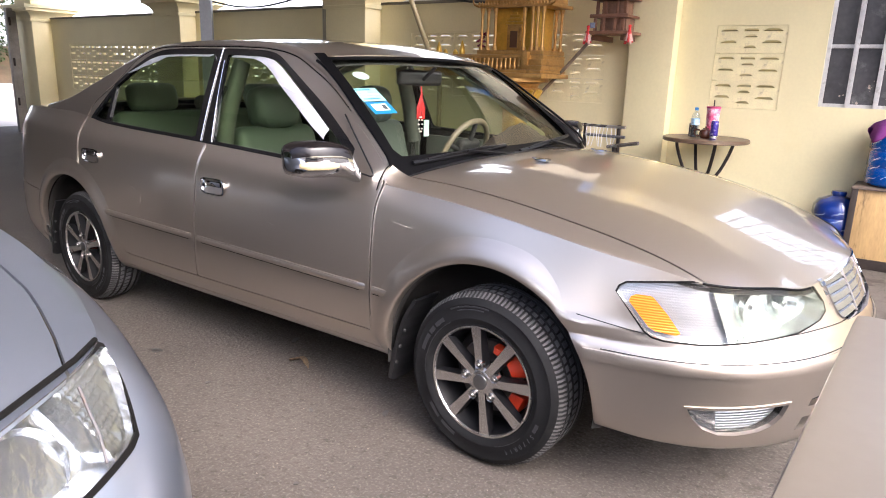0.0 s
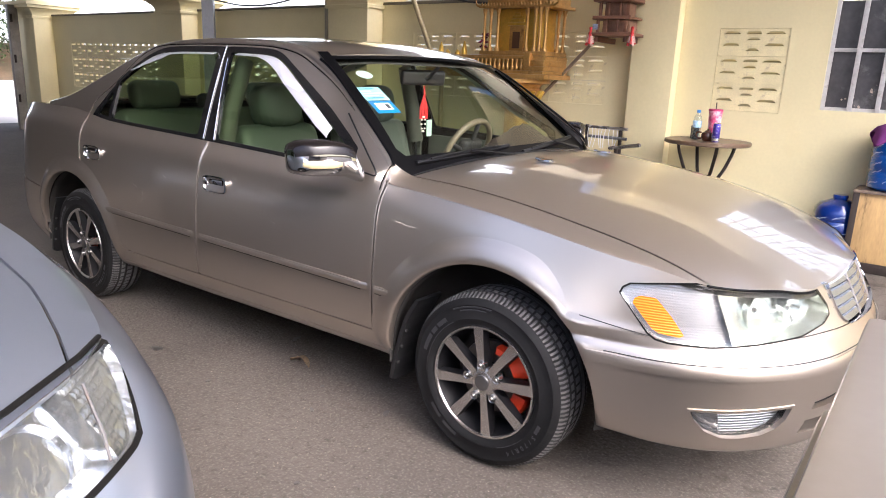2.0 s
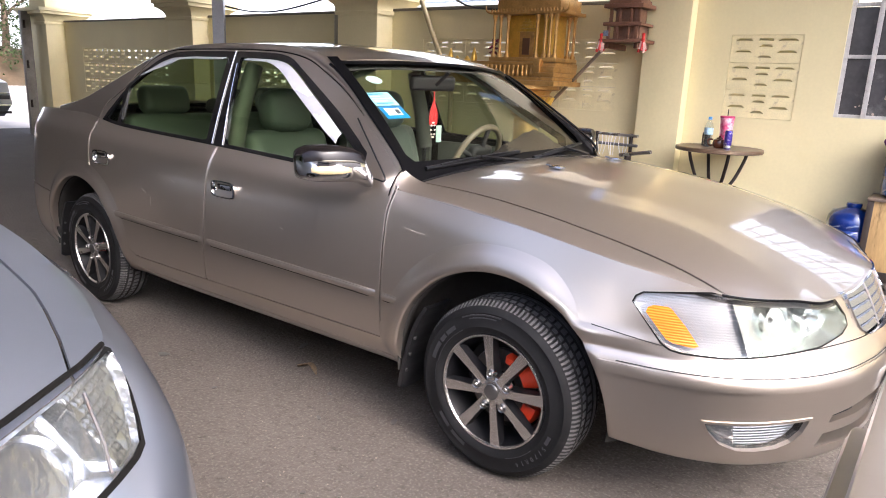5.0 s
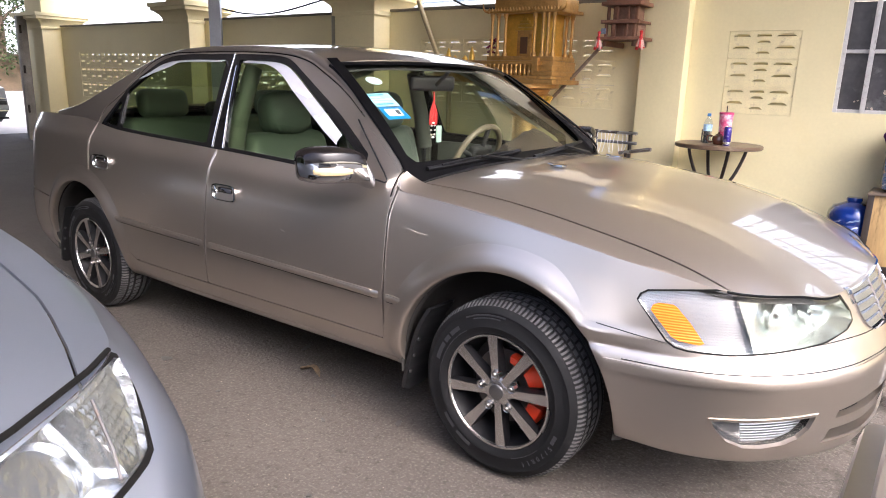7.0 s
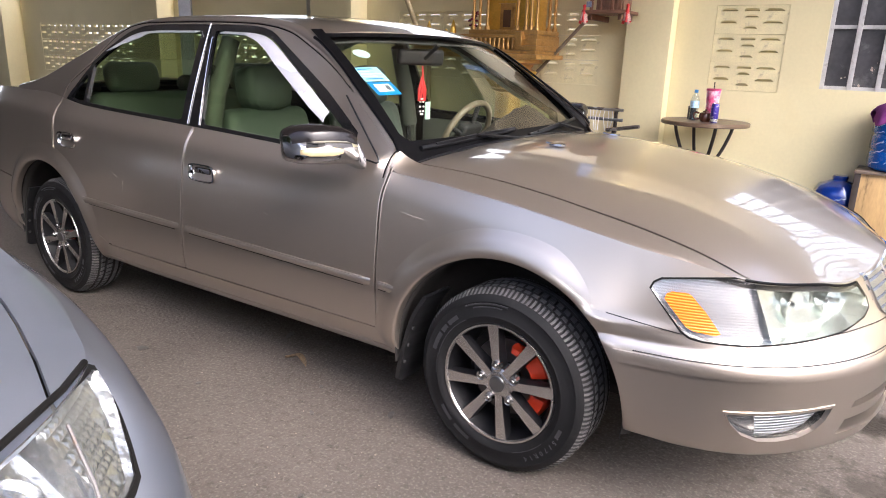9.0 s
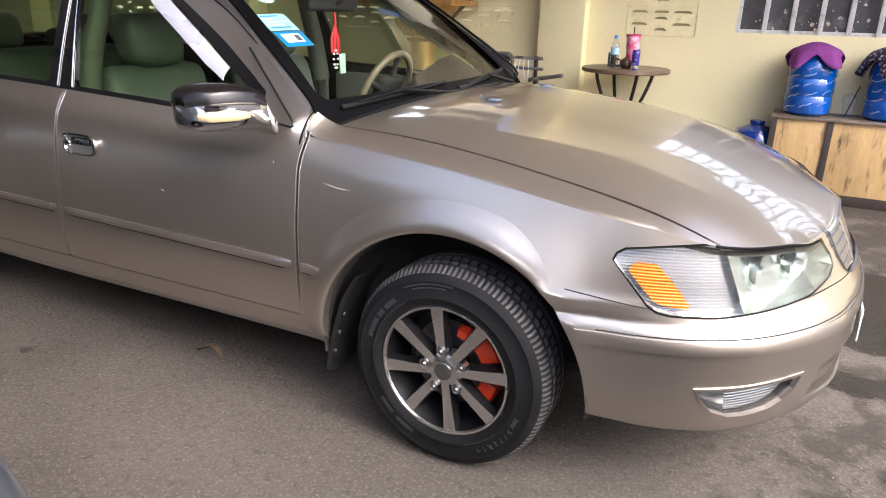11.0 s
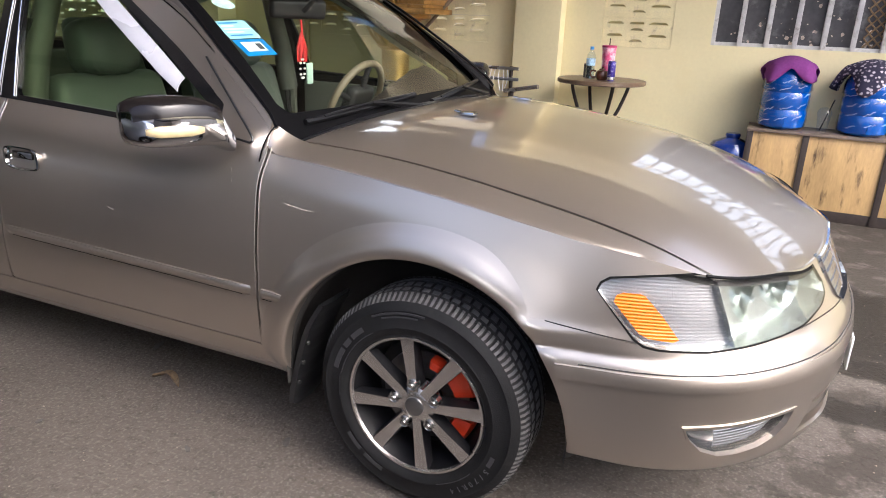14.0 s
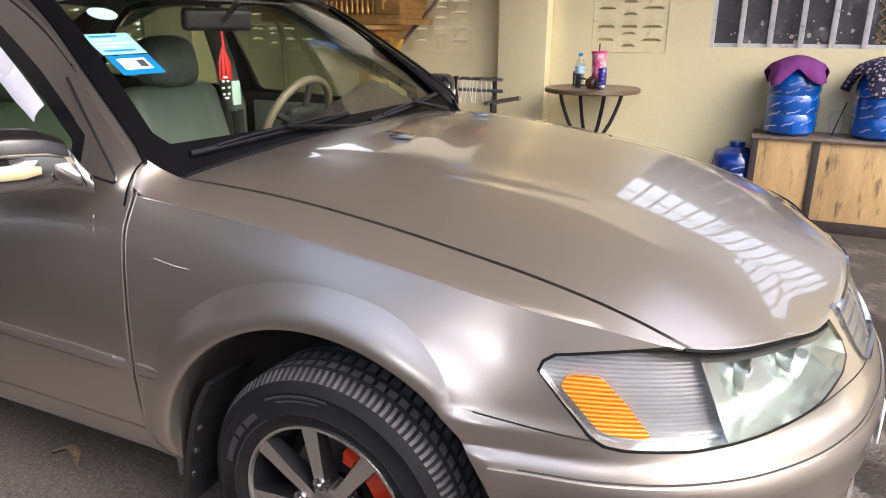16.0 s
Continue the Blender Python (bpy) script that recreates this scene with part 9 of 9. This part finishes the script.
def blot(name, x, y, rx, ry, turn, material, label, seed, cat="stain", wob=0.25):
    rg = random.Random(seed)
    ph = [rg.uniform(0, 6.28) for _ in range(4)]
    bm = bmesh.new()
    n = 40
    vs = []
    for i in range(n):
        a = 2 * math.pi * i / n
        k = 1 + wob * (0.6 * math.sin(2 * a + ph[0]) + 0.4 * math.sin(3 * a + ph[1]) + 0.3 * math.sin(5 * a + ph[2]) + 0.2 * math.sin(9 * a + ph[3]))
        px, py = rx * k * math.cos(a), ry * k * math.sin(a)
        t = radians(turn)
        vs.append(bm.verts.new((x + px * math.cos(t) - py * math.sin(t), y + px * math.sin(t) + py * math.cos(t), 0.0005)))
    bm.faces.new(vs)
    r = bmesh.ops.extrude_face_region(bm, geom=list(bm.faces))
    for v in [e for e in r["geom"] if isinstance(e, bmesh.types.BMVert)]:
        v.co.z = 0.004
    tagged(part(name, bm, material), label, cat, kind="structure")


for i, (x, y, rx, ry) in enumerate(((-0.37, -1.01, 0.032, 0.018), (-0.30, -1.18, 0.045, 0.022), (0.10, -1.06, 0.012, 0.008), (0.02, -0.50, 0.03, 0.015), (0.62, -0.95, 0.014, 0.008), (0.50, -0.78, 0.010, 0.008), (0.95, -1.32, 0.010, 0.007), (-0.1, -1.45, 0.012, 0.008), (0.86, -0.78, 0.02, 0.012))):
    blot("oil_spot", x, y, rx, ry, i * 37, M_OIL, "small dark oil spot on the concrete", i)
rg = random.Random(12)
vs, fs = [], []
for i in range(900):
    x, y = rg.uniform(-0.8, 3.2), rg.uniform(-1.9, 1.8)
    if -0.95 < y < 0.95 and x < 2.3:
        continue
    s = rg.uniform(0.0012, 0.0042)
    n0 = len(vs)
    vs += [(x - s, y, 0.0), (x + s * 0.4, y - s, 0.0), (x + s, y + s * 0.6, 0.0), (x, y, s * rg.uniform(0.8, 1.4))]
    fs += [(n0, n0 + 1, n0 + 3), (n0 + 1, n0 + 2, n0 + 3), (n0 + 2, n0, n0 + 3)]
tagged(mesh_object("grit", vs, fs, mat("grit", (0.24, 0.20, 0.165), 0.9, var=0.4, scale=50)), "loose sand grains and grit on the concrete", "grit", kind="stuff")

# pierced blocks of the walls
for v, par in zip(VENTS, (wall_house, wall_fence, wall_fence, wall_fence)):
    vent_panel(v, par)
